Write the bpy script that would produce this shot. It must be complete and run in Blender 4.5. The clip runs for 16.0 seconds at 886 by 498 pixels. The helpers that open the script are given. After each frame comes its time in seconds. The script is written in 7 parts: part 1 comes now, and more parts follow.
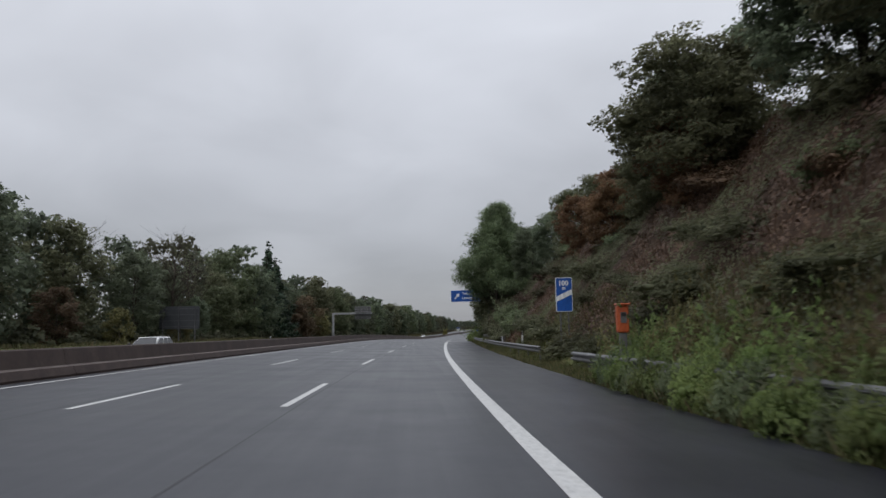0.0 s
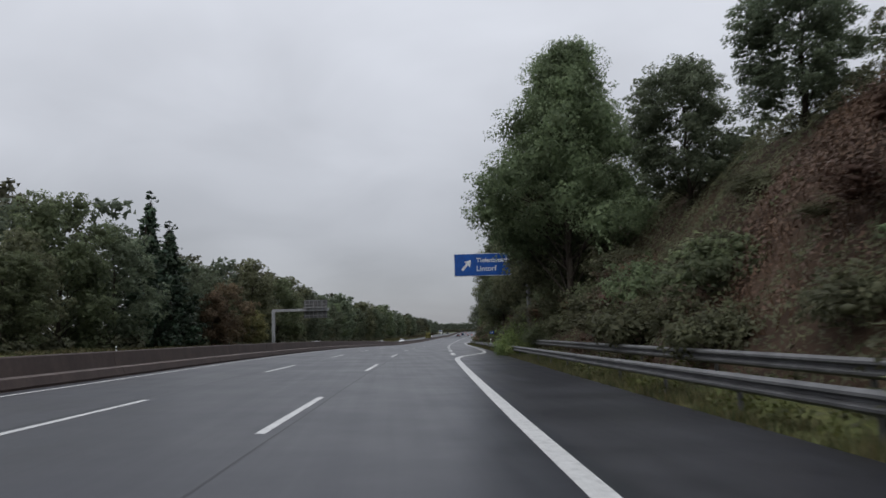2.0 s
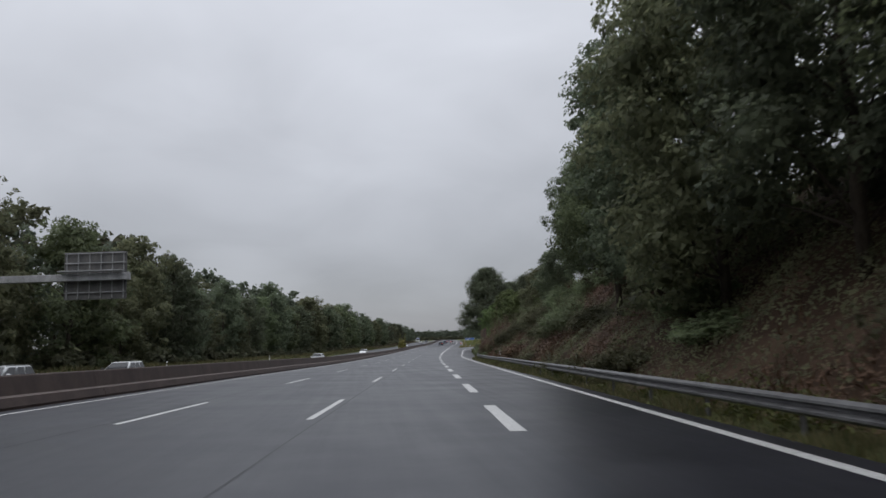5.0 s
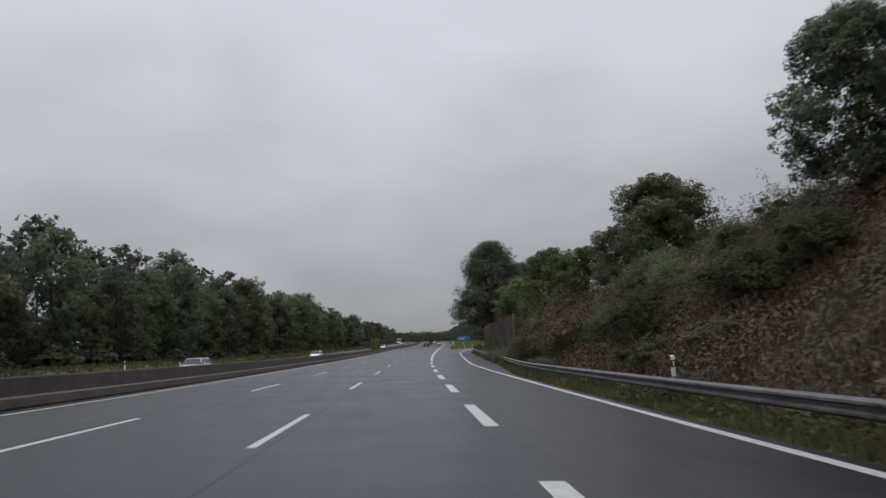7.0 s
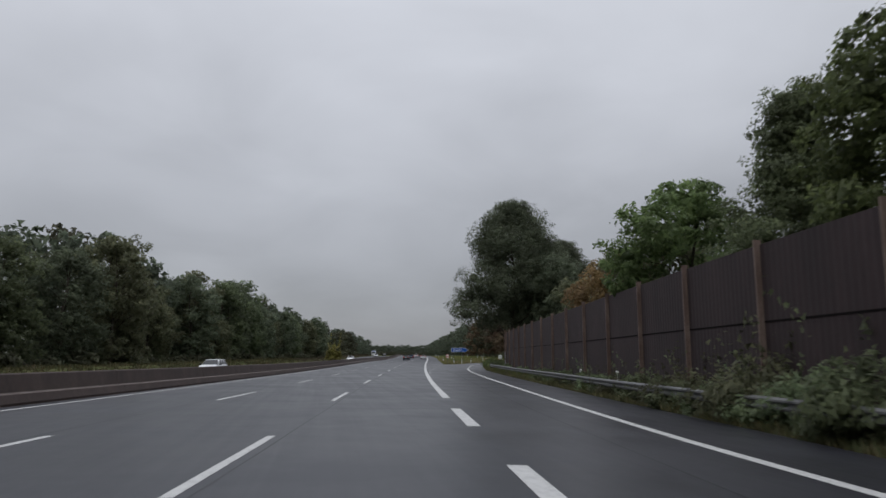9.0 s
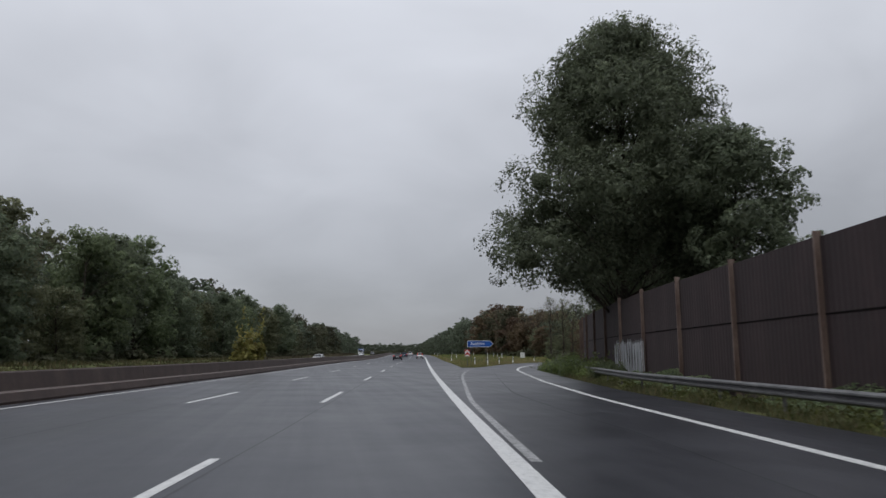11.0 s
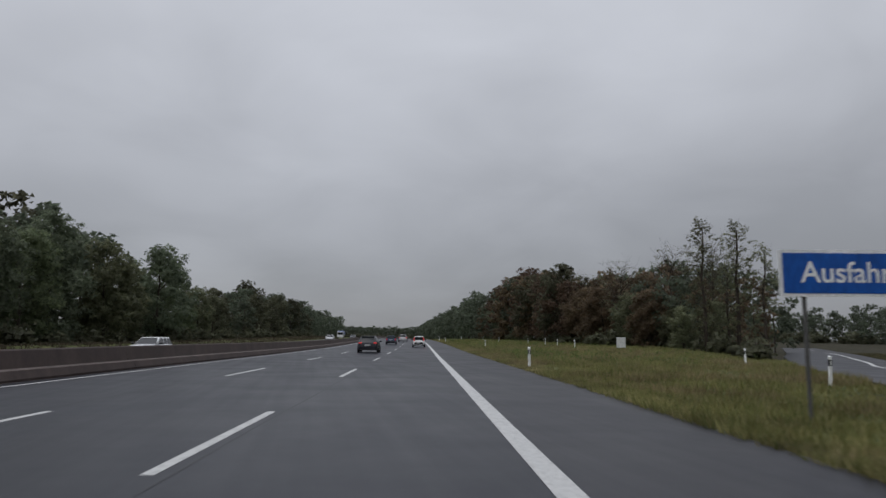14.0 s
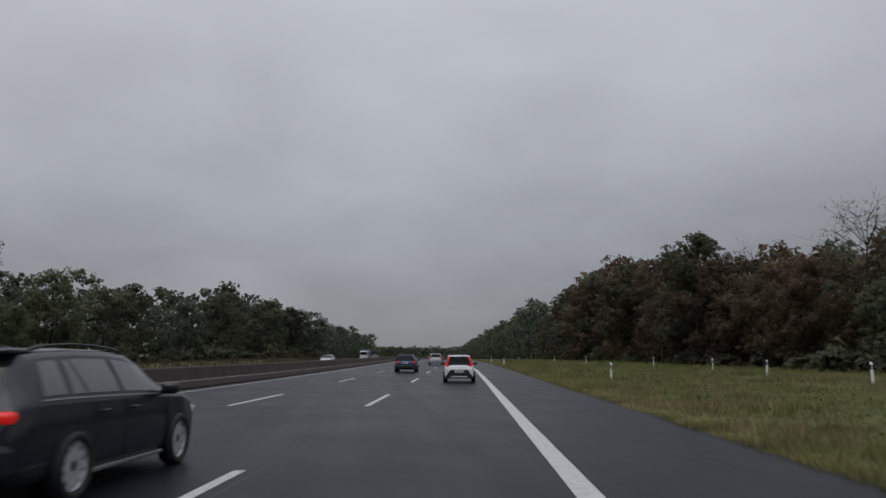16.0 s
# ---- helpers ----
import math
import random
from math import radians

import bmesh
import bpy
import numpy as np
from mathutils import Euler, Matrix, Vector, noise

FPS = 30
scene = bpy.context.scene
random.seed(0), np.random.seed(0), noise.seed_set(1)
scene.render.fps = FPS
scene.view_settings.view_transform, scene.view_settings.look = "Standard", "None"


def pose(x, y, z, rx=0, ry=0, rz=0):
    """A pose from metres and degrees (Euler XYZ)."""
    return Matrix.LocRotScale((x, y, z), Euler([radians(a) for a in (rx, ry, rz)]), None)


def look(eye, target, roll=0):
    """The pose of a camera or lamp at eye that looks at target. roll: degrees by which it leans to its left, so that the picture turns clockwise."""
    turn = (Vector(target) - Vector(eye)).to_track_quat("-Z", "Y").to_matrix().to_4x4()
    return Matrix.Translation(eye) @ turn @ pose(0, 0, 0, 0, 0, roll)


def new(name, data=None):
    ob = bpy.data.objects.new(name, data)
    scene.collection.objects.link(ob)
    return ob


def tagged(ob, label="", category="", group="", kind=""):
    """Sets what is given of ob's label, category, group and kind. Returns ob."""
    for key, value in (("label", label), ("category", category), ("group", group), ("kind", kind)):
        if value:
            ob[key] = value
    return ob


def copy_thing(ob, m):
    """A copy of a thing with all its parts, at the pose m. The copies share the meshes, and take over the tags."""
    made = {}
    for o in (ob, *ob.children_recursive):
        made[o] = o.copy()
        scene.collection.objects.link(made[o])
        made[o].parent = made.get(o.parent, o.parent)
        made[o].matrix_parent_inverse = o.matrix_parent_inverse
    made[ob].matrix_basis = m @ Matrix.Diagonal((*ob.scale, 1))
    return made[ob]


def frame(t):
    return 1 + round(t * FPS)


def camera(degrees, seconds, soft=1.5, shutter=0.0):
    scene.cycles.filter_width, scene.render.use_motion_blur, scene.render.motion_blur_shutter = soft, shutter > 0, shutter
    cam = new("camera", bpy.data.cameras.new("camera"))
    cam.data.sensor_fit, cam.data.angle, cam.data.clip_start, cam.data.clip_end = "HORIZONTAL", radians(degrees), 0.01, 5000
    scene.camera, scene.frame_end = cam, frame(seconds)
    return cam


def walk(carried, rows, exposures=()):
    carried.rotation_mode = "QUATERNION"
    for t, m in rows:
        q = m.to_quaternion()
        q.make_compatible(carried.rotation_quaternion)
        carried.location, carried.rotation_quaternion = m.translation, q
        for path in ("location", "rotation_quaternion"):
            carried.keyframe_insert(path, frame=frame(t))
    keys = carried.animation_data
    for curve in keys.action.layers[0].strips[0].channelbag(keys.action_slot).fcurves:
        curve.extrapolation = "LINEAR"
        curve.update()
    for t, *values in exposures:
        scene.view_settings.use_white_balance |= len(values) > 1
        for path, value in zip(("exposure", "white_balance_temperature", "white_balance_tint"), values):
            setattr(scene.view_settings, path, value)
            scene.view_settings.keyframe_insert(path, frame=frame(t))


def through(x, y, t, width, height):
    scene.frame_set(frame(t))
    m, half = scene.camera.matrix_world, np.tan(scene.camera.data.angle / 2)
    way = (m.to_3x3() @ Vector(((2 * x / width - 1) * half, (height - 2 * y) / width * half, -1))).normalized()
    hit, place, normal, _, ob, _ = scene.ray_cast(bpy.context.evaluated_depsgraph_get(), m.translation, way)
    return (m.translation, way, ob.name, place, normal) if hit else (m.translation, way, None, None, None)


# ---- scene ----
# ---------------------------------------------------------------- road line
# the road's axis: bend (1/1000 m) and grade (per cent) every 60 m from s = -30
KAPPA = [-0.854, -0.822, -0.357, -0.328, 0.015, -0.51, -0.335, -0.082, -0.065, 0.23, 0.223, 0.1, 0, 0]
GRADE = [0.35, 0.095, 0.267, -0.814, -1.06, -0.093, 0.566, 1.01, 0.574, 1.329, 1.367, 1.0, 0.6, 0.5]
KNOTS = np.arange(len(KAPPA)) * 60.0 - 30.0
SG = np.arange(-400.0, 1802.0, 2.0)
I0 = int(np.searchsorted(SG, 0))
PSI = np.cumsum(np.interp(SG, KNOTS, KAPPA) * 1e-3) * 2.0
PSI -= PSI[I0]
AX, AY = np.cumsum(-np.sin(PSI)) * 2.0, np.cumsum(np.cos(PSI)) * 2.0
AZ = np.cumsum(np.interp(SG, KNOTS, GRADE) * 1e-2) * 2.0
AX, AY, AZ = AX - AX[I0], AY - AY[I0], AZ - AZ[I0]


# the road falls to its right
CROSS = np.interp(SG, [-400, 200, 270, 330, 1800], [0.022, 0.022, 0.018, 0.011, 0.011])


def roll_off(d):
    """Each carriageway falls away from the central barrier."""
    return np.where(d > -11.5, np.minimum(d, 60), -23.0 - np.maximum(d, -60))


def heading(s):
    return float(np.interp(s, SG, PSI))


def place(s, d, z=0.0):
    """World point s metres along the road, d metres to its right, z above it."""
    a = np.interp(s, SG, PSI)
    return (float(np.interp(s, SG, AX) + d * np.cos(a)), float(np.interp(s, SG, AY) + d * np.sin(a)), float(np.interp(s, SG, AZ) + z - np.interp(s, SG, CROSS) * roll_off(d)))


def places(s, d, z):
    s, d, z = np.broadcast_arrays(np.asarray(s, float), np.asarray(d, float), np.asarray(z, float))
    a = np.interp(s, SG, PSI)
    return np.stack([np.interp(s, SG, AX) + d * np.cos(a), np.interp(s, SG, AY) + d * np.sin(a), np.interp(s, SG, AZ) + z - np.interp(s, SG, CROSS) * roll_off(d)], -1)


def stand(s, d, z=0.0, turn=0.0):
    x, y, zz = place(s, d, z)
    return pose(x, y, zz, 0, 0, math.degrees(heading(s)) + turn)


# ---------------------------------------------------------------- camera
ROWS = [
    (0.0, -0.049, 0.000, 1.417, 96.54, 1.12, -2.68),
    (0.5, 0.085, 14.385, 1.443, 96.33, 1.11, -2.99),
    (1.0, 0.337, 28.769, 1.462, 96.48, 1.47, -3.67),
    (1.5, 0.687, 43.055, 1.480, 96.57, 1.62, -4.12),
    (2.0, 1.248, 57.258, 1.502, 96.75, 1.62, -4.29),
    (2.5, 1.933, 71.285, 1.530, 96.97, 1.85, -4.28),
    (3.0, 2.646, 85.178, 1.564, 97.08, 2.17, -4.78),
    (3.5, 3.68, 99.139, 1.585, 97.25, 2.12, -4.9),
    (4.0, 4.512, 113.478, 1.583, 97.34, 2.05, -5.15),
    (4.6, 5.717, 130.757, 1.527, 97.36, 2.04, -5.74),
    (5.2, 7.163, 148.137, 1.412, 97.33, 2.06, -6.32),
    (5.8, 8.731, 165.527, 1.261, 97.31, 2.08, -6.83),
    (6.5, 10.525, 185.710, 1.073, 97.35, 2.03, -7.23),
    (7.0, 11.697, 200.060, 0.932, 97.48, 1.88, -7.50),
    (7.5, 12.786, 214.265, 0.789, 97.79, 1.50, -8.01),
    (8.0, 13.955, 228.586, 0.669, 98.14, 0.95, -8.32),
    (8.5, 15.34, 243.0, 0.580, 98.53, 0.58, -8.88),
    (9.0, 16.843, 257.613, 0.520, 98.64, 0.10, -9.31),
    (9.6, 18.764, 274.906, 0.495, 98.66, -0.05, -9.59),
    (10.2, 20.788, 292.037, 0.506, 98.63, 0.03, -9.75),
    (10.8, 22.917, 309.145, 0.550, 98.58, 0.25, -9.84),
    (11.5, 25.542, 329.258, 0.646, 98.56, 0.48, -9.93),
    (12.0, 27.539, 343.723, 0.737, 98.57, 0.88, -9.81),
    (12.5, 29.475, 358.004, 0.844, 98.68, 0.78, -10.05),
    (13.0, 31.395, 372.079, 0.964, 98.19, -0.31, -9.86),
    (13.5, 33.399, 386.290, 1.101, 97.42, 0.14, -10.21),
    (14.0, 35.487, 400.675, 1.241, 97.34, -0.21, -10.14),
    (14.5, 37.594, 415.103, 1.366, 97.40, -0.38, -10.25),
    (15.0, 39.744, 429.528, 1.475, 97.83, 0.13, -10.09),
    (15.5, 41.918, 444.004, 1.569, 98.24, 0.59, -8.11),
    (16.0, 44.061, 458.529, 1.663, 98.91, 0.13, -6.72),
]

cam = camera(62.62, 16.0, soft=1.5, shutter=0.12)
walk(cam, [(t, pose(x, y, z, a, b, c)) for t, x, y, z, a, b, c in ROWS],
     exposures=[(0.0, 0.14), (4.0, 0.12), (6.5, 0.1), (7.0, 0.02), (7.5, -0.2), (8.5, -0.12), (9.0, -0.08), (11.5, 0.06), (12.0, 0.06), (12.5, -0.02), (13.0, -0.2), (13.5, -0.16), (14.0, -0.19), (15.0, -0.27), (16.0, -0.37)])

# ---------------------------------------------------------------- sky and light
world = bpy.data.worlds.new("overcast_sky")
scene.world = world
world.use_nodes = True
wt = world.node_tree
wt.nodes.clear()
w_out, w_bg = wt.nodes.new("ShaderNodeOutputWorld"), wt.nodes.new("ShaderNodeBackground")
w_sky = wt.nodes.new("ShaderNodeTexSky")
w_sky.sky_type, w_sky.sun_disc = "NISHITA", False
w_sky.sun_elevation, w_sky.sun_rotation = radians(48), radians(-40)
w_co, w_sep = wt.nodes.new("ShaderNodeTexCoord"), wt.nodes.new("ShaderNodeSeparateXYZ")
wt.links.new(w_co.outputs["Generated"], w_sep.inputs[0])


def w_math(op, a, b=None, clamp=False):
    n = wt.nodes.new("ShaderNodeMath")
    n.operation, n.use_clamp = op, clamp
    for i, v in enumerate((a, b)):
        if v is None:
            continue
        if isinstance(v, (int, float)):
            n.inputs[i].default_value = v
        else:
            wt.links.new(v, n.inputs[i])
    return n.outputs[0]


w_up = w_math("MAXIMUM", w_sep.outputs[2], 0.0)
w_den = w_math("ADD", w_up, 0.3)
w_com = wt.nodes.new("ShaderNodeCombineXYZ")
wt.links.new(w_math("DIVIDE", w_sep.outputs[0], w_den), w_com.inputs[0])
wt.links.new(w_math("DIVIDE", w_sep.outputs[1], w_den), w_com.inputs[1])
w_n1, w_n2 = wt.nodes.new("ShaderNodeTexNoise"), wt.nodes.new("ShaderNodeTexNoise")
for n, sc, de, ro in ((w_n1, 0.75, 3.0, 0.45), (w_n2, 2.1, 4.0, 0.5)):
    n.inputs["Scale"].default_value, n.inputs["Detail"].default_value, n.inputs["Roughness"].default_value = sc, de, ro
    n.inputs["Distortion"].default_value = 0.4
    wt.links.new(w_com.outputs[0], n.inputs["Vector"])
w_cloud = w_math("ADD", w_math("MULTIPLY", w_n1.outputs[0], 0.7), w_math("MULTIPLY", w_n2.outputs[0], 0.3))
# an overcast sky is brightest overhead and a little dull above the horizon
w_over = w_math("MULTIPLY", w_math("MAXIMUM", w_math("SUBTRACT", w_up, 0.45), 0.0), 1.5)
w_grad = w_math("ADD", w_math("ADD", w_math("MULTIPLY", w_up, 1.25), 0.42), w_over)
w_low = wt.nodes.new("ShaderNodeMapRange")
w_low.inputs[1].default_value, w_low.inputs[2].default_value = 0.36, 0.66
w_low.inputs[3].default_value, w_low.inputs[4].default_value = 0.81, 1.23
wt.links.new(w_cloud, w_low.inputs[0])
w_val = w_math("MULTIPLY", w_grad, w_low.outputs[0])
w_tint = wt.nodes.new("ShaderNodeVectorMath")
w_tint.operation = "SCALE"
w_tint.inputs[0].default_value = (0.885, 0.917, 1.0)
wt.links.new(w_val, w_tint.inputs["Scale"])
w_mix = wt.nodes.new("ShaderNodeMixRGB")
w_mix.inputs[0].default_value = 0.008
wt.links.new(w_tint.outputs[0], w_mix.inputs[1])
wt.links.new(w_sky.outputs[0], w_mix.inputs[2])
wt.links.new(w_mix.outputs[0], w_bg.inputs["Color"])
w_bg.inputs["Strength"].default_value = 0.72
wt.links.new(w_bg.outputs[0], w_out.inputs["Surface"])

sun = new("sun", bpy.data.lights.new("sun", "SUN"))
sun.data.energy, sun.data.angle, sun.data.color = 0.6, radians(40), (1.0, 0.97, 0.93)
sun.matrix_world = look((-60, 120, 150), (20, 200, 0))


# ---------------------------------------------------------------- materials
def material(name, base, rough=0.7, metal=0.0, spec=0.5):
    m = bpy.data.materials.new(name)
    m.use_nodes = True
    b = m.node_tree.nodes["Principled BSDF"]
    b.inputs["Base Color"].default_value = (*base, 1)
    b.inputs["Roughness"].default_value, b.inputs["Metallic"].default_value = rough, metal
    b.inputs["Specular IOR Level"].default_value = spec
    return m


def node(m, kind, **values):
    n = m.node_tree.nodes.new(kind)
    for k, v in values.items():
        n.inputs[k.replace("_", " ")].default_value = v
    return n


def wire(m, a, b):
    m.node_tree.links.new(a, b)


def coords(m, scale=(1, 1, 1)):
    g, mp = node(m, "ShaderNodeNewGeometry"), node(m, "ShaderNodeMapping")
    mp.inputs["Scale"].default_value = scale
    wire(m, g.outputs["Position"], mp.inputs["Vector"])
    return mp.outputs[0]


def blotch(m, vec, scale, colors, detail=4.0, rough=0.6):
    """A noise of that scale through a colour ramp [(at, colour), ...]."""
    n, r = node(m, "ShaderNodeTexNoise", Scale=scale, Detail=detail, Roughness=rough), node(m, "ShaderNodeValToRGB")
    wire(m, vec, n.inputs["Vector"])
    wire(m, n.outputs["Fac"], r.inputs["Fac"])
    e = r.color_ramp.elements
    while len(e) < len(colors):
        e.new(0.5)
    for i, (p, c) in enumerate(colors):
        e[i].position, e[i].color = p, (*c, 1)
    return r.outputs["Color"], n.outputs["Fac"]


def mix(m, fac, a, b, kind="MIX"):
    n = node(m, "ShaderNodeMixRGB")
    n.blend_type = kind
    if isinstance(fac, (int, float)):
        n.inputs[0].default_value = fac
    else:
        wire(m, fac, n.inputs[0])
    wire(m, a, n.inputs[1])
    wire(m, b, n.inputs[2])
    return n.outputs[0]


def relief(m, height, strength=0.3, distance=0.01):
    b = node(m, "ShaderNodeBump", Strength=strength, Distance=distance)
    wire(m, height, b.inputs["Height"])
    wire(m, b.outputs[0], m.node_tree.nodes["Principled BSDF"].inputs["Normal"])


def ranged(m, src, a, b, lo=0.35, hi=0.65):
    n = node(m, "ShaderNodeMapRange")
    n.inputs[1].default_value, n.inputs[2].default_value, n.inputs[3].default_value, n.inputs[4].default_value = lo, hi, a, b
    wire(m, src, n.inputs[0])
    return n.outputs[0]


def asphalt(name, dark, light, rough):
    m = material(name, dark, 0.3, 0.0, 0.41)
    b = m.node_tree.nodes["Principled BSDF"]
    v = coords(m)
    c1, f1 = blotch(m, v, 0.35, [(0.3, dark), (0.7, light)], 5.0)
    streak = coords(m, (2.2, 0.05, 1))
    c2, f2 = blotch(m, streak, 1.0, [(0.35, (0.92, 0.92, 0.92)), (0.65, (1.0, 1.0, 1.0))], 3.0)
    c3, f3 = blotch(m, v, 60.0, [(0.3, (0.7, 0.7, 0.7)), (0.7, (1.25, 1.25, 1.25))], 2.0)
    wire(m, mix(m, 1.0, mix(m, 1.0, c1, c2, "MULTIPLY"), c3, "MULTIPLY"), b.inputs["Base Color"])
    r = node(m, "ShaderNodeMath")
    r.operation = "ADD"
    wire(m, ranged(m, f1, rough - 0.035, rough + 0.035), r.inputs[0])
    wire(m, ranged(m, f2, -0.018, 0.018), r.inputs[1])
    wire(m, r.outputs[0], b.inputs["Roughness"])
    relief(m, f3, 0.1, 0.003)
    # the specular level falls along the road between y = 360 and 440
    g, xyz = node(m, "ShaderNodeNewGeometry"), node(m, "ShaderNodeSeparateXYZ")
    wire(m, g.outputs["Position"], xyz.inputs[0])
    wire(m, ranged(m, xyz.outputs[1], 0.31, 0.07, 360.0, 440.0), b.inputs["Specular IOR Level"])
    return m


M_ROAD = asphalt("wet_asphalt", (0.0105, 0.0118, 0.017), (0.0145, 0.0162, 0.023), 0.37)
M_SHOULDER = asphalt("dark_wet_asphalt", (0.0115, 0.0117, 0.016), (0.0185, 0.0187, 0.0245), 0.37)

M_PAINT = material("road_paint", (0.7, 0.7, 0.68), 0.45)
_v = coords(M_PAINT)
_c, _f = blotch(M_PAINT, _v, 9.0, [(0.3, (0.24, 0.24, 0.24)), (0.5, (0.42, 0.42, 0.41)), (0.75, (0.52, 0.52, 0.51))], 6.0, 0.75)
wire(M_PAINT, _c, M_PAINT.node_tree.nodes["Principled BSDF"].inputs["Base Color"])
M_WORN = material("worn_road_paint", (0.3, 0.3, 0.3), 0.5)
_v = coords(M_WORN)
_c, _f = blotch(M_WORN, _v, 5.0, [(0.36, (0.05, 0.05, 0.053)), (0.52, (0.19, 0.19, 0.19)), (0.7, (0.36, 0.36, 0.355))], 6.0, 0.75)
wire(M_WORN, _c, M_WORN.node_tree.nodes["Principled BSDF"].inputs["Base Color"])
M_SEAM = material("tar_seam", (0.011, 0.012, 0.015), 0.45, 0.0, 0.32)


def weathered(name, cols, scale=2.0, rough=0.8, bump=0.3, stretch=(1, 1, 0.35)):
    m = material(name, cols[1], rough, 0.0, 0.5 if rough < 0.9 else 0.1)
    v = coords(m, stretch)
    c1, f1 = blotch(m, v, scale, [(0.3, cols[0]), (0.52, cols[1]), (0.72, cols[2])], 6.0, 0.65)
    c2, f2 = blotch(m, v, scale * 14, [(0.3, (0.75, 0.75, 0.75)), (0.7, (1.15, 1.15, 1.15))], 3.0)
    wire(m, mix(m, 1.0, c1, c2, "MULTIPLY"), m.node_tree.nodes["Principled BSDF"].inputs["Base Color"])
    relief(m, f2, bump, 0.01)
    return m


M_WALL = weathered("dirty_concrete", [(0.026, 0.015, 0.0125), (0.041, 0.0255, 0.021), (0.06, 0.04, 0.033)], 1.2)
M_LEDGE = weathered("pale_concrete", [(0.055, 0.04, 0.035), (0.092, 0.07, 0.061), (0.135, 0.107, 0.096)], 1.5)
M_STEEL = weathered("galvanised_steel", [(0.06, 0.06, 0.062), (0.098, 0.098, 0.1), (0.155, 0.155, 0.158)], 1.6, 0.5)
M_STEEL.node_tree.nodes["Principled BSDF"].inputs["Metallic"].default_value = 0.2
M_GANTRY = weathered("pale_galvanised_steel", [(0.17, 0.172, 0.175), (0.25, 0.253, 0.257), (0.34, 0.343, 0.348)], 1.6, 0.55)
M_STEELD = weathered("dull_steel", [(0.05, 0.05, 0.05), (0.085, 0.083, 0.08), (0.13, 0.125, 0.12)], 2.0, 0.6)
M_NOISE = weathered("rust_brown_panel", [(0.013, 0.006, 0.0066), (0.0205, 0.01, 0.0108), (0.031, 0.0165, 0.0175)], 0.7, 0.8)
M_JOINT = weathered("dark_panel_joint", [(0.004, 0.003, 0.003), (0.007, 0.005, 0.005), (0.012, 0.009, 0.009)], 1.5, 0.95)
M_POST = weathered("rusty_post", [(0.075, 0.045, 0.035), (0.13, 0.088, 0.07), (0.2, 0.15, 0.125)], 2.5, 0.7)
M_GRAFF = weathered("white_spray_paint", [(0.14, 0.145, 0.155), (0.3, 0.31, 0.325), (0.44, 0.45, 0.465)], 1.3, 0.6)
M_BLUE = weathered("blue_sign", [(0.008, 0.06, 0.26), (0.01, 0.085, 0.36), (0.014, 0.1, 0.42)], 0.8, 0.35, 0.0)
M_WHITE = weathered("white_sign", [(0.62, 0.63, 0.63), (0.74, 0.75, 0.75), (0.8, 0.8, 0.8)], 0.9, 0.35, 0.0)
M_RED = weathered("red_sign", [(0.42, 0.03, 0.025), (0.55, 0.04, 0.03), (0.6, 0.06, 0.045)], 0.9, 0.35, 0.0)
M_ORANGE = weathered("orange_enamel", [(0.26, 0.045, 0.012), (0.36, 0.068, 0.017), (0.41, 0.09, 0.025)], 1.5, 0.4, 0.05)
M_BLACK = material("black_plastic", (0.012, 0.012, 0.013), 0.45)
M_GREY = weathered("grey_cabinet", [(0.45, 0.46, 0.45), (0.56, 0.57, 0.56), (0.62, 0.63, 0.62)], 1.0, 0.6, 0.05)
M_BARK = weathered("bark", [(0.03, 0.024, 0.018), (0.06, 0.05, 0.04), (0.1, 0.085, 0.07)], 3.0, 0.95, 0.8, (1, 1, 0.25))


def leafy(name, cols, through=0.58, rough=0.55):
    """Leaves: each its own tone, and each plant a little its own."""
    m = material(name, cols[1], rough, 0, 0.22)
    nt = m.node_tree
    b = nt.nodes["Principled BSDF"]
    g, r, o = node(m, "ShaderNodeNewGeometry"), node(m, "ShaderNodeValToRGB"), node(m, "ShaderNodeObjectInfo")
    wire(m, g.outputs["Random Per Island"], r.inputs["Fac"])
    e = r.color_ramp.elements
    while len(e) < len(cols):
        e.new(0.5)
    for i, c in enumerate(cols):
        e[i].position, e[i].color = i / (len(cols) - 1), (*c, 1)
    h = node(m, "ShaderNodeHueSaturation")
    wire(m, r.outputs["Color"], h.inputs["Color"])
    wire(m, ranged(m, o.outputs["Random"], 0.478, 0.512, 0, 1), h.inputs["Hue"])
    wire(m, ranged(m, o.outputs["Random"], 0.96, 1.58, 0, 1), h.inputs["Value"])
    n = node(m, "ShaderNodeTexNoise", Scale=0.55, Detail=2.0)
    wire(m, g.outputs["Position"], n.inputs["Vector"])
    v = node(m, "ShaderNodeHueSaturation")
    wire(m, h.outputs[0], v.inputs["Color"])
    wire(m, ranged(m, n.outputs["Fac"], 0.7, 1.3), v.inputs["Value"])
    wire(m, v.outputs[0], b.inputs["Base Color"])
    t, x = node(m, "ShaderNodeBsdfTranslucent"), node(m, "ShaderNodeMixShader")
    wire(m, v.outputs[0], t.inputs["Color"])
    x.inputs[0].default_value = through
    wire(m, b.outputs[0], x.inputs[1])
    wire(m, t.outputs[0], x.inputs[2])
    wire(m, x.outputs[0], nt.nodes["Material Output"].inputs["Surface"])
    return m


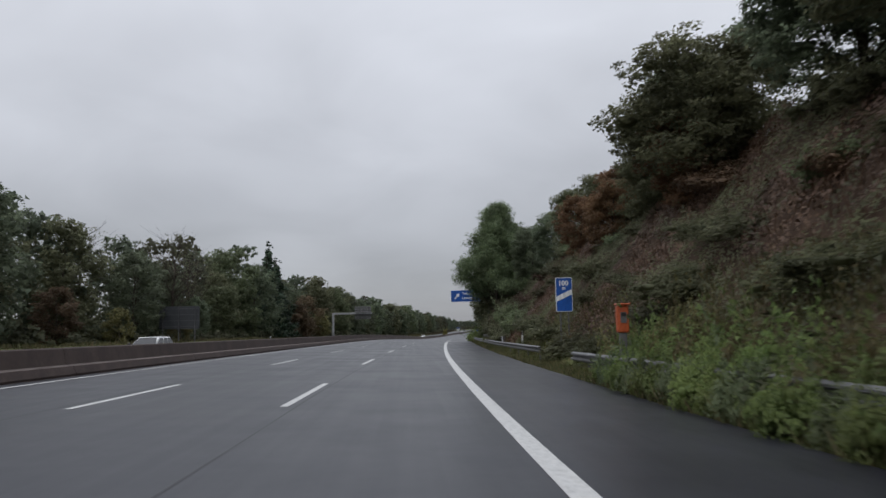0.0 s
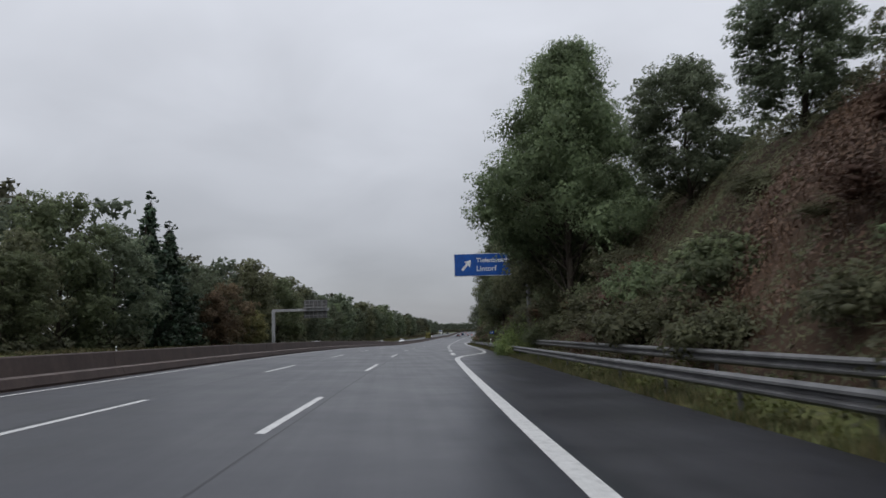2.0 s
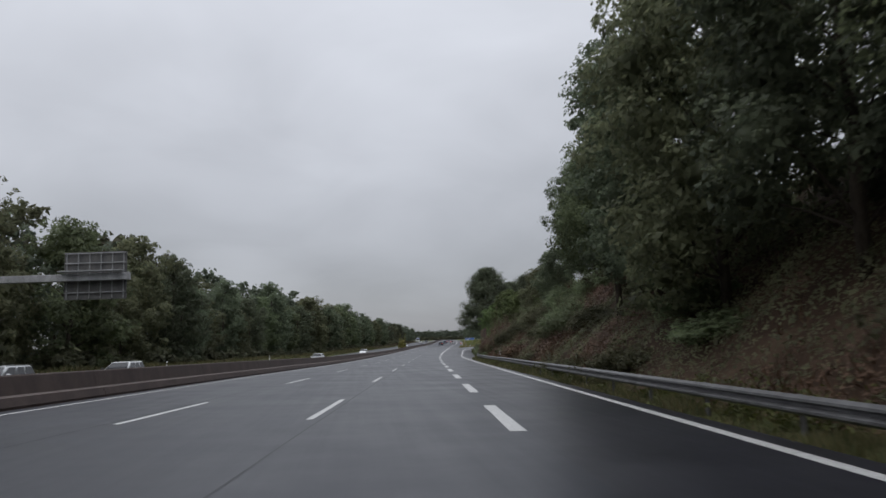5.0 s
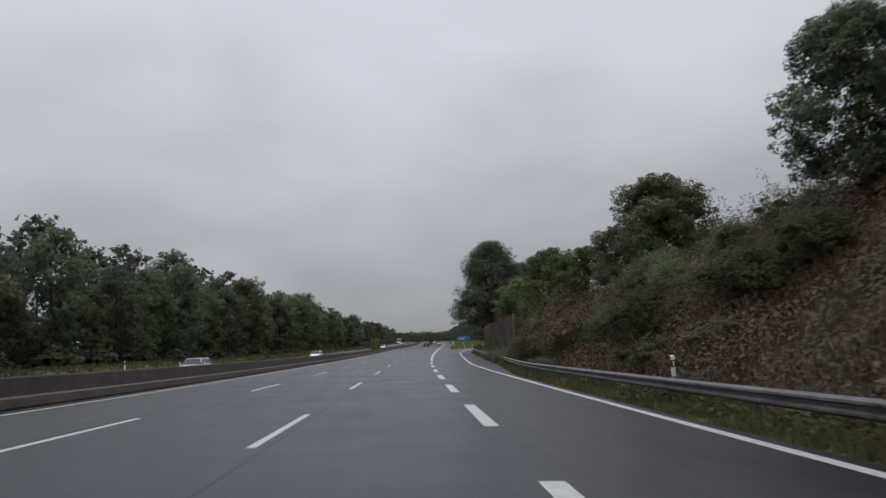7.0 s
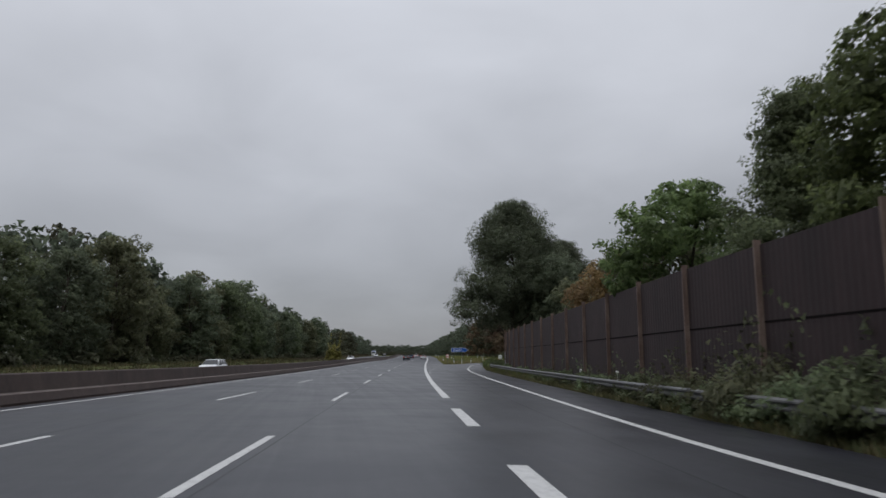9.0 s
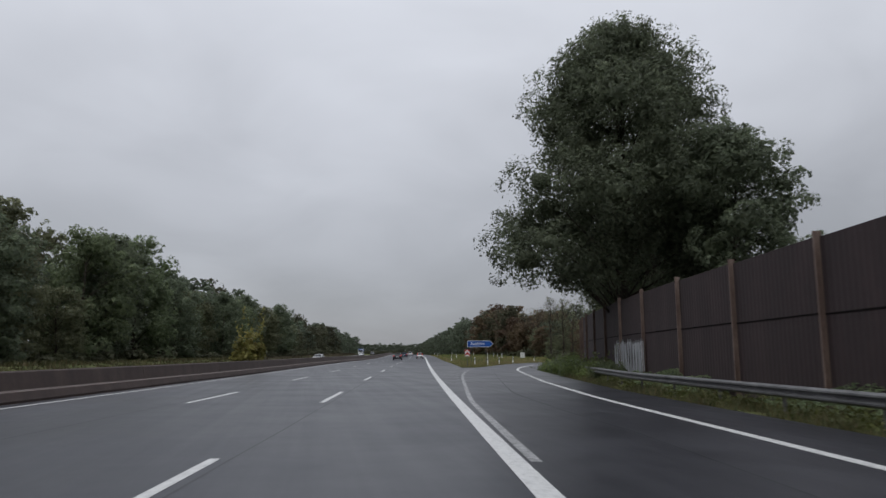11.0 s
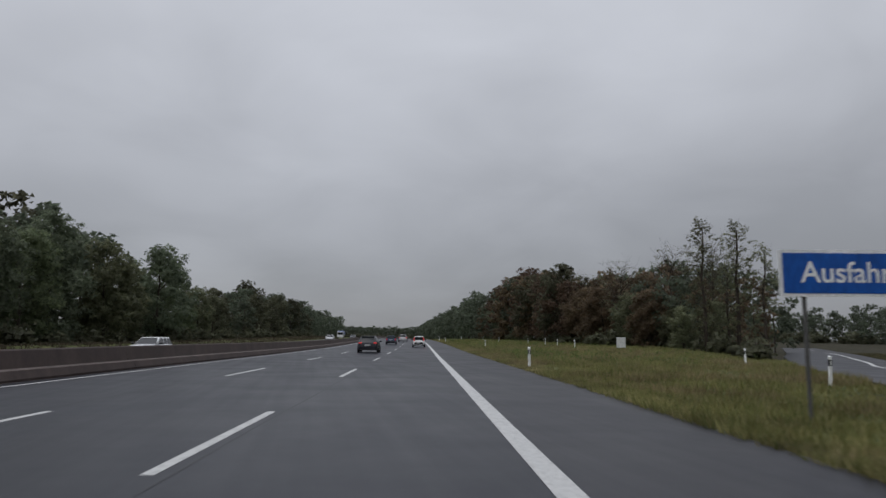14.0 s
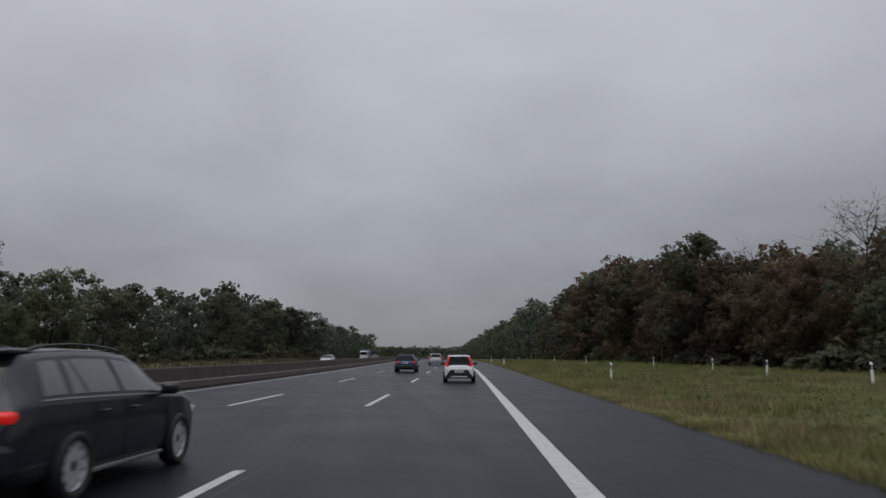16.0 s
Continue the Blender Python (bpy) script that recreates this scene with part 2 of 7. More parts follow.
L_DARK = leafy("dark_green_leaves", [(0.0852, 0.1041, 0.0677), (0.0984, 0.1179, 0.0752), (0.1137, 0.1335, 0.0839)])
L_GREEN = leafy("green_leaves", [(0.09, 0.113, 0.062), (0.105, 0.13, 0.07), (0.123, 0.148, 0.078)])
L_FRESH = leafy("fresh_green_leaves", [(0.076, 0.104, 0.044), (0.092, 0.125, 0.05), (0.112, 0.146, 0.058)])
L_IVY = leafy("ivy_leaves", [(0.098, 0.135, 0.05), (0.125, 0.168, 0.058), (0.155, 0.195, 0.07)])
L_OLIVE = leafy("olive_leaves", [(0.0926, 0.1004, 0.0585), (0.1067, 0.1136, 0.0651), (0.1225, 0.1261, 0.0718)])
L_RUST = leafy("rust_leaves", [(0.14, 0.095, 0.05), (0.163, 0.108, 0.055), (0.19, 0.13, 0.063)])
L_BROWN = leafy("brown_bracken", [(0.0661, 0.0412, 0.0243), (0.0722, 0.0444, 0.0261), (0.08, 0.0495, 0.0286)], 0.1)
L_YELLOW = leafy("yellowing_leaves", [(0.14, 0.15, 0.04), (0.2, 0.2, 0.055), (0.26, 0.24, 0.075)])
L_YELLOWISH = leafy("yellow_olive_leaves", [(0.1, 0.095, 0.045), (0.12, 0.11, 0.05), (0.142, 0.124, 0.055)])
L_FIR = leafy("dark_needles", [(0.019, 0.035, 0.022), (0.035, 0.058, 0.035), (0.056, 0.080, 0.048)], 0.1)
L_GRASS = leafy("grass_blades", [(0.07, 0.085, 0.027), (0.11, 0.122, 0.04), (0.165, 0.16, 0.06), (0.205, 0.182, 0.08)], 0.3)
L_VERGE = leafy("verge_grass", [(0.034, 0.041, 0.017), (0.055, 0.06, 0.025), (0.088, 0.08, 0.037), (0.11, 0.088, 0.05)], 0.3)

L_WEED = leafy("weed_leaves", [(0.05, 0.066, 0.02), (0.072, 0.09, 0.027), (0.1, 0.115, 0.036)], 0.35)
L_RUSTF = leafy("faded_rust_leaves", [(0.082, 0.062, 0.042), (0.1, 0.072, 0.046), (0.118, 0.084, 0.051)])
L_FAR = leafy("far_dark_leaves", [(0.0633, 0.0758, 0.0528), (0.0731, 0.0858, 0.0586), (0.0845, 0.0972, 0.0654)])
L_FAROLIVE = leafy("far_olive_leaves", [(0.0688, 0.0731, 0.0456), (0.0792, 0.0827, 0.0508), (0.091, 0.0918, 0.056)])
L_DULL = leafy("withered_grass", [(0.045, 0.04, 0.025), (0.06, 0.052, 0.033), (0.08, 0.066, 0.043)], 0.3)
L_BANK = leafy("bank_creeper_leaves", [(0.069, 0.0727, 0.0423), (0.0795, 0.0822, 0.0471), (0.0914, 0.0913, 0.052)])
L_STRAW = leafy("straw_grass", [(0.1, 0.095, 0.04), (0.17, 0.145, 0.07), (0.23, 0.19, 0.1)], 0.3)

M_MEADOW = weathered("meadow_soil", [(0.05, 0.06, 0.022), (0.085, 0.095, 0.036), (0.125, 0.12, 0.055)], 0.4, 0.95, 0.6, (1, 1, 1))
M_BANK = weathered("leaf_litter", [(0.03, 0.02, 0.014), (0.055, 0.036, 0.025), (0.085, 0.06, 0.04)], 0.5, 0.95, 0.8, (1, 1, 1))
M_FOREST = weathered("forest_floor", [(0.02, 0.018, 0.012), (0.035, 0.032, 0.02), (0.05, 0.05, 0.03)], 0.5, 0.95, 0.8, (1, 1, 1))


# ---------------------------------------------------------------- mesh helpers
def mesh_data(name, verts, faces, mats, face_mat=None, smooth=False):
    me = bpy.data.meshes.new(name)
    me.from_pydata([tuple(v) for v in verts], [], [tuple(int(i) for i in f) for f in faces])
    for m in mats if isinstance(mats, (list, tuple)) else [mats]:
        me.materials.append(m)
    if face_mat is not None:
        me.polygons.foreach_set("material_index", np.asarray(face_mat, dtype=np.int32))
    if smooth:
        me.polygons.foreach_set("use_smooth", np.ones(len(me.polygons), dtype=bool))
    me.update()
    return me


def part(name, data, parent=None, label="", at=None):
    """Links a mesh as one object under a thing or a part."""
    ob = new(name, data)
    if at is not None:
        ob.matrix_basis = at
    ob.parent = parent
    if label:
        tagged(ob, label)
    return ob


def empty(name, m, label, category, group="", kind=""):
    ob = new(name)
    ob.empty_display_size = 0.3
    ob.matrix_basis = m
    return tagged(ob, label, category, group, kind)


def bm_data(name, bm, mats, smooth=False):
    me = bpy.data.meshes.new(name)
    bmesh.ops.recalc_face_normals(bm, faces=bm.faces)
    bm.to_mesh(me)
    bm.free()
    for m in mats if isinstance(mats, (list, tuple)) else [mats]:
        me.materials.append(m)
    if smooth:
        me.polygons.foreach_set("use_smooth", np.ones(len(me.polygons), dtype=bool))
    return me


def box_bm(bm, c, size, bevel=0.0, m=None):
    """Adds a box of that size round c."""
    r = bmesh.ops.create_cube(bm, size=1.0)
    bmesh.ops.scale(bm, vec=size, verts=r["verts"])
    if bevel:
        es = list({e for v in r["verts"] for e in v.link_edges})
        r = bmesh.ops.bevel(bm, geom=es, offset=bevel, segments=2, affect="EDGES", profile=0.5)
    vs = list({v for f in r["faces"] for v in f.verts}) if bevel else r["verts"]
    bmesh.ops.translate(bm, vec=c, verts=vs)
    if m is not None:
        bmesh.ops.transform(bm, matrix=m, verts=vs)
    return vs


def box_data(name, c, size, mat, bevel=0.01):
    bm = bmesh.new()
    box_bm(bm, c, size, bevel)
    return bm_data(name, bm, mat)


def tube(path, radii, n=8, cap=True):
    """Verts and faces of a tube along a path."""
    path = np.asarray(path, float)
    t = np.gradient(path, axis=0)
    t /= np.linalg.norm(t, axis=1)[:, None] + 1e-9
    ref = np.where(np.abs(t[:, 2:3]) > 0.9, np.array([[1.0, 0, 0]]), np.array([[0, 0, 1.0]]))
    u = np.cross(t, ref)
    u /= np.linalg.norm(u, axis=1)[:, None] + 1e-9
    w = np.cross(t, u)
    a = np.arange(n) * 2 * np.pi / n
    v = path[:, None] + np.asarray(radii, float).reshape(-1, 1, 1) * (np.cos(a)[None, :, None] * u[:, None] + np.sin(a)[None, :, None] * w[:, None])
    k = len(path)
    f = [(i * n + j, i * n + (j + 1) % n, (i + 1) * n + (j + 1) % n, (i + 1) * n + j) for i in range(k - 1) for j in range(n)]
    if cap:
        f += [tuple(range(n))[::-1], tuple(range((k - 1) * n, k * n))]
    return v.reshape(-1, 3), f


def joined(pieces):
    vs, fs, o = [], [], 0
    for v, f in pieces:
        vs.append(np.asarray(v, float))
        fs += [tuple(i + o for i in q) for q in f]
        o += len(v)
    return np.concatenate(vs), fs


def sweep(profile, s, shift=0.0, lift=0.0, closed=False):
    """A profile of (d, z) swept along the road at the stations s; shift and lift may differ by station."""
    s = np.asarray(s, float)
    p = np.asarray(profile, float)
    d = p[None, :, 0] + np.broadcast_to(np.asarray(shift, float), s.shape)[:, None]
    z = p[None, :, 1] + np.broadcast_to(np.asarray(lift, float), s.shape)[:, None]
    v = places(s[:, None] + 0 * d, d, z)
    n, k = len(p), len(s)
    js = range(n) if closed else range(n - 1)
    f = [(i * n + j, i * n + (j + 1) % n, (i + 1) * n + (j + 1) % n, (i + 1) * n + j) for i in range(k - 1) for j in js]
    if closed:
        f += [tuple(range(n))[::-1], tuple(range((k - 1) * n, k * n))]
    return v.reshape(-1, 3), f


def strip(s, left, right, z0=0.0, thick=0.0):
    """A flat band between two lines d(s)."""
    s = np.asarray(s, float)
    l, r = np.broadcast_to(left, s.shape), np.broadcast_to(right, s.shape)
    prof = [(l, z0), (r, z0)]
    if thick:
        prof = [(l, z0 - thick), (l, z0), (r, z0), (r, z0 - thick)]
    v = np.stack([places(s, d, z) for d, z in prof], 1)
    n, k = len(prof), len(s)
    f = [(i * n + j, i * n + j + 1, (i + 1) * n + j + 1, (i + 1) * n + j) for i in range(k - 1) for j in range(n - 1)]
    return v.reshape(-1, 3), f


def line(knots):
    a = np.array(knots, float)
    return lambda s: np.interp(s, a[:, 0], a[:, 1])


def smoothline(knots, width=6.0):
    f = line(knots)
    return lambda s: (f(np.asarray(s) - width) + 2 * f(s) + f(np.asarray(s) + width)) / 4


# ---------------------------------------------------------------- the plan, in metres along and to the right of the road's axis
L1, L2, L3 = -2.52, -6.345, -10.25            # lane lines
EDGE0, EDGE1 = 1.43, 1.567                    # right edge line before and after the slip lane
ASPHALT = smoothline([(-100, 4.85), (100, 4.85), (118, 5.0), (140, 5.25), (200, 5.65), (243, 5.85), (262, 7.2), (273, 7.8), (300, 8.4), (348, 8.9),
                      (356, 9.5), (370, 10.4), (385, 11.3), (405, 16.0), (420, 20.5), (448, 31.0), (457, 36.5), (492, 54.5), (540, 76.0)], 3)
EXIT_LINE = smoothline([(92, 1.43), (99.5, 1.46), (102, 1.62), (104.5, 2.0), (107, 2.6), (110, 3.35), (113, 3.9), (116, 4.18), (120, 4.35), (140, 4.65), (195, 5.08), (205, 5.22), (235, 5.4), (272, 5.3), (284, 5.6), (300, 6.0),
                        (341, 6.5), (346, 6.75), (355, 7.15), (371, 8.4), (382, 9.25), (392, 10.8), (407, 14.3), (412, 15.8), (448, 28.8), (457, 34.0), (492, 52.0), (540, 73.0)], 2)
GORE = smoothline([(326, 1.85), (339, 2.0), (343, 2.2), (353, 2.72), (362, 3.15), (370, 3.75), (376, 4.3), (384, 5.2), (389, 6.1), (395, 7.2)], 1.5)
ISLAND = smoothline([(391, 6.0), (395, 7.2), (415, 12.1), (437, 19.6), (450, 24.8), (460, 29.4), (478, 38.0), (494, 46.5), (540, 69.5)], 1)
RAIL = smoothline([(30, 5.4), (46, 5.25), (52, 5.15), (118, 5.25), (140, 5.55), (195, 5.95), (204, 6.15), (243, 6.5), (262, 7.7), (272, 8.2), (285, 8.3), (300, 8.9), (347, 9.4),
                   (362, 10.9)], 2)
NWALL = smoothline([(262, 9.7), (280, 9.75), (300, 10.3), (330, 11.2), (354, 12.1), (365, 13.2), (380, 15.0), (400, 19.0), (415, 23.5), (428, 28.2)], 5)
BANK_H = smoothline([(-80, 9.5), (100, 9.5), (130, 8.0), (190, 7.5), (230, 7.0), (262, 4.5), (280, 2.2), (300, 1.0), (420, 0.9), (440, 0.4)], 10)


def ground_z(s, d):
    """Height of the ground over the road's surface."""
    s, d = np.broadcast_arrays(np.asarray(s, float), np.asarray(d, float))
    toe = np.where(s < 290, RAIL(np.clip(s, 52, 300)) + 1.0, 9.0 + np.clip(s - 290, 0, 150) * 0.1)
    run = 8.5
    u = np.clip((d - toe) / run, 0, 1)
    bank = BANK_H(s) * (0.75 * u + 0.25 * u * u * (3 - 2 * u))
    bank = np.where(s > 432, 0, bank) * np.clip((445 - s) / 20, 0, 1)
    field = np.clip((d - 8) / 22, 0, 1) * 0.5 * np.clip((s - 400) / 40, 0, 1)
    left = np.clip((-28.2 - d) / 3.0, 0, 1) * np.where(s < 300, 1.0, 0.75) + np.clip((-34 - d) / 30, 0, 1) * 0.8
    z = -0.05 + bank + field + left - np.where((d < -12.8) & (d > -28.3), 0.15, 0)
    # the ground lies level with the exit ramp on both its sides
    off = np.maximum(ISLAND(s) - 2.5 - d, d - ASPHALT(s) - 2.5)
    near = np.where((s > 388) & (s < 570), np.clip(1 - off / 6, 0, 1), 0)
    return z * (1 - near) - 0.09 * near


# ---------------------------------------------------------------- ground, one sheet to the horizon
def build_ground():
    s = np.concatenate([np.arange(-380, -40, 40), np.arange(-40, 660, 4), np.arange(660, 1800, 30)]).astype(float)
    d = np.concatenate([[-1400, -700, -350, -160, -90, -60, -48, -40, -36, -34, -33, -32, -31, -30, -29, -28, -27, -20, -12, -6, 0, 3],
                        np.arange(4.4, 24, 0.7), np.arange(24, 60, 1.5), [62, 66, 70, 76, 84, 100, 160, 350, 700, 1400]]).astype(float)
    S, D = np.meshgrid(s, d, indexing="ij")
    Z = ground_z(S, D)
    rough = np.array([noise.noise((a * 0.35, b * 0.35, 0.0)) for a, b in zip(S.ravel(), D.ravel())]).reshape(S.shape)
    off = (D > np.maximum(RAIL(np.clip(S, 52, 300)) + 1.2, ASPHALT(S) + 1.5)) & (S < 440) & (S > -100)
    Z = Z + np.where(off, rough * 0.35, 0)
    V = places(S, D, Z).reshape(-1, 3)
    k = len(d)
    f, fm = [], []
    for i in range(len(s) - 1):
        for j in range(k - 1):
            f.append((i * k + j, i * k + j + 1, (i + 1) * k + j + 1, (i + 1) * k + j))
            dm, sm = (d[j] + d[j + 1]) / 2, (s[i] + s[i + 1]) / 2
            fm.append(1 if dm > 6.6 and sm < 300 else 2 if (dm < -33.5 or (dm > 29 and sm > 462) or (dm > 12 and sm < 425)) else 0)
    me = mesh_data("ground", V, f, [M_MEADOW, M_BANK, M_FOREST], fm, True)
    tagged(part("ground", me), "grassy verges, leaf-littered bank and forest floor", "ground", kind="structure")


build_ground()

# ---------------------------------------------------------------- carriageways
S_NEAR, S_FAR = np.arange(-120, 660, 3.0), np.arange(660, 1790, 15.0)
S_ALL = np.concatenate([S_NEAR, S_FAR])
road = tagged(part("road", mesh_data("road", *strip(S_ALL, -10.85, 1.75, 0.0, 0.12), M_ROAD)), "wet grey asphalt carriageway with three lanes", "road", kind="structure")
_s = np.concatenate([np.arange(-120, 393, 3.0), [392.5]])
shoulder = tagged(part("hard_shoulder", mesh_data("hard_shoulder", *strip(_s, 1.75, ASPHALT(_s), -0.001, 0.12), M_SHOULDER)),
                  "darker wet asphalt hard shoulder and slip lane", "road", kind="structure")
_s = np.concatenate([[392.5], np.arange(393, 660, 3.0), S_FAR])
tagged(part("hard_shoulder", mesh_data("hard_shoulder", *strip(_s, 1.75, np.interp(_s, [392.5, 395, 660, 1790], [4.95, 5.02, 5.02, 5.02]), -0.001, 0.12), M_SHOULDER)),
       "darker wet asphalt hard shoulder beside the grass island", "road", kind="structure")
_s = np.arange(392.5, 541, 1.5)
ramp = tagged(part("exit_ramp", mesh_data("exit_ramp", *strip(_s, ISLAND(_s), ASPHALT(_s), -0.001, 0.12), M_SHOULDER)),
              "wet asphalt exit ramp curving away behind the island", "road", kind="structure")
tagged(part("opposite_road", mesh_data("opposite_road", *strip(S_ALL, -28.0, -13.4, -0.12, 0.12), M_ROAD)), "wet asphalt carriageway of the opposite direction", "road", kind="structure")


def band(name, s0, s1, mid, width, mat, parent, z=0.004, step=2.0):
    """A painted line along d = mid (number or line) from s0 to s1."""
    s = np.linspace(s0, s1, max(2, int((s1 - s0) / step) + 1))
    m = mid(s) if callable(mid) else np.full(s.shape, float(mid))
    g = np.gradient(m, s)
    w = width / 2 * np.sqrt(1 + g * g)
    return part(name, mesh_data(name, *strip(s, m - w, m + w, z), mat), parent)


# lane dashes: 6 m long, 12 m apart
for k in range(-2, 48):
    a = -3.9 + 18 * k
    band("lane_dash", a, a + 6.2, L1, 0.15, M_PAINT, road, step=7)
    band("lane_dash", a - 0.4, a + 5.8, L2, 0.15, M_PAINT, road, step=7)
# block dashes beside the slip lane: 6 m long, 6 m apart
for k in range(9, 24):
    a = -1.2 + 12 * k + (0.5 if k < 14 else 0)
    if a > 104:
        band("block_dash", a, a + 5.9, 1.5, 0.3, M_PAINT, road, step=7)
for a in range(-120, 1700, 60):
    band("edge_line", a, a + 60, L3, 0.15, M_PAINT, road, step=6)
band("edge_line", -120, 97.5, EDGE0, 0.28, M_PAINT, road)
band("edge_line", 286.8, 660, EDGE1, 0.3, M_PAINT, road, 0.005)
band("edge_line", 660, 1780, EDGE1, 0.3, M_PAINT, road, 0.005, 20)
band("edge_line", 97.5, 116, EXIT_LINE, 0.29, M_PAINT, shoulder, 0.005, 0.5)
band("edge_line", 116, 392.5, EXIT_LINE, 0.24, M_PAINT, shoulder)
band("edge_line", 392.5, 535, EXIT_LINE, 0.27, M_PAINT, ramp, 0.004, 1.5)
band("gore_line", 326, 394, GORE, 0.17, M_WORN, shoulder, 0.006, 1.0)
# worn chevrons on the gore: the point towards the traffic, arms running forward to both lines
for k in range(10):
    s0 = 352.4 + 4.03 * k
    g = float(GORE(s0 + 1.5)) - EDGE1
    t = EDGE1 + g * 0.48
    for d0, d1, sa, sb in ((EDGE1 + 0.15, t, s0 + min(2.8, g * 1.1), s0), (t, EDGE1 + g - 0.1, s0, s0 + min(2.6, g * 0.95))):
        v = [place(sa, d0, 0.006), place(sa + 0.5, d0, 0.006), place(sb + 0.5, d1, 0.006), place(sb, d1, 0.006)]
        part("chevron_bar", mesh_data("chevron_bar", v, [(0, 3, 2, 1)], M_WORN), shoulder)
# tar seams between the lanes
_wob = lambda base, amp: (lambda s: base + amp * np.sin(np.asarray(s) * 0.21) + amp * 0.6 * np.sin(np.asarray(s) * 0.63 + 1.0))
band("tar_seam", -40, 640, _wob(-2.28, 0.015), 0.035, M_SEAM, road, 0.003)
band("tar_seam", -40, 640, _wob(-6.6, 0.015), 0.03, M_SEAM, road, 0.003)
band("tar_seam", 262, 330, line([(262, 3.6), (300, 4.1), (330, 4.4)]), 0.04, M_SEAM, shoulder, 0.003)
band("tar_seam", 330, 372, line([(330, 4.4), (335, 4.15), (341, 4.0), (346, 4.12), (352, 4.6), (372, 6.2)]), 0.05, M_SEAM, shoulder, 0.003)
band("tar_seam", 337, 347, line([(337, 4.1), (341, 4.0), (342.5, 3.95), (344, 4.0), (347, 4.2)]), 0.075, M_SEAM, shoulder, 0.0075, 0.5)
for d in (-17.3, -21.1):
    for k in range(-2, 48):
        band("lane_dash", 3 + 18 * k, 9 + 18 * k, d, 0.15, M_PAINT, road, -0.116, 7)

# ---------------------------------------------------------------- concrete barrier in the middle, cast in sections
def build_barrier():
    prof = [(-11.0, -0.02), (-10.98, 0.06), (-11.08, 0.3), (-11.3, 0.335), (-11.31, 0.34), (-11.42, 0.84), (-11.46, 0.88), (-11.62, 0.88), (-11.66, 0.84), (-11.76, 0.3), (-11.98, 0.1), (-12.0, -0.02)]
    wall = empty("barrier_wall", pose(0, 0, 0), "dark dirty concrete barrier wall along the central reserve", "barrier", kind="structure")
    ends = np.concatenate([np.arange(-120, 660, 12.0), np.arange(660, 1700, 80.0)])
    for a, b in zip(ends[:-1], ends[1:]):
        s = np.linspace(a + 0.012, b - 0.012, 5)
        v, f = sweep(prof, s, closed=True)
        n = len(prof)
        fm = [1 if (i % n) in (2,) else 0 for i in range(4 * n)] + [0, 0]
        part("section", mesh_data("section", v, f, [M_WALL, M_LEDGE], fm), wall)
    _s = S_ALL
    tagged(part("gutter", mesh_data("gutter", *strip(_s, -13.3, -10.84, -0.006), M_WALL)), "dirt-stained drainage strip under the barrier", "gutter", kind="structure")


build_barrier()

# ---------------------------------------------------------------- guard rails
BEAM = [(0.0, 0.0), (-0.03, 0.02), (-0.08, 0.05), (-0.085, 0.09), (0.0, 0.135), (0.0, 0.175), (-0.085, 0.22), (-0.08, 0.26), (-0.03, 0.29), (0.0, 0.31),
        (0.006, 0.305), (-0.024, 0.283), (-0.07, 0.255), (-0.075, 0.225), (0.01, 0.18), (0.01, 0.13), (-0.075, 0.085), (-0.07, 0.055), (-0.024, 0.027), (0.006, 0.005)]


def guard_rail(s0, s1, path, height, label, post_step=4.0, dip=(0, 0), base=-0.3):
    """A W-beam on posts; dip: metres over which each end slopes into the ground."""
    rail = empty("guard_rail", pose(0, 0, 0), label, "guard rail")
    top = height if callable(height) else (lambda s: height)
    lift = lambda s: top(s) - 0.31 - (0.62 * np.clip(1 - (s - s0) / dip[0], 0, 1) if dip[0] else 0) - (0.62 * np.clip(1 - (s1 - s) / dip[1], 0, 1) if dip[1] else 0)
    a = s0
    while a < s1 - 0.1:
        b = min(a + 16.0, s1)
        s = np.linspace(a, b, 9)
        part("beam", mesh_data("beam", *sweep(BEAM, s, path(s), lift(s), True), M_STEEL), rail)
        a = b
    post = box_data("post", (0, 0, 0), (0.06, 0.12, 1.0), M_STEELD, 0.008)
    block = box_data("spacer", (0, 0, 0), (0.12, 0.1, 0.2), M_STEELD, 0.01)
    for s in np.arange(s0 + 1.0, s1, post_step):
        d, h = float(path(s)), float(np.asarray(lift(np.array(s)))) + 0.3
        if h < 0.3:
            continue
        z0 = min(base, float(ground_z(s, d)) - 0.15)
        m = stand(s, d + 0.16, (h + z0) / 2) @ Matrix.Diagonal((1, 1, h - z0, 1))
        p = part("post", post, rail, at=m)
        part("spacer", block, rail, at=stand(s, d + 0.068, h - 0.15))
    return rail


guard_rail(-30, 24.4, line([(-30, 5.6), (10, 5.58), (24.4, 5.15)]), 0.78, "galvanised steel guard rail overgrown by bushes beside the shoulder")
guard_rail(33, 362, RAIL, line([(33, 0.8), (60, 0.75), (105, 0.64), (150, 0.64), (195, 0.74), (362, 0.75)]), "long grey galvanised guard rail along the grassy verge")
guard_rail(55, 139, line([(55, 5.75), (62, 6.3), (139, 6.8)]), 1.04, "second dull guard rail at the foot of the bank", 6.0, (6, 0))
guard_rail(387, 413, line([(387, 12.9), (393.5, 14.6), (402, 16.9), (413, 20.4)]), 0.75, "short pale guard rail at the outside of the exit ramp")


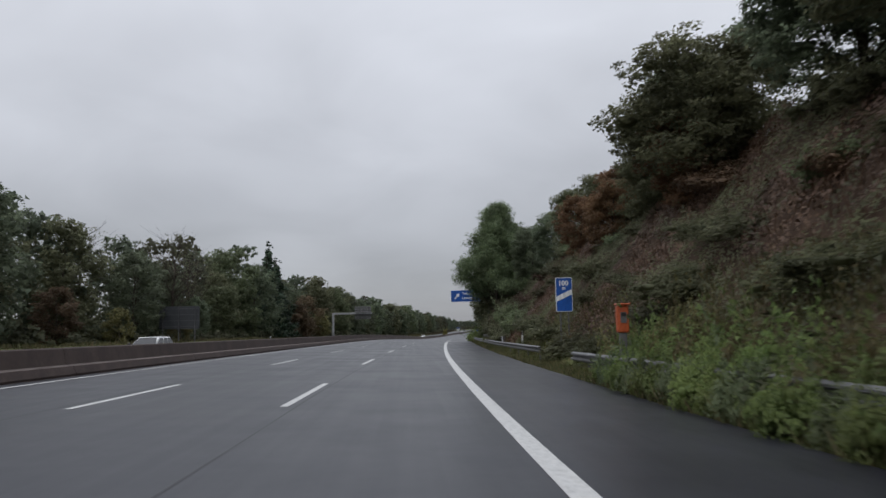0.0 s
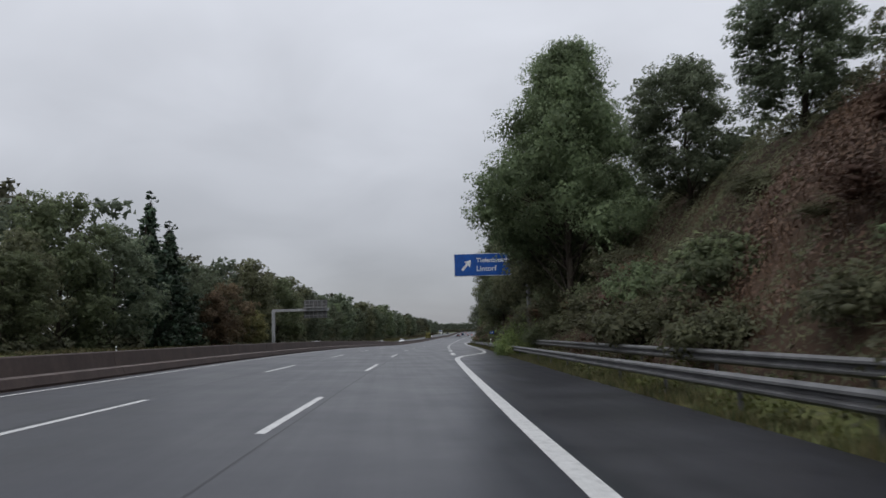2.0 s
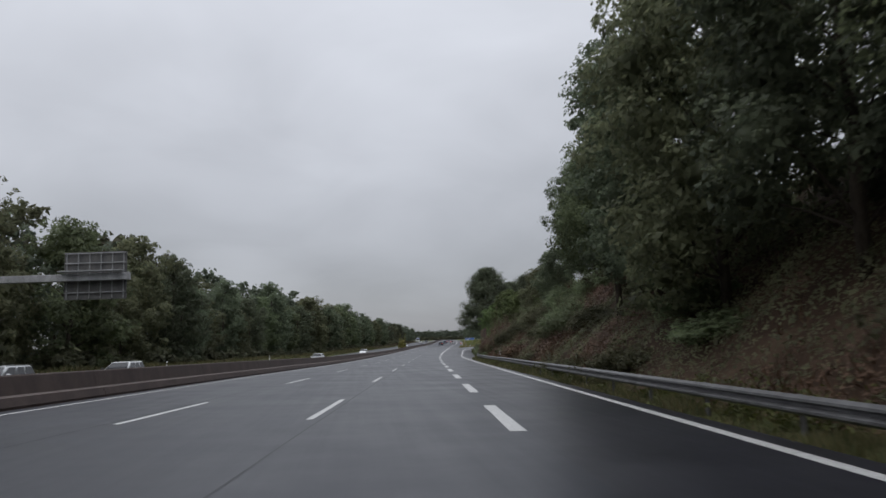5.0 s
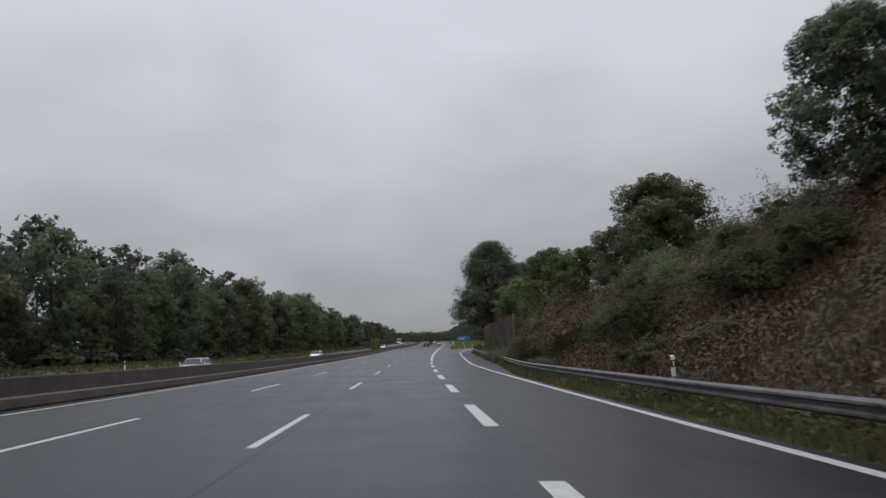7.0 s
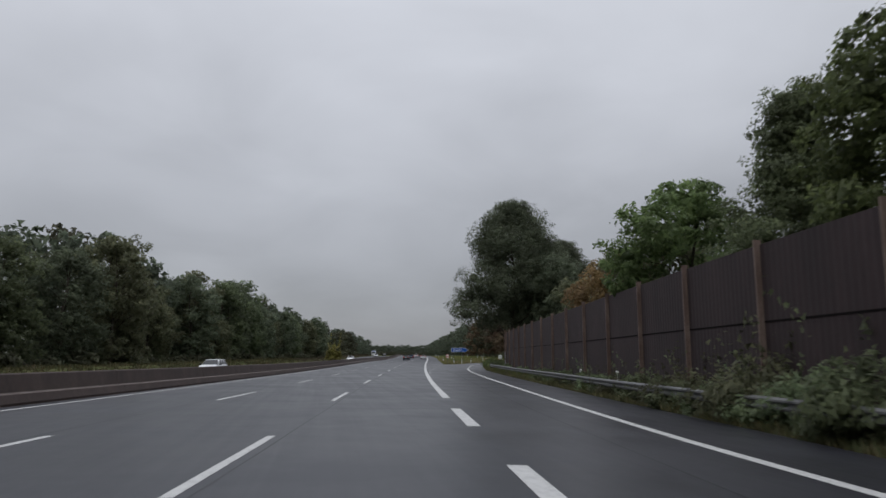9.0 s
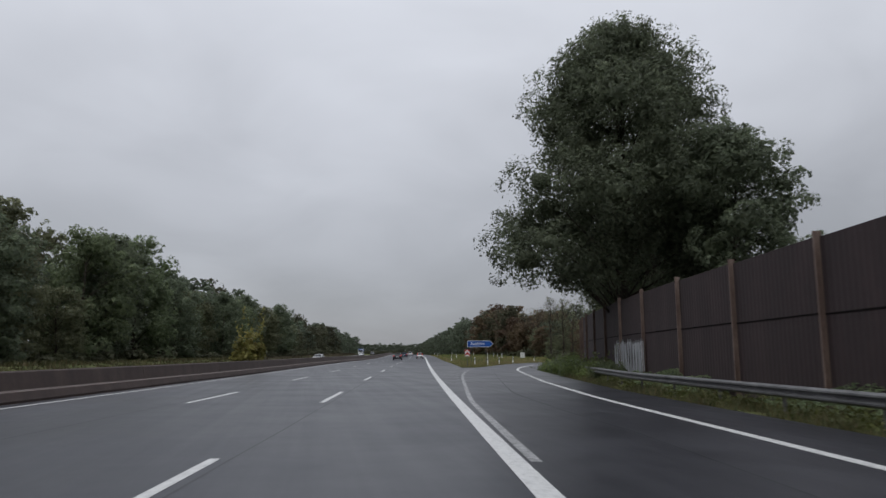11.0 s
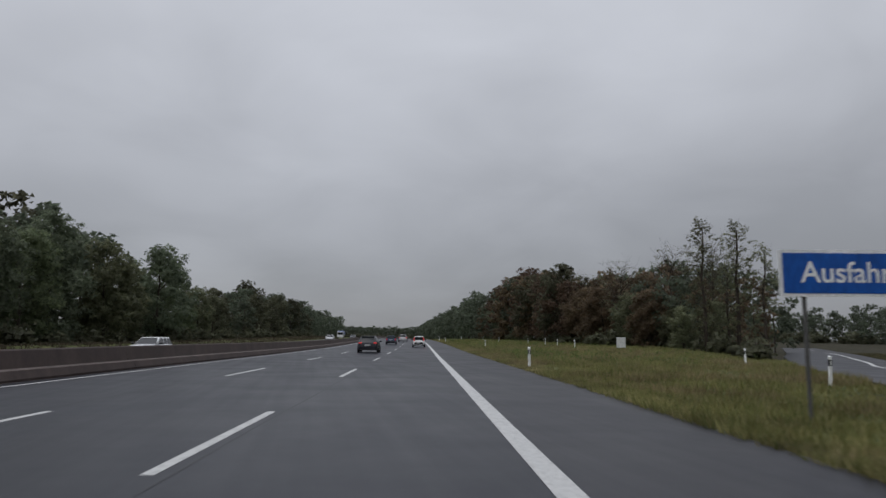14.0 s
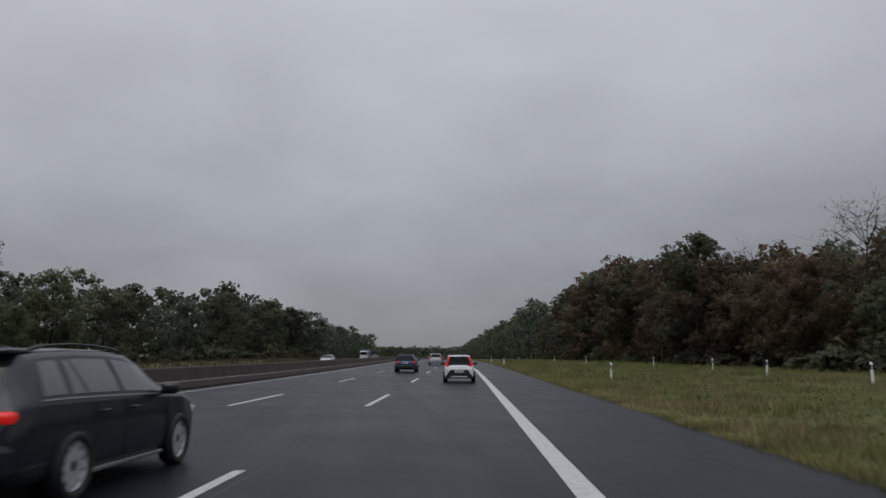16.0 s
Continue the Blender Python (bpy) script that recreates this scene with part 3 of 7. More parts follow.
# ---------------------------------------------------------------- noise wall
def noise_wall():
    wall = empty("noise_barrier", pose(0, 0, 0), "rust-brown corrugated noise barrier with rusty steel posts", "noise barrier", kind="structure")
    # stations under six metres apart along the wall itself
    st, s = [272.2], 272.2
    while s < 428:
        g = (float(NWALL(s + 1)) - float(NWALL(s))) / 1.0
        s += min(6.1, 5.5 + (s - 272.2) * 0.0085) / math.sqrt(1 + g * g)
        st.append(min(s, 428.5))
    for a, b in zip(st[:-1], st[1:]):
        pa, pb = np.array(place(a, float(NWALL(a)))), np.array(place(b, float(NWALL(b))))
        run = pb - pa
        length = np.linalg.norm(run[:2])
        ang = math.degrees(math.atan2(run[1], run[0]))
        top, mid, low = 4.75, 2.62, -0.25
        for z0, z1 in ((low, mid - 0.008), (mid + 0.008, top)):
            # shallow trapezoid ribs
            n = int(length / 0.28)
            xs, ys = [], []
            for i in range(n):
                x0 = 0.02 + (length - 0.04) * i / n
                w = (length - 0.04) / n
                for u, y in ((0.0, 0.0), (0.35, 0.0), (0.5, 0.007), (0.85, 0.007)):
                    xs.append(x0 + u * w)
                    ys.append(y)
            xs.append(length - 0.02)
            ys.append(0.0)
            k = len(xs)
            v = [(x, y, z) for z in (z0, z1) for x, y in zip(xs, ys)] + [(x, -0.1, z) for z in (z0, z1) for x in (xs[0], xs[-1])]
            f = [(i, i + 1, k + i + 1, k + i) for i in range(k - 1)]
            f += [(2 * k + 1, 2 * k, 2 * k + 2, 2 * k + 3), (0, k, 2 * k + 2, 2 * k), (k - 1, 2 * k + 1, 2 * k + 3, 2 * k - 1),
                  tuple(range(k, 2 * k)) + (2 * k + 3, 2 * k + 2)]
            part("panel", mesh_data("panel", v, f, M_NOISE), wall, at=pose(*pa, 0, 0, ang))
        part("joint", box_data("joint", (length / 2, -0.04, mid), (length - 0.05, 0.12, 0.05), M_JOINT, 0.005), wall, "dark joint between panels", at=pose(*pa, 0, 0, ang))
        bm = bmesh.new()
        box_bm(bm, (0, -0.02, 2.28), (0.09, 0.02, 5.2))
        box_bm(bm, (0, 0.07, 2.28), (0.02, 0.16, 5.2))
        box_bm(bm, (0, 0.16, 2.28), (0.09, 0.02, 5.2))
        part("post", bm_data("post", bm, M_POST), wall, at=pose(*pa, 0, 0, ang))
        pa = pb
    return wall


noise_wall()


def graffiti():
    """Sprayed block letters that cannot be read: plain upright bars of their size."""
    g = empty("graffiti", pose(0, 0, 0), "large white sprayed lettering on the brown noise barrier", "graffiti")
    rng = random.Random(5)
    s = 353.3
    while s < 361.3:
        w = rng.uniform(0.45, 0.75)
        z0, z1 = 0.55 + rng.uniform(0, 0.12), 2.1 + rng.uniform(-0.15, 0.1)
        d0, d1 = float(NWALL(s)) - 0.14, float(NWALL(s + w)) - 0.14
        t = rng.uniform(-0.08, 0.08)
        v = [place(s, d0, z0), place(s + w * 0.5, (d0 + d1) / 2, z0 - 0.06), place(s + w, d1, z0), place(s + w * 0.9 + t, d1, (z0 + z1) / 2), place(s + w + t, d1, z1), place(s + w * 0.5 + t, (d0 + d1) / 2, z1 + 0.07),
             place(s + t, d0, z1), place(s + w * 0.1, d0, (z0 + z1) / 2)]
        bar = part("letter_bar", mesh_data("letter_bar", v, [tuple(range(8))], M_GRAFF), g)
        mid = sum((Vector(p) for p in v), Vector()) / 8
        back = Vector(place(s, d0 + 0.006)) - Vector(place(s, d0))
        edge = [tuple(mid + (Vector(p) - mid) * 1.16 + back) for p in v]
        part("letter_edge", mesh_data("letter_edge", edge, [tuple(range(8))], M_BLACK), bar, "dark sprayed outline")
        s += w + rng.uniform(0.03, 0.09)


graffiti()


# ---------------------------------------------------------------- signs
def words(text, size, mat, parent, at, bold=0.012):
    cu = bpy.data.curves.new("words", "FONT")
    cu.body, cu.size, cu.offset, cu.extrude = text, size, bold, 0.002
    ob = bpy.data.objects.new("words", cu)
    scene.collection.objects.link(ob)
    me = bpy.data.meshes.new_from_object(ob.evaluated_get(bpy.context.evaluated_depsgraph_get()))
    bpy.data.objects.remove(ob)
    me.materials.clear()
    me.materials.append(mat)
    return part("lettering", me, parent, at=at)


def plate(w, h, t, mat, r=0.06):
    """An upright plate with rounded corners, facing -y, middle at the origin."""
    bm = bmesh.new()
    pts = []
    for cx, cz, a0 in ((w / 2 - r, h / 2 - r, 0), (-w / 2 + r, h / 2 - r, 90), (-w / 2 + r, -h / 2 + r, 180), (w / 2 - r, -h / 2 + r, 270)):
        for k in range(5):
            a = radians(a0 + k * 22.5)
            pts.append((cx + r * math.cos(a), cz + r * math.sin(a)))
    f = bm.faces.new([bm.verts.new((x, 0, z)) for x, z in pts])
    e = bmesh.ops.extrude_face_region(bm, geom=[f])
    bmesh.ops.translate(bm, vec=(0, t, 0), verts=[v for v in e["geom"] if isinstance(v, bmesh.types.BMVert)])
    return bm_data("panel", bm, mat)


def poly_plate(pts, t, mat, name="panel"):
    bm = bmesh.new()
    f = bm.faces.new([bm.verts.new((x, 0, z)) for x, z in pts])
    e = bmesh.ops.extrude_face_region(bm, geom=[f])
    bmesh.ops.translate(bm, vec=(0, t, 0), verts=[v for v in e["geom"] if isinstance(v, bmesh.types.BMVert)])
    return bm_data(name, bm, mat)


def pipe(p0, p1, r, n=12):
    return tube(np.linspace(p0, p1, 3), [r, r, r], n)


def overhead_sign():
    s, d = 117.0, 4.25
    sign = empty("overhead_sign", stand(s, 7.95, float(ground_z(s, 7.95))), "blue motorway exit sign on a grey cantilever gantry", "road sign")
    g = float(ground_z(s, 7.95))
    part("post", mesh_data("post", *joined([tube([(0, 0, -0.4), (-0.03, 0, 3.5), (-0.08, 0, 7.45 - g)], [0.17, 0.155, 0.14], 16),
                                           pipe((0, 0, -0.1), (0, 0, 0.06), 0.3, 16)]), M_STEEL, smooth=False), sign, "grey tubular steel post")
    bm = bmesh.new()
    box_bm(bm, (-1.85, 0, 7.28 - g), (4.4, 0.22, 0.26), 0.02)
    box_bm(bm, (0.1, 0, 7.28 - g), (0.5, 0.3, 0.34), 0.02)
    part("arm", bm_data("arm", bm, M_STEEL), sign)
    px = d - 7.95
    part("panel", plate(4.66, 1.86, 0.05, M_WHITE, 0.09), sign, "white-edged panel", at=pose(px, -0.24, 7.18 - g))
    face = part("face", plate(4.56, 1.76, 0.02, M_BLUE, 0.07), sign, "blue reflective face", at=pose(px, -0.262, 7.18 - g))
    for i in range(3):
        part("bracket", box_data("bracket", (0, 0, 0), (0.07, 0.1, 1.7), M_STEEL), sign, at=pose(px - 1.6 + 1.6 * i, -0.135, 7.18 - g))
    words("Tiefenbroich", 0.52, M_WHITE, face, pose(-0.5, -0.004, 0.19, 90))
    words("Lintorf", 0.6, M_WHITE, face, pose(-0.52, -0.004, -0.52, 90))
    arrow = [(-0.1, -0.5), (0.1, -0.5), (0.1, 0.12), (0.34, 0.12), (0.0, 0.62), (-0.34, 0.12), (-0.1, 0.12)]
    part("arrow", poly_plate(arrow, 0.004, M_WHITE, "arrow"), face, at=pose(-1.35, -0.006, -0.06, 0, 42, 0))


overhead_sign()


def beacon_sign():
    s, d = 36.6, 7.2
    g = float(ground_z(s, d))
    sign = empty("distance_beacon", stand(s, d, g), "blue motorway exit beacon with one white stripe", "road sign")
    part("panel", plate(0.84, 1.72, 0.04, M_WHITE, 0.06), sign, at=pose(0, -0.05, 3.3 - g))
    face = part("face", plate(0.78, 1.66, 0.01, M_BLUE, 0.05), sign, "blue face", at=pose(0, -0.058, 3.3 - g))
    part("stripe", poly_plate([(-0.388, -0.36), (0.388, 0.0), (0.388, 0.26), (-0.388, -0.1)], 0.004, M_WHITE, "stripe"), face, "white diagonal stripe", at=pose(0, -0.005, 0))
    words("100", 0.34, M_WHITE, face, pose(-0.28, -0.003, 0.46, 90))
    words("m", 0.22, M_WHITE, face, pose(-0.09, -0.003, 0.26, 90))
    for x in (-0.2, 0.2):
        part("post", mesh_data("post", *pipe((0, 0, -0.4), (0, 0, 4.1 - g), 0.038), M_STEEL), sign, at=pose(x, 0.03, 0))


beacon_sign()


def exit_sign():
    s, d = 416.0, 8.72
    g = float(ground_z(s, d))
    sign = empty("exit_sign", stand(s, d, g), "blue arrow-shaped exit sign on thin steel posts in the grass", "road sign")
    h = 2.72 - g
    out = [(-1.78, -0.44), (1.3, -0.44), (1.78, 0.0), (1.3, 0.44), (-1.78, 0.44)]
    inn = [(-1.72, -0.38), (1.275, -0.38), (1.69, 0.0), (1.275, 0.38), (-1.72, 0.38)]
    part("panel", poly_plate(out, 0.04, M_WHITE), sign, at=pose(0, -0.06, h))
    face = part("face", poly_plate(inn, 0.01, M_BLUE), sign, "blue face", at=pose(0, -0.068, h))
    words("Ausfahrt", 0.56, M_WHITE, face, pose(-1.38, -0.004, -0.17, 90), 0.006)
    for x in (-1.3, 0.75):
        part("post", mesh_data("post", *pipe((0, 0, -0.4), (0, 0, h + 0.4), 0.04), M_STEELD), sign, at=pose(x, 0.02, 0))


exit_sign()


def gore_marker():
    s, d = 394.4, 5.58
    g = float(ground_z(s, d))
    sign = empty("chevron_marker", stand(s, d, g), "red and white chevron marker board on the grass island", "road sign")
    h = 1.5 - g
    part("panel", poly_plate([(-0.265, -0.34), (0.265, -0.34), (0.265, 0.34), (-0.265, 0.34)], 0.03, M_WHITE), sign, "weathered white board", at=pose(0, -0.05, h))
    part("chevron", poly_plate([(-0.26, -0.26), (-0.26, -0.08), (0, 0.13), (0.26, -0.08), (0.26, -0.26), (0, -0.06)][::-1], 0.006, M_RED, "chevron"), sign, "red chevron", at=pose(0, -0.056, h - 0.06))
    for sd in (-1, 1):
        part("chevron", poly_plate([(sd * 0.26, 0.12), (sd * 0.26, 0.335), (0, 0.335), (0, 0.32)][::sd], 0.006, M_RED, "chevron"), sign, "red chevron", at=pose(0, -0.056, h))
    part("post", mesh_data("post", *pipe((0, 0, -0.4), (0, 0, h + 0.3), 0.04), M_STEELD), sign, at=pose(0, 0.03, 0))


gore_marker()


def emergency_phone():
    s, d = 20.0, 5.65
    g = float(ground_z(s, d))
    ph = empty("emergency_phone", stand(s, d, g), "orange roadside emergency telephone pillar on a concrete base", "emergency phone")
    b0 = 1.4 - g
    bm = bmesh.new()
    box_bm(bm, (0, 0, b0 + 0.38), (0.32, 0.28, 0.76), 0.05)
    part("housing", bm_data("housing", bm, M_ORANGE), ph, "orange enamelled housing")
    part("panel", plate(0.17, 0.3, 0.02, M_STEEL, 0.03), ph, "grey instruction panel", at=pose(0, -0.155, b0 + 0.42))
    part("speaker", plate(0.13, 0.1, 0.02, M_BLACK, 0.02), ph, at=pose(0, -0.16, b0 + 0.5))
    part("hood", box_data("hood", (0, -0.03, b0 + 0.78), (0.37, 0.36, 0.06), M_ORANGE, 0.025), ph)
    part("stem", box_data("stem", (0, 0, b0 / 2 - 0.1), (0.2, 0.18, b0 + 0.2), M_STEELD, 0.03), ph)
    part("plinth", box_data("plinth", (0.05, 0.1, 0.02), (0.7, 0.9, 0.2), M_LEDGE, 0.03), ph, "concrete plinth")


emergency_phone()


def far_gantry():
    """The cantilever over the opposite carriageway, seen from behind."""
    s, d = 194.3, -31.4
    g = float(ground_z(s, d))
    gan = empty("cantilever_gantry", stand(s, d, g), "grey steel cantilever gantry with a sign seen from behind", "gantry")
    part("post", box_data("post", (0, 0, (7.5 - g) / 2 - 0.2), (0.55, 0.55, 7.7 - g), M_GANTRY, 0.03), gan)
    part("arm", box_data("arm", (5.1, 0, 7.55 - g), (10.7, 0.5, 0.5), M_GANTRY, 0.03), gan)
    cage = part("sign_back", plate(4.4, 3.4, 0.06, M_STEELD, 0.05), gan, "dark rear of a motorway sign", at=pose(7.9, 0.35, 7.7 - g))
    for i in range(6):
        part("rib", box_data("rib", (0, 0, 0), (0.06, 0.08, 3.3), M_GANTRY, 0.005), cage, at=pose(-2.0 + 0.8 * i, -0.05, 0))
    for z in (-1.2, 0.9, 1.6):
        part("rail", box_data("rail", (0, 0, 0), (4.3, 0.07, 0.07), M_GANTRY, 0.005), cage, at=pose(0, -0.12, z))
    part("walkway", box_data("walkway", (7.9, -0.3, 7.95 - g), (4.4, 0.7, 0.08), M_GANTRY, 0.01), gan)


far_gantry()


M_BACK = weathered("dark_sign_back", [(0.025, 0.027, 0.031), (0.038, 0.041, 0.047), (0.055, 0.058, 0.065)], 1.2, 0.55)


def sign_back(s, d, w, z0, z1):
    g = float(ground_z(s, d))
    sg = empty("road_sign", stand(s, d, g), "grey rear of a large road sign on steel lattice posts", "road sign")
    pan = part("panel", plate(w, z1 - z0, 0.05, M_BACK, 0.05), sg, at=pose(0, 0, (z0 + z1) / 2 - g))
    for i in range(4):
        part("rib", box_data("rib", (0, 0, 0), (w - 0.1, 0.06, 0.06), M_STEEL, 0.005), pan, at=pose(0, -0.03, (z0 - z1) / 2 + 0.3 + i * (z1 - z0 - 0.6) / 3))
    for x in (-w / 2 + 0.5, w / 2 - 0.5, 0):
        part("post", mesh_data("post", *pipe((0, 0, -0.4), (0, 0, z1 - g), 0.06), M_STEEL), sg, at=pose(x, -0.12, 0))


sign_back(90, -31.5, 5.0, 2.5, 5.3)


def distance_sign():
    """A small blue plate between the rails; its figures stay plain bars."""
    s, d = 139.4, 6.35
    g = float(ground_z(s, d))
    sg = empty("distance_sign", stand(s, d, g), "small blue distance plate on a thin post between the guard rails", "road sign")
    pan = part("panel", plate(0.44, 0.29, 0.02, M_BLUE, 0.03), sg, at=pose(0, -0.04, 1.74 - g))
    for x in (-0.1, 0.0, 0.1):
        part("bar", plate(0.05, 0.12, 0.006, M_WHITE, 0.01), pan, at=pose(x, -0.015, 0))
    part("post", mesh_data("post", *pipe((0, 0, -0.4), (0, 0, 1.85 - g), 0.025), M_STEELD), sg)


distance_sign()

# ---------------------------------------------------------------- delineator posts
def delineator():
    p = empty("delineator_post", pose(0, 0, 0), "white plastic delineator post with a black band in the grass", "delineator", "roadside delineators")
    prof = [(-0.06, -0.04), (0.06, -0.04), (0.06, 0.02), (0.0, 0.075), (-0.06, 0.02)]

    def prism(z0, z1, grow, slope=0.0):
        v = [(x * grow, y * grow, z0) for x, y in prof] + [(x * grow, y * grow, z1 + slope * (y + 0.04)) for x, y in prof]
        n = len(prof)
        return v, [(i, (i + 1) % n, n + (i + 1) % n, n + i) for i in range(n)] + [tuple(range(n))[::-1], tuple(range(n, 2 * n))]
    part("body", mesh_data("body", *prism(-0.3, 1.0, 1.0, 0.4), M_WHITE), p)
    part("band", mesh_data("band", *prism(0.68, 0.9, 1.04), M_BLACK), p, "black band")
    part("reflector", box_data("reflector", (0, -0.046, 0.79), (0.05, 0.012, 0.16), M_GREY, 0.003), p, "grey reflector")
    return p


D0 = delineator()
_spots = [(51.5, 6.8, 0.3), (138.2, 6.15, 0), (222, 7.7, 0.15), (291.5, 9.6, 0), (300, 9.9, 0), (400.0, 17.2, 0), (439, 5.65, 0), (508, 9.6, 0), (498, 20.4, 0), (511, 20.6, 0), (522, 20.8, 0),
          (540, 20.8, 0), (570, 19.0, 0), (598, 18.4, 0), (640, 16.0, 0), (560, 6.2, 0), (590, 6.2, 0), (404.8, 8.7, 0), (405.6, 7.2, 0), (413.5, 11.0, 0), (428, 14.6, 0), (449, 21.0, 0), (446, 31.9, 0),
          (75, -29.2, 0), (125, -29.2, 0), (175, -29.2, 0), (225, -29.2, 0), (275, -29.2, 0)]
for i, (s, d, up) in enumerate(_spots):
    m = stand(s, d, float(ground_z(s, d)) + 0.02, random.uniform(-12, 12)) @ pose(0, 0, 0, random.uniform(-2, 2), random.uniform(-2, 2))
    if i == 0:
        D0.matrix_basis = m
    else:
        copy_thing(D0, m)


def cabinet():
    s, d = 490.7, 24.5
    g = float(ground_z(s, d))
    c = empty("utility_cabinet", stand(s, d, g, -12), "pale grey roadside utility cabinet in the meadow", "utility cabinet")
    part("body", box_data("body", (0, 0, 0.72), (1.05, 0.5, 1.2), M_GREY, 0.02), c)
    part("roof", box_data("roof", (0, 0, 1.35), (1.15, 0.6, 0.07), M_GREY, 0.02), c)
    for x in (-0.26, 0.26):
        dr = part("door", box_data("door", (x, -0.257, 0.72), (0.49, 0.02, 1.1), M_GREY, 0.008), c)
        part("handle", box_data("handle", (x * 0.35, -0.275, 0.78), (0.03, 0.025, 0.14), M_BLACK, 0.005), dr)
    part("plinth", box_data("plinth", (0, 0, 0.02), (1.0, 0.45, 0.24), M_LEDGE, 0.01), c)


cabinet()

# ---------------------------------------------------------------- plants
def fast_mesh(name, V, F, mat, soft=None):
    """Many quads (or triangles) at once; soft: the normal of each vertex."""
    me = bpy.data.meshes.new(name)
    k = F.shape[1]
    me.vertices.add(len(V))
    me.vertices.foreach_set("co", np.ascontiguousarray(V, dtype=np.float32).ravel())
    me.loops.add(F.size)
    me.loops.foreach_set("vertex_index", np.ascontiguousarray(F, dtype=np.int32).ravel())
    me.polygons.add(len(F))
    me.polygons.foreach_set("loop_start", np.arange(0, F.size, k, dtype=np.int32))
    me.materials.append(mat)
    me.update(calc_edges=True)
    if soft is not None:
        soft = soft / (np.linalg.norm(soft, axis=1)[:, None] + 1e-9)
        me.polygons.foreach_set("use_smooth", np.ones(len(F), dtype=bool))
        me.attributes.new("custom_normal", "FLOAT_VECTOR", "POINT").data.foreach_set("vector", np.ascontiguousarray(soft, dtype=np.float32).ravel())
        me.update()
    return me


RAW = {}


def tri_leaves(C, N, size, rng):
    """Small pointed leaves round the points C with the normals N."""
    n = len(C)
    N = N / (np.linalg.norm(N, axis=1)[:, None] + 1e-9)
    t = np.cross(N, rng.normal(size=(n, 3)))
    t /= np.linalg.norm(t, axis=1)[:, None] + 1e-9
    b = np.cross(N, t)
    s = (size * rng.uniform(0.6, 1.35, n))[:, None]
    V = np.stack([C - t * s * 0.5 - b * s * 0.36, C + t * s * 0.6, C - t * s * 0.4 + b * s * 0.4], 1).reshape(-1, 3)
    return V, np.arange(n * 3).reshape(n, 3)


def ball(level):
    bm = bmesh.new()
    bmesh.ops.create_icosphere(bm, subdivisions=level, radius=1.0)
    v, f = np.array([tuple(x.co) for x in bm.verts]), np.array([[x.index for x in q.verts] for q in bm.faces])
    bm.free()
    return v, f


BALLS = {1: ball(1), 2: ball(2)}


def shade_mass(c, r, rng, level):
    """The uneven inside of a bough, where the leaves stand too thick to see through."""
    v, f = BALLS[level]
    q = r * rng.uniform(0.72, 1.08, len(v))[:, None] * np.array([1.05, 1.05, 0.82])
    return v * q + c, f, v + rng.normal(size=v.shape) * 0.35


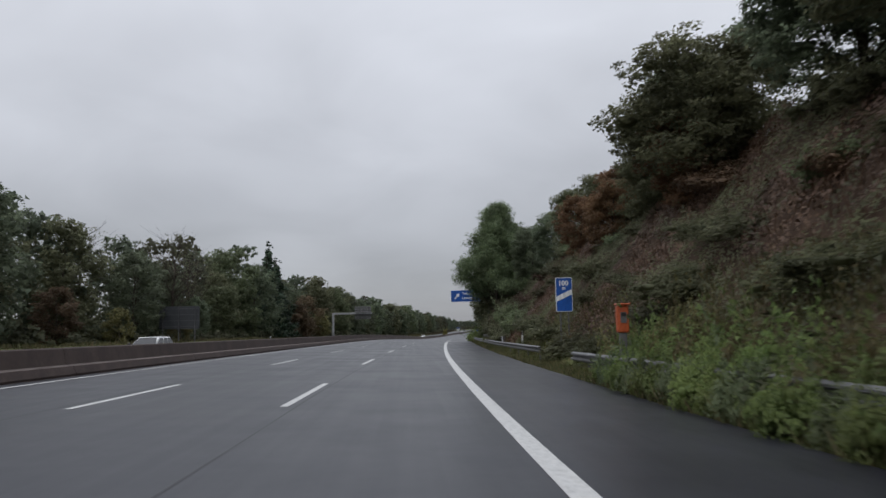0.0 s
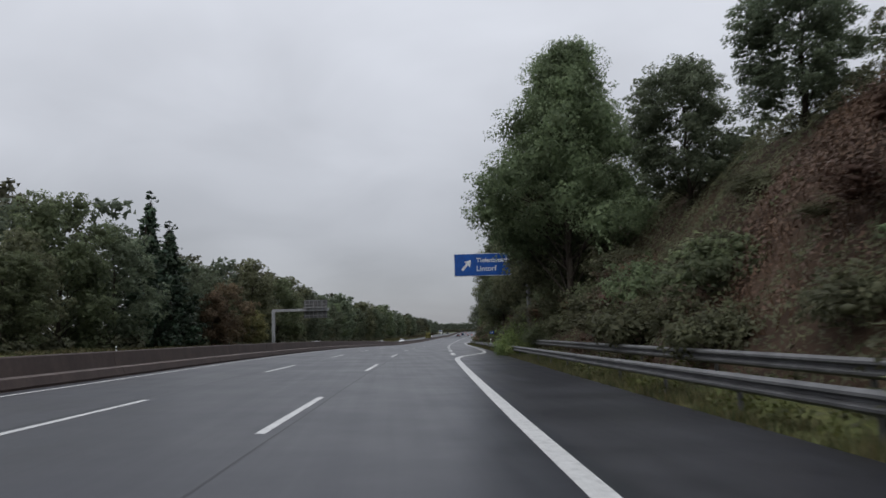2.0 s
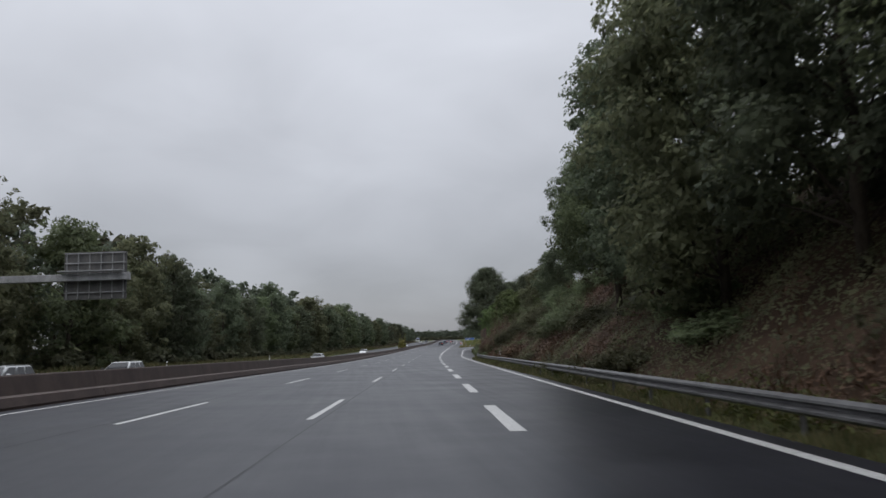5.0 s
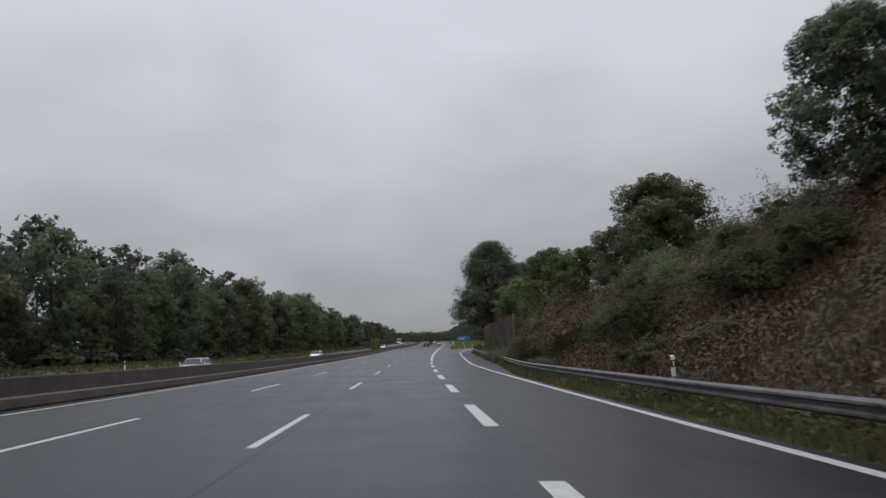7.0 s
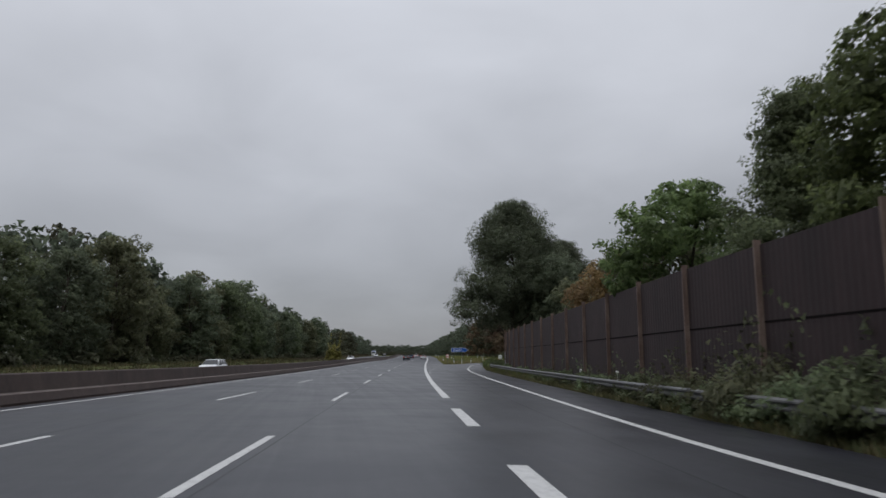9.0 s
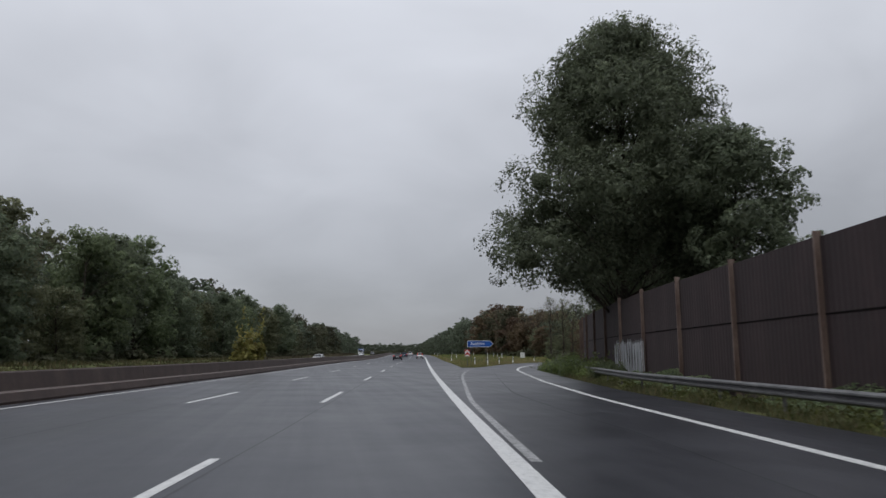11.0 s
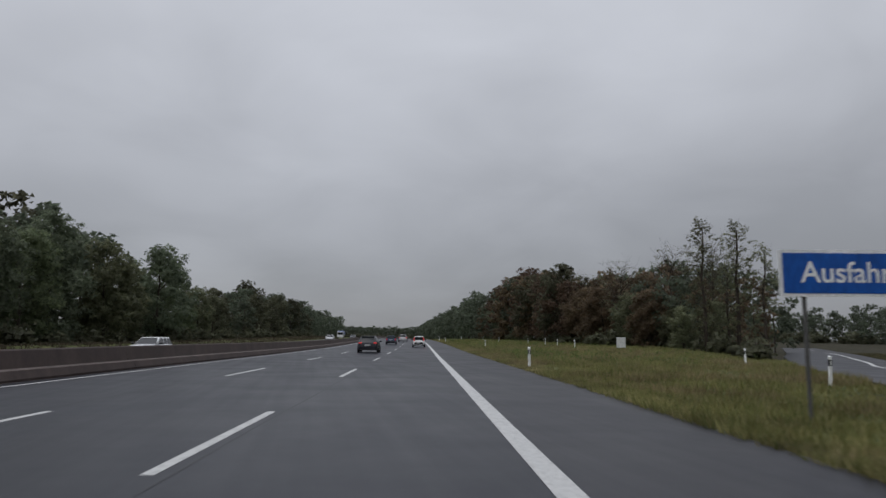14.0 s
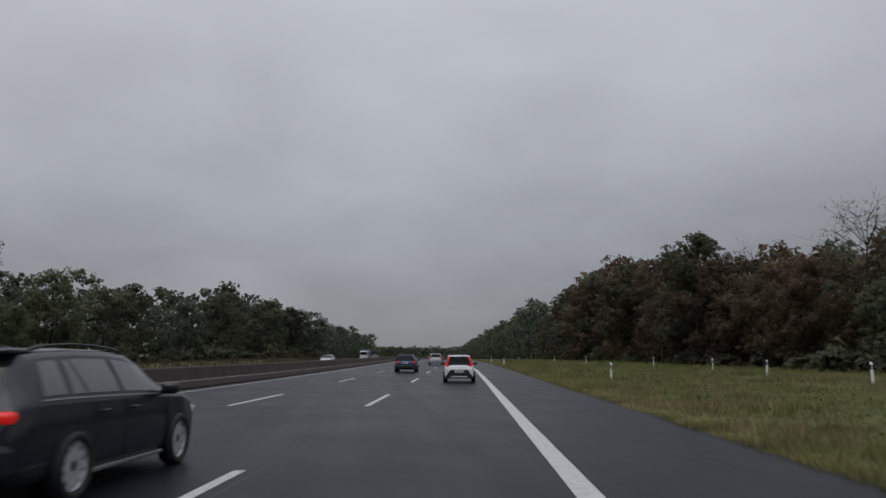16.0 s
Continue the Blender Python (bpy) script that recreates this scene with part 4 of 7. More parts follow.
def tree_data(seed, H, R, base, n_leaf, size, mat, shape="broad", clumps=46, far=False, raw="", bunch=0, wild=0.45):
    """Trunk with limbs, and a crown of many small leaves in uneven clumps."""
    rng = np.random.default_rng(seed)
    bunch = bunch or (34 if size > 0.25 else 16)
    trunk_top = H * (0.9 if shape in ("fir", "poplar") else 0.74)
    tp = np.array([(rng.normal() * 0.012 * H * k / 4, rng.normal() * 0.012 * H * k / 4, trunk_top * k / 5) for k in range(6)])
    tp[0] = (0, 0, -0.4)
    r0 = 0.014 * H + 0.03
    pieces = [tube(tp, np.linspace(r0, r0 * 0.3, 6), 6)]
    # the crown's half width at the share u of its height
    if shape == "fir":
        prof = lambda u: 0.06 + 0.94 * (1 - u) ** 0.9
    else:
        prof = lambda u: (1 - max(0.0, (u - 0.42) / 0.6) ** 2.3) ** 0.55 * (0.72 + 0.28 * min(1.0, u / 0.35))
    if shape == "spread":
        # boughs reach out low down, and the crown narrows to its top
        prof = lambda u: float(np.interp(u, [0, 0.1, 0.24, 0.45, 0.65, 0.85, 1.0], [0.74, 0.95, 1.0, 0.72, 0.54, 0.36, 0.1]))
    if shape == "dome":
        prof = lambda u: float(np.interp(u, [0, 0.1, 0.24, 0.45, 0.65, 0.85, 1.0], [0.9, 1.0, 0.96, 0.8, 0.65, 0.46, 0.17] if H > 20 else [0.85, 1.0, 0.92, 0.7, 0.54, 0.38, 0.14]))
    cents, rad = [], []
    lobed = shape in ("broad", "spread", "dome")
    count = max(9, clumps // 4) if lobed else clumps
    for k in range(count):
        u = ((k + rng.uniform(0, 1)) / count) ** (0.9 if shape != "fir" else 1.25)
        a = k * 2.39996 + rng.normal() * 0.35
        lump = 1 + wild * noise.noise((math.cos(a) * 1.4 + seed * 3.1, math.sin(a) * 1.4, u * 3.0))
        if lobed:
            q = R * (rng.uniform(0.17, 0.28) if shape == "dome" else rng.uniform(0.24, 0.4)) * (0.72 + 0.28 * prof(u))
            r = max(0.0, R * prof(u) * lump * rng.uniform(0.82, 1.05) - q * (1.15 if shape == "spread" else 0.85))
            if shape == "dome" and k % 4 == 3:
                r *= 0.5
            z = min(H * (base + (1.0 - base) * u), H - q * 0.8)
            rad.append(q)
        else:
            r = R * prof(u) * lump * rng.uniform(0.55 if wild > 0.4 else 0.68, 1.0)
            z = H * (base + (0.97 - base) * u)
            rad.append(R * (0.17 + 0.15 * rng.uniform(0, 1)) * (0.75 + 0.25 * prof(u)) if shape != "fir" else max(0.35, r * 0.55))
        cents.append((r * math.cos(a), r * math.sin(a), z))
    cents, rad = np.array(cents), np.array(rad)
    for c in cents[:: 2 if shape in ("fir", "poplar") else 1]:
        z0 = np.clip(c[2] - np.hypot(c[0], c[1]) * rng.uniform(0.5, 1.0), 0.08 * H, trunk_top * 0.97)
        i = np.interp(z0, tp[:, 2], np.arange(6))
        a = np.array([np.interp(i, np.arange(6), tp[:, j]) for j in range(3)])
        m = (a + c) / 2 + (0, 0, 0.05 * H * rng.uniform(0, 1)) + rng.normal(size=3) * 0.02 * H
        rr = r0 * 0.32 * (1 - z0 / H * 0.6)
        pieces.append(tube([a, m, c], [rr, rr * 0.6, rr * 0.2], 4 if not far else 3, False))
        if shape in ("bare", "poplar"):
            for _ in range(5):
                e = c + rng.normal(size=3) * 0.08 * H * (1 if shape == "bare" else 0.55)
                pieces.append(tube([m, (m + e) / 2 + rng.normal(size=3) * 0.01 * H, e], [rr * 0.45, rr * 0.25, 0.008], 3, False))
    tv, tf = joined(pieces)
    trunk = mesh_data("trunk", tv, tf, M_BARK, smooth=True)
    w = rad ** 2
    per = np.maximum(3, (n_leaf * w / w.sum()).astype(int))
    C, N, S, cores, inner = [], [], [], [], []
    for c, r, k in zip(cents, rad, per):
        if lobed:
            # sprays of leaves bulging out of a rounded bough, thick with shade leaves inside
            m = 15 if not raw else 9
            j0 = np.arange(m) + 0.5
            th, ph = np.arccos(1 - 2 * j0 / m), j0 * 2.39996 + rng.uniform(0, 6)
            v = np.stack([np.sin(th) * np.cos(ph), np.sin(th) * np.sin(ph), np.cos(th)], -1) + rng.normal(size=(m, 3)) * 0.22
            v /= np.linalg.norm(v, axis=1)[:, None]
            hub = c + v * rng.uniform(0.62, 1.05, m)[:, None] * r * np.array([1.1, 1.1, 0.82])
            fat = r * rng.uniform(0.26, 0.5, m)
            j = rng.integers(0, m, k)
            o = rng.normal(size=(k, 3)) + v[j] * 0.7 + (0, 0, 0.25)
            o /= np.linalg.norm(o, axis=1)[:, None]
            C.append(hub[j] + o * (fat[j] * rng.uniform(0.25, 1.12, k) ** 0.6)[:, None] * np.array([1.15, 1.15, 0.8]))
            N.append(o * 0.7 + np.array([0, 0, 0.45]) + rng.normal(size=(k, 3)) * 0.45)
            out = np.array([c[0], c[1], (c[2] - H * 0.5) * 0.6]) / R
            S.append(o * 0.7 + v[j] * 0.35 + out * 0.2 + np.array([0, 0, 0.15]) + rng.normal(size=(k, 3)) * 0.22)
            # the shade leaves further in
            n = max(10, k // (9 if r < 1.6 and size > 0.25 else 3 if shape == "dome" else 4))
            i = rng.normal(size=(n, 3))
            i /= np.linalg.norm(i, axis=1)[:, None]
            inner.append((c + i * (r * rng.uniform(0.5, 0.86, n))[:, None] * np.array([1.05, 1.05, 0.82]), i + rng.normal(size=(n, 3)) * 0.35, r * 0.36))
            cores.append((c, r * (0.34 if shape == "dome" else 0.38)))
            continue
        # twigs on the clump's hull, each a tight bunch of leaves
        m = max(2, k // bunch)
        v = rng.normal(size=(m, 3))
        v /= np.linalg.norm(v, axis=1)[:, None]
        hub = c + v * (rng.uniform(0.35, 1.0, m) ** 0.4)[:, None] * r * np.array([1.1, 1.1, 0.8])
        fat = r * rng.uniform(0.24, 0.46, m) * (1.35 if size > 0.25 else 0.85 if H > 20 else 1.0)
        j = rng.integers(0, m, k)
        o = rng.normal(size=(k, 3))
        o /= np.linalg.norm(o, axis=1)[:, None]
        C.append(hub[j] + o * (fat[j] * rng.uniform(0, 1, k) ** 0.5)[:, None] * np.array([1.25, 1.25, 0.7]))
        N.append(o * 0.5 + v[j] * 0.6 + np.array([0, 0, 0.5]) + rng.normal(size=(k, 3)) * 0.4)
        out = np.array([c[0], c[1], (c[2] - H * 0.5) * 0.6]) / R
        S.append(o * 0.55 + v[j] * 0.55 + out * 0.4 + np.array([0, 0, 0.3]) + rng.normal(size=(k, 3)) * 0.12)
    C, N, S = np.concatenate(C), np.concatenate(N), np.concatenate(S)
    if shape == "fir":
        N = N * np.array([0.6, 0.6, 1.6])
    V, F = tri_leaves(C, N, size, rng)
    S = np.repeat(S, 3, 0)
    for P, Q, q in inner:
        V2, F2 = tri_leaves(P, Q, max(min(q, 0.45 if size > 0.25 else 0.26), size), rng)
        F = np.concatenate([F, F2 + len(V)])
        V, S = np.concatenate([V, V2]), np.concatenate([S, np.repeat(Q + rng.normal(size=Q.shape) * 0.3, 3, 0)])
    for c, r in cores:
        V2, F2, S2 = shade_mass(c, r, rng, 1 if raw else 2)
        F = np.concatenate([F, F2 + len(V)])
        V, S = np.concatenate([V, V2]), np.concatenate([S, S2])
    if shape == "fir":
        # an inner layer of larger, shaded needles
        k = n_leaf // 5
        u = rng.uniform(0.02, 0.9, k)
        a, q = rng.uniform(0, 2 * np.pi, k), np.sqrt(rng.uniform(0, 1, k)) * 0.68
        pr = np.array([prof(x) for x in u]) * R * q
        P = np.stack([pr * np.cos(a), pr * np.sin(a), H * (base + (0.97 - base) * u)], -1)
        V2, F2 = tri_leaves(P, P * (1, 1, 0) + rng.normal(size=(k, 3)) * 0.5 * R, size * 1.4, rng)
        F = np.concatenate([F, F2 + len(V)])
        V, S = np.concatenate([V, V2]), np.concatenate([S, np.repeat(P * (1, 1, 0) / R + (0, 0, 0.3), 3, 0)])
    V[:, 2] = np.maximum(V[:, 2], 0.02)
    if raw:
        RAW[raw] = (V, F, S)
        return None
    return trunk, fast_mesh("crown", V, F, mat, S)


def grove(name, label, mat, kinds, spots, tall=9.0):
    """A far wood whose trees nobody could count: trunks and leaf clumps in one mesh."""
    vs, fs, fm, ns, o = [], [], [], [], 0
    rng = np.random.default_rng(len(spots))
    for s, d, sc, ta in spots:
        V, F, S = RAW[kinds[int(rng.integers(len(kinds)))]]
        a = rng.uniform(0, 2 * np.pi)
        R3 = np.array([[math.cos(a), -math.sin(a), 0], [math.sin(a), math.cos(a), 0], [0, 0, ta]]) * sc
        p = np.array(place(s, d, float(ground_z(s, d)) - 0.1))
        vs.append(V @ R3.T + p)
        ns.append(S @ R3.T)
        fs.append(F + o)
        fm.append(np.zeros(len(F), np.int32))
        o += len(V)
        h, r = tall * sc, 0.022 * tall * sc
        k = np.arange(5) * 2 * np.pi / 5
        lo = np.stack([np.cos(k) * r, np.sin(k) * r, 0 * k - 0.3], -1) + p
        hi = np.stack([np.cos(k) * r * 0.4, np.sin(k) * r * 0.4, 0 * k + h], -1) + p
        vs.append(np.concatenate([lo, hi]))
        ns.append(np.concatenate([lo - p, lo - p]) * (1, 1, 0))
        j = np.arange(5)
        fs.append(np.concatenate([np.stack([j, (j + 1) % 5, 5 + (j + 1) % 5], -1), np.stack([j, 5 + (j + 1) % 5, 5 + j], -1)]) + o)
        fm.append(np.ones(10, np.int32))
        o += 10
    me = fast_mesh(name, np.concatenate(vs), np.concatenate(fs), mat, np.concatenate(ns))
    me.materials.append(M_BARK)
    me.polygons.foreach_set("material_index", np.concatenate(fm))
    tagged(part(name, me), label, "woods", kind="stuff")


def bush_data(seed, R, H, n_leaf, size, mat, raw=""):
    rng = np.random.default_rng(seed)
    k = 26
    a = rng.uniform(0, 2 * np.pi, k)
    q = np.sqrt(rng.uniform(0, 1, k))
    cents = np.stack([R * 0.78 * q * np.cos(a), R * 0.78 * q * np.sin(a), H * (0.2 + 0.55 * rng.uniform(0.1, 1, k) * (1.05 - q * 0.7))], -1)
    pieces = [tube([(0, 0, -0.2), c * (0.5, 0.5, 0.55), c], [0.035, 0.025, 0.01], 4, False) for c in cents[::3]]
    tv, tf = joined(pieces)
    stems = mesh_data("stems", tv, tf, M_BARK)
    per = n_leaf // k
    C, N, S = [], [], []
    for c in cents:
        m = max(3, per // 9)
        v = rng.normal(size=(m, 3))
        v /= np.linalg.norm(v, axis=1)[:, None]
        hub = c + v * (rng.uniform(0.3, 1, m) ** 0.45)[:, None] * np.array([R * 0.34, R * 0.34, H * 0.26]) * rng.uniform(0.55, 1.25)
        j = rng.integers(0, m, per)
        o = rng.normal(size=(per, 3))
        o /= np.linalg.norm(o, axis=1)[:, None]
        C.append(hub[j] + o * (rng.uniform(0, 1, per) ** 0.5)[:, None] * R * 0.13)
        N.append(o * 0.5 + v[j] * 0.6 + (0, 0, 0.5) + rng.normal(size=(per, 3)) * 0.4)
        S.append(o * 0.5 + v[j] * 0.5 + c / R * (0.4, 0.4, 0) + (0, 0, 0.5) + rng.normal(size=(per, 3)) * 0.15)
    # long shoots that break the outline
    m = n_leaf // 9
    j = rng.integers(0, k, m)
    reach = rng.uniform(0.6, 1.5, m)[:, None]
    shoot = rng.normal(size=(k, 3)) * 0.5 + (0, 0, 0.7)
    C.append(cents[j] + shoot[j] * reach * np.array([R * 0.42, R * 0.42, H * 0.36]) + rng.normal(size=(m, 3)) * 0.04 * R)
    N.append(rng.normal(size=(m, 3)))
    S.append(shoot[j] + (0, 0, 0.4))
    C, N, S = np.concatenate(C), np.concatenate(N), np.concatenate(S)
    C[:, 2] = np.maximum(C[:, 2], 0.03)
    V, F = tri_leaves(C, N, size * 1.1, rng)
    S = np.repeat(S, 3, 0)
    for c in cents if not raw else []:
        V2, F2, S2 = shade_mass(c, 1.0, rng, 1)
        F = np.concatenate([F, F2 + len(V)])
        V, S = np.concatenate([V, (V2 - c) * (R * 0.12, R * 0.12, H * 0.09) + c]), np.concatenate([S, S2])
    V[:, 2] = np.maximum(V[:, 2], 0.03)
    if raw:
        RAW[raw] = (V, F, S)
        return None
    return stems, fast_mesh("foliage", V, F, mat, S)


KINDS = {}


def plant(kind, s, d, scale=1.0, lean=0.0, tall=1.0, sink=0.1, floor=None):
    """One plant of that kind on the ground at (s, d)."""
    spec = KINDS[kind]
    z = (float(ground_z(s, d)) if floor is None else floor) - sink
    x, y, zz = place(s, d, z)
    m = pose(x, y, zz, random.uniform(-lean, lean), random.uniform(-lean, lean), random.uniform(0, 360)) @ Matrix.Diagonal((scale, scale, scale * tall, 1))
    name, label, category, group, (w, wn), (f, fn) = spec
    ob = empty(name, m, label, category, group)
    part(wn, w, ob)
    part(fn, f, ob)
    return ob


def kind_of(key, name, label, category, group, data, wood="trunk", leaf="crown"):
    KINDS[key] = (name, label, category, group, (data[0], wood), (data[1], leaf))


NEARG, FARG = "trees on the bank", "trees of the forest"
kind_of("near_a", "broadleaf_tree", "tall dark green broadleaf tree on the roadside bank", "tree", NEARG, tree_data(11, 14, 4.7, 0.14, 25000, 0.21, L_DARK, clumps=130, far=True))
kind_of("near_b", "broadleaf_tree", "tall green broadleaf tree with an airy crown on the bank", "tree", NEARG, tree_data(12, 15, 5.0, 0.24, 32000, 0.155, L_GREEN, "spread", clumps=112, far=True, wild=0.3))
kind_of("near_o", "broadleaf_tree", "tall green broadleaf tree leaning out over the guard rails", "tree", NEARG, tree_data(17, 17.3, 6.8, 0.27, 64000, 0.125, L_GREEN, "dome", clumps=340, far=True, wild=0.3))
kind_of("near_c", "broadleaf_tree", "dense olive green broadleaf tree on the bank", "tree", NEARG, tree_data(13, 12, 4.5, 0.1, 24000, 0.2, L_OLIVE, clumps=124, far=True))
kind_of("near_f", "broadleaf_tree", "fresh green young broadleaf tree behind the noise barrier", "tree", NEARG, tree_data(14, 9, 3.4, 0.04, 15000, 0.18, L_FRESH, clumps=90, far=True))
kind_of("near_r", "autumn_tree", "rust-brown autumn tree on the roadside bank", "tree", NEARG, tree_data(15, 9, 3.6, 0.03, 14000, 0.18, L_RUST, clumps=96, far=True))
kind_of("big", "broadleaf_tree", "very tall dark broadleaf tree overhanging the noise barrier", "tree", NEARG, tree_data(16, 24.5, 9.5, 0.28, 96000, 0.18, L_DARK, "dome", clumps=440, far=True, wild=0.22))
kind_of("far_a", "broadleaf_tree", "dark green broadleaf tree at the forest edge", "tree", FARG, tree_data(21, 15, 4.9, 0.02, 9000, 0.31, L_DARK, clumps=100, far=True))
kind_of("far_b", "broadleaf_tree", "green broadleaf tree at the forest edge", "tree", FARG, tree_data(22, 14, 5.2, 0.02, 9000, 0.31, L_GREEN, clumps=92, far=True))
kind_of("far_c", "broadleaf_tree", "olive green broadleaf tree at the forest edge", "tree", FARG, tree_data(23, 13, 4.7, 0.02, 9000, 0.31, L_OLIVE, clumps=96, far=True))
kind_of("far_r", "autumn_tree", "rust-brown autumn tree at the forest edge", "tree", FARG, tree_data(24, 12.5, 4.5, 0.02, 8600, 0.31, L_RUSTF, clumps=92, far=True))
kind_of("far_y", "yellowing_tree", "yellow-olive young tree at the forest edge", "tree", FARG, tree_data(29, 8.0, 3.2, 0.02, 6500, 0.24, L_YELLOWISH, clumps=72, far=True))
kind_of("far_fir", "conifer", "dark pointed conifer at the forest edge", "tree", FARG, tree_data(25, 15, 3.3, 0.03, 5600, 0.36, L_FIR, "fir", 90, far=True))
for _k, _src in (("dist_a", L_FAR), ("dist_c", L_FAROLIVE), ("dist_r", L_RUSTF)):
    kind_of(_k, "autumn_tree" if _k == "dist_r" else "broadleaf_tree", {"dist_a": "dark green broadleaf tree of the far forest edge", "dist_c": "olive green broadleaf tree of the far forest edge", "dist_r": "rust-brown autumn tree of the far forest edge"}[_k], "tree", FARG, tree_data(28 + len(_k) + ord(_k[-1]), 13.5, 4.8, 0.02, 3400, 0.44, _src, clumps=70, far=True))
kind_of("far_bare", "bare_tree", "half-bare tree with thin branches above the forest", "tree", FARG, tree_data(26, 16, 4.4, 0.4, 1500, 0.16, L_OLIVE, "bare", 44, far=True, bunch=6))
kind_of("poplar", "slender_tree", "slender half-bare tree with sparse leaves at the forest edge", "tree", FARG, tree_data(27, 14, 1.7, 0.12, 4200, 0.15, L_OLIVE, "poplar", 60, far=True, bunch=7))
for _i, (_n, _h, _r) in enumerate((("wood_a", 16, 5.4), ("wood_b", 15, 5.8), ("wood_c", 17, 5.0))):
    tree_data(31 + _i, _h, _r, 0.02, 760, 0.8, L_DARK, clumps=60, far=True, raw=_n)
kind_of("bush", "bush", "dense green bush at the roadside", "bush", "roadside bushes", bush_data(41, 1.5, 1.8, 3000, 0.105, L_GREEN), "stems", "foliage")
kind_of("bush_h", "bush", "bright green ivy bush beside the exit ramp", "bush", "roadside bushes", bush_data(47, 1.5, 1.8, 3000, 0.105, L_IVY), "stems", "foliage")
kind_of("bush_v", "bush", "yellow-green bush behind the guard rail", "bush", "roadside bushes", bush_data(51, 1.5, 1.8, 3000, 0.105, L_YELLOWISH), "stems", "foliage")
kind_of("bush_o", "bush", "olive green bramble bush at the roadside", "bush", "roadside bushes", bush_data(42, 1.6, 1.6, 3000, 0.105, L_BANK), "stems", "foliage")
kind_of("bush_r", "bush", "rust-brown withered bush on the bank", "bush", "roadside bushes", bush_data(43, 1.6, 1.8, 3000, 0.085, L_BROWN), "stems", "foliage")
kind_of("scrub", "scrub", "tall tangled olive scrub on the bank", "bush", "roadside bushes", bush_data(48, 2.6, 3.2, 9500, 0.088, L_BANK), "stems", "foliage")
kind_of("scrub_g", "scrub", "tall green scrub on the bank", "bush", "roadside bushes", bush_data(49, 2.6, 3.4, 9500, 0.088, L_GREEN), "stems", "foliage")
kind_of("scrub_r", "scrub", "high mound of withered rust-brown brambles on the bank", "bush", "roadside bushes", bush_data(50, 2.6, 3.2, 9500, 0.088, L_BROWN), "stems", "foliage")
kind_of("bush_y", "yellow_shrub", "yellow-green shrub in the central reserve", "shrub", "", bush_data(44, 1.45, 4.6, 2600, 0.18, L_YELLOW), "stems", "foliage")
bush_data(45, 2.6, 3.4, 560, 0.6, L_DARK, "under_a")
bush_data(46, 2.6, 3.0, 560, 0.6, L_OLIVE, "under_b")
under = []

rnd = random.Random(3)

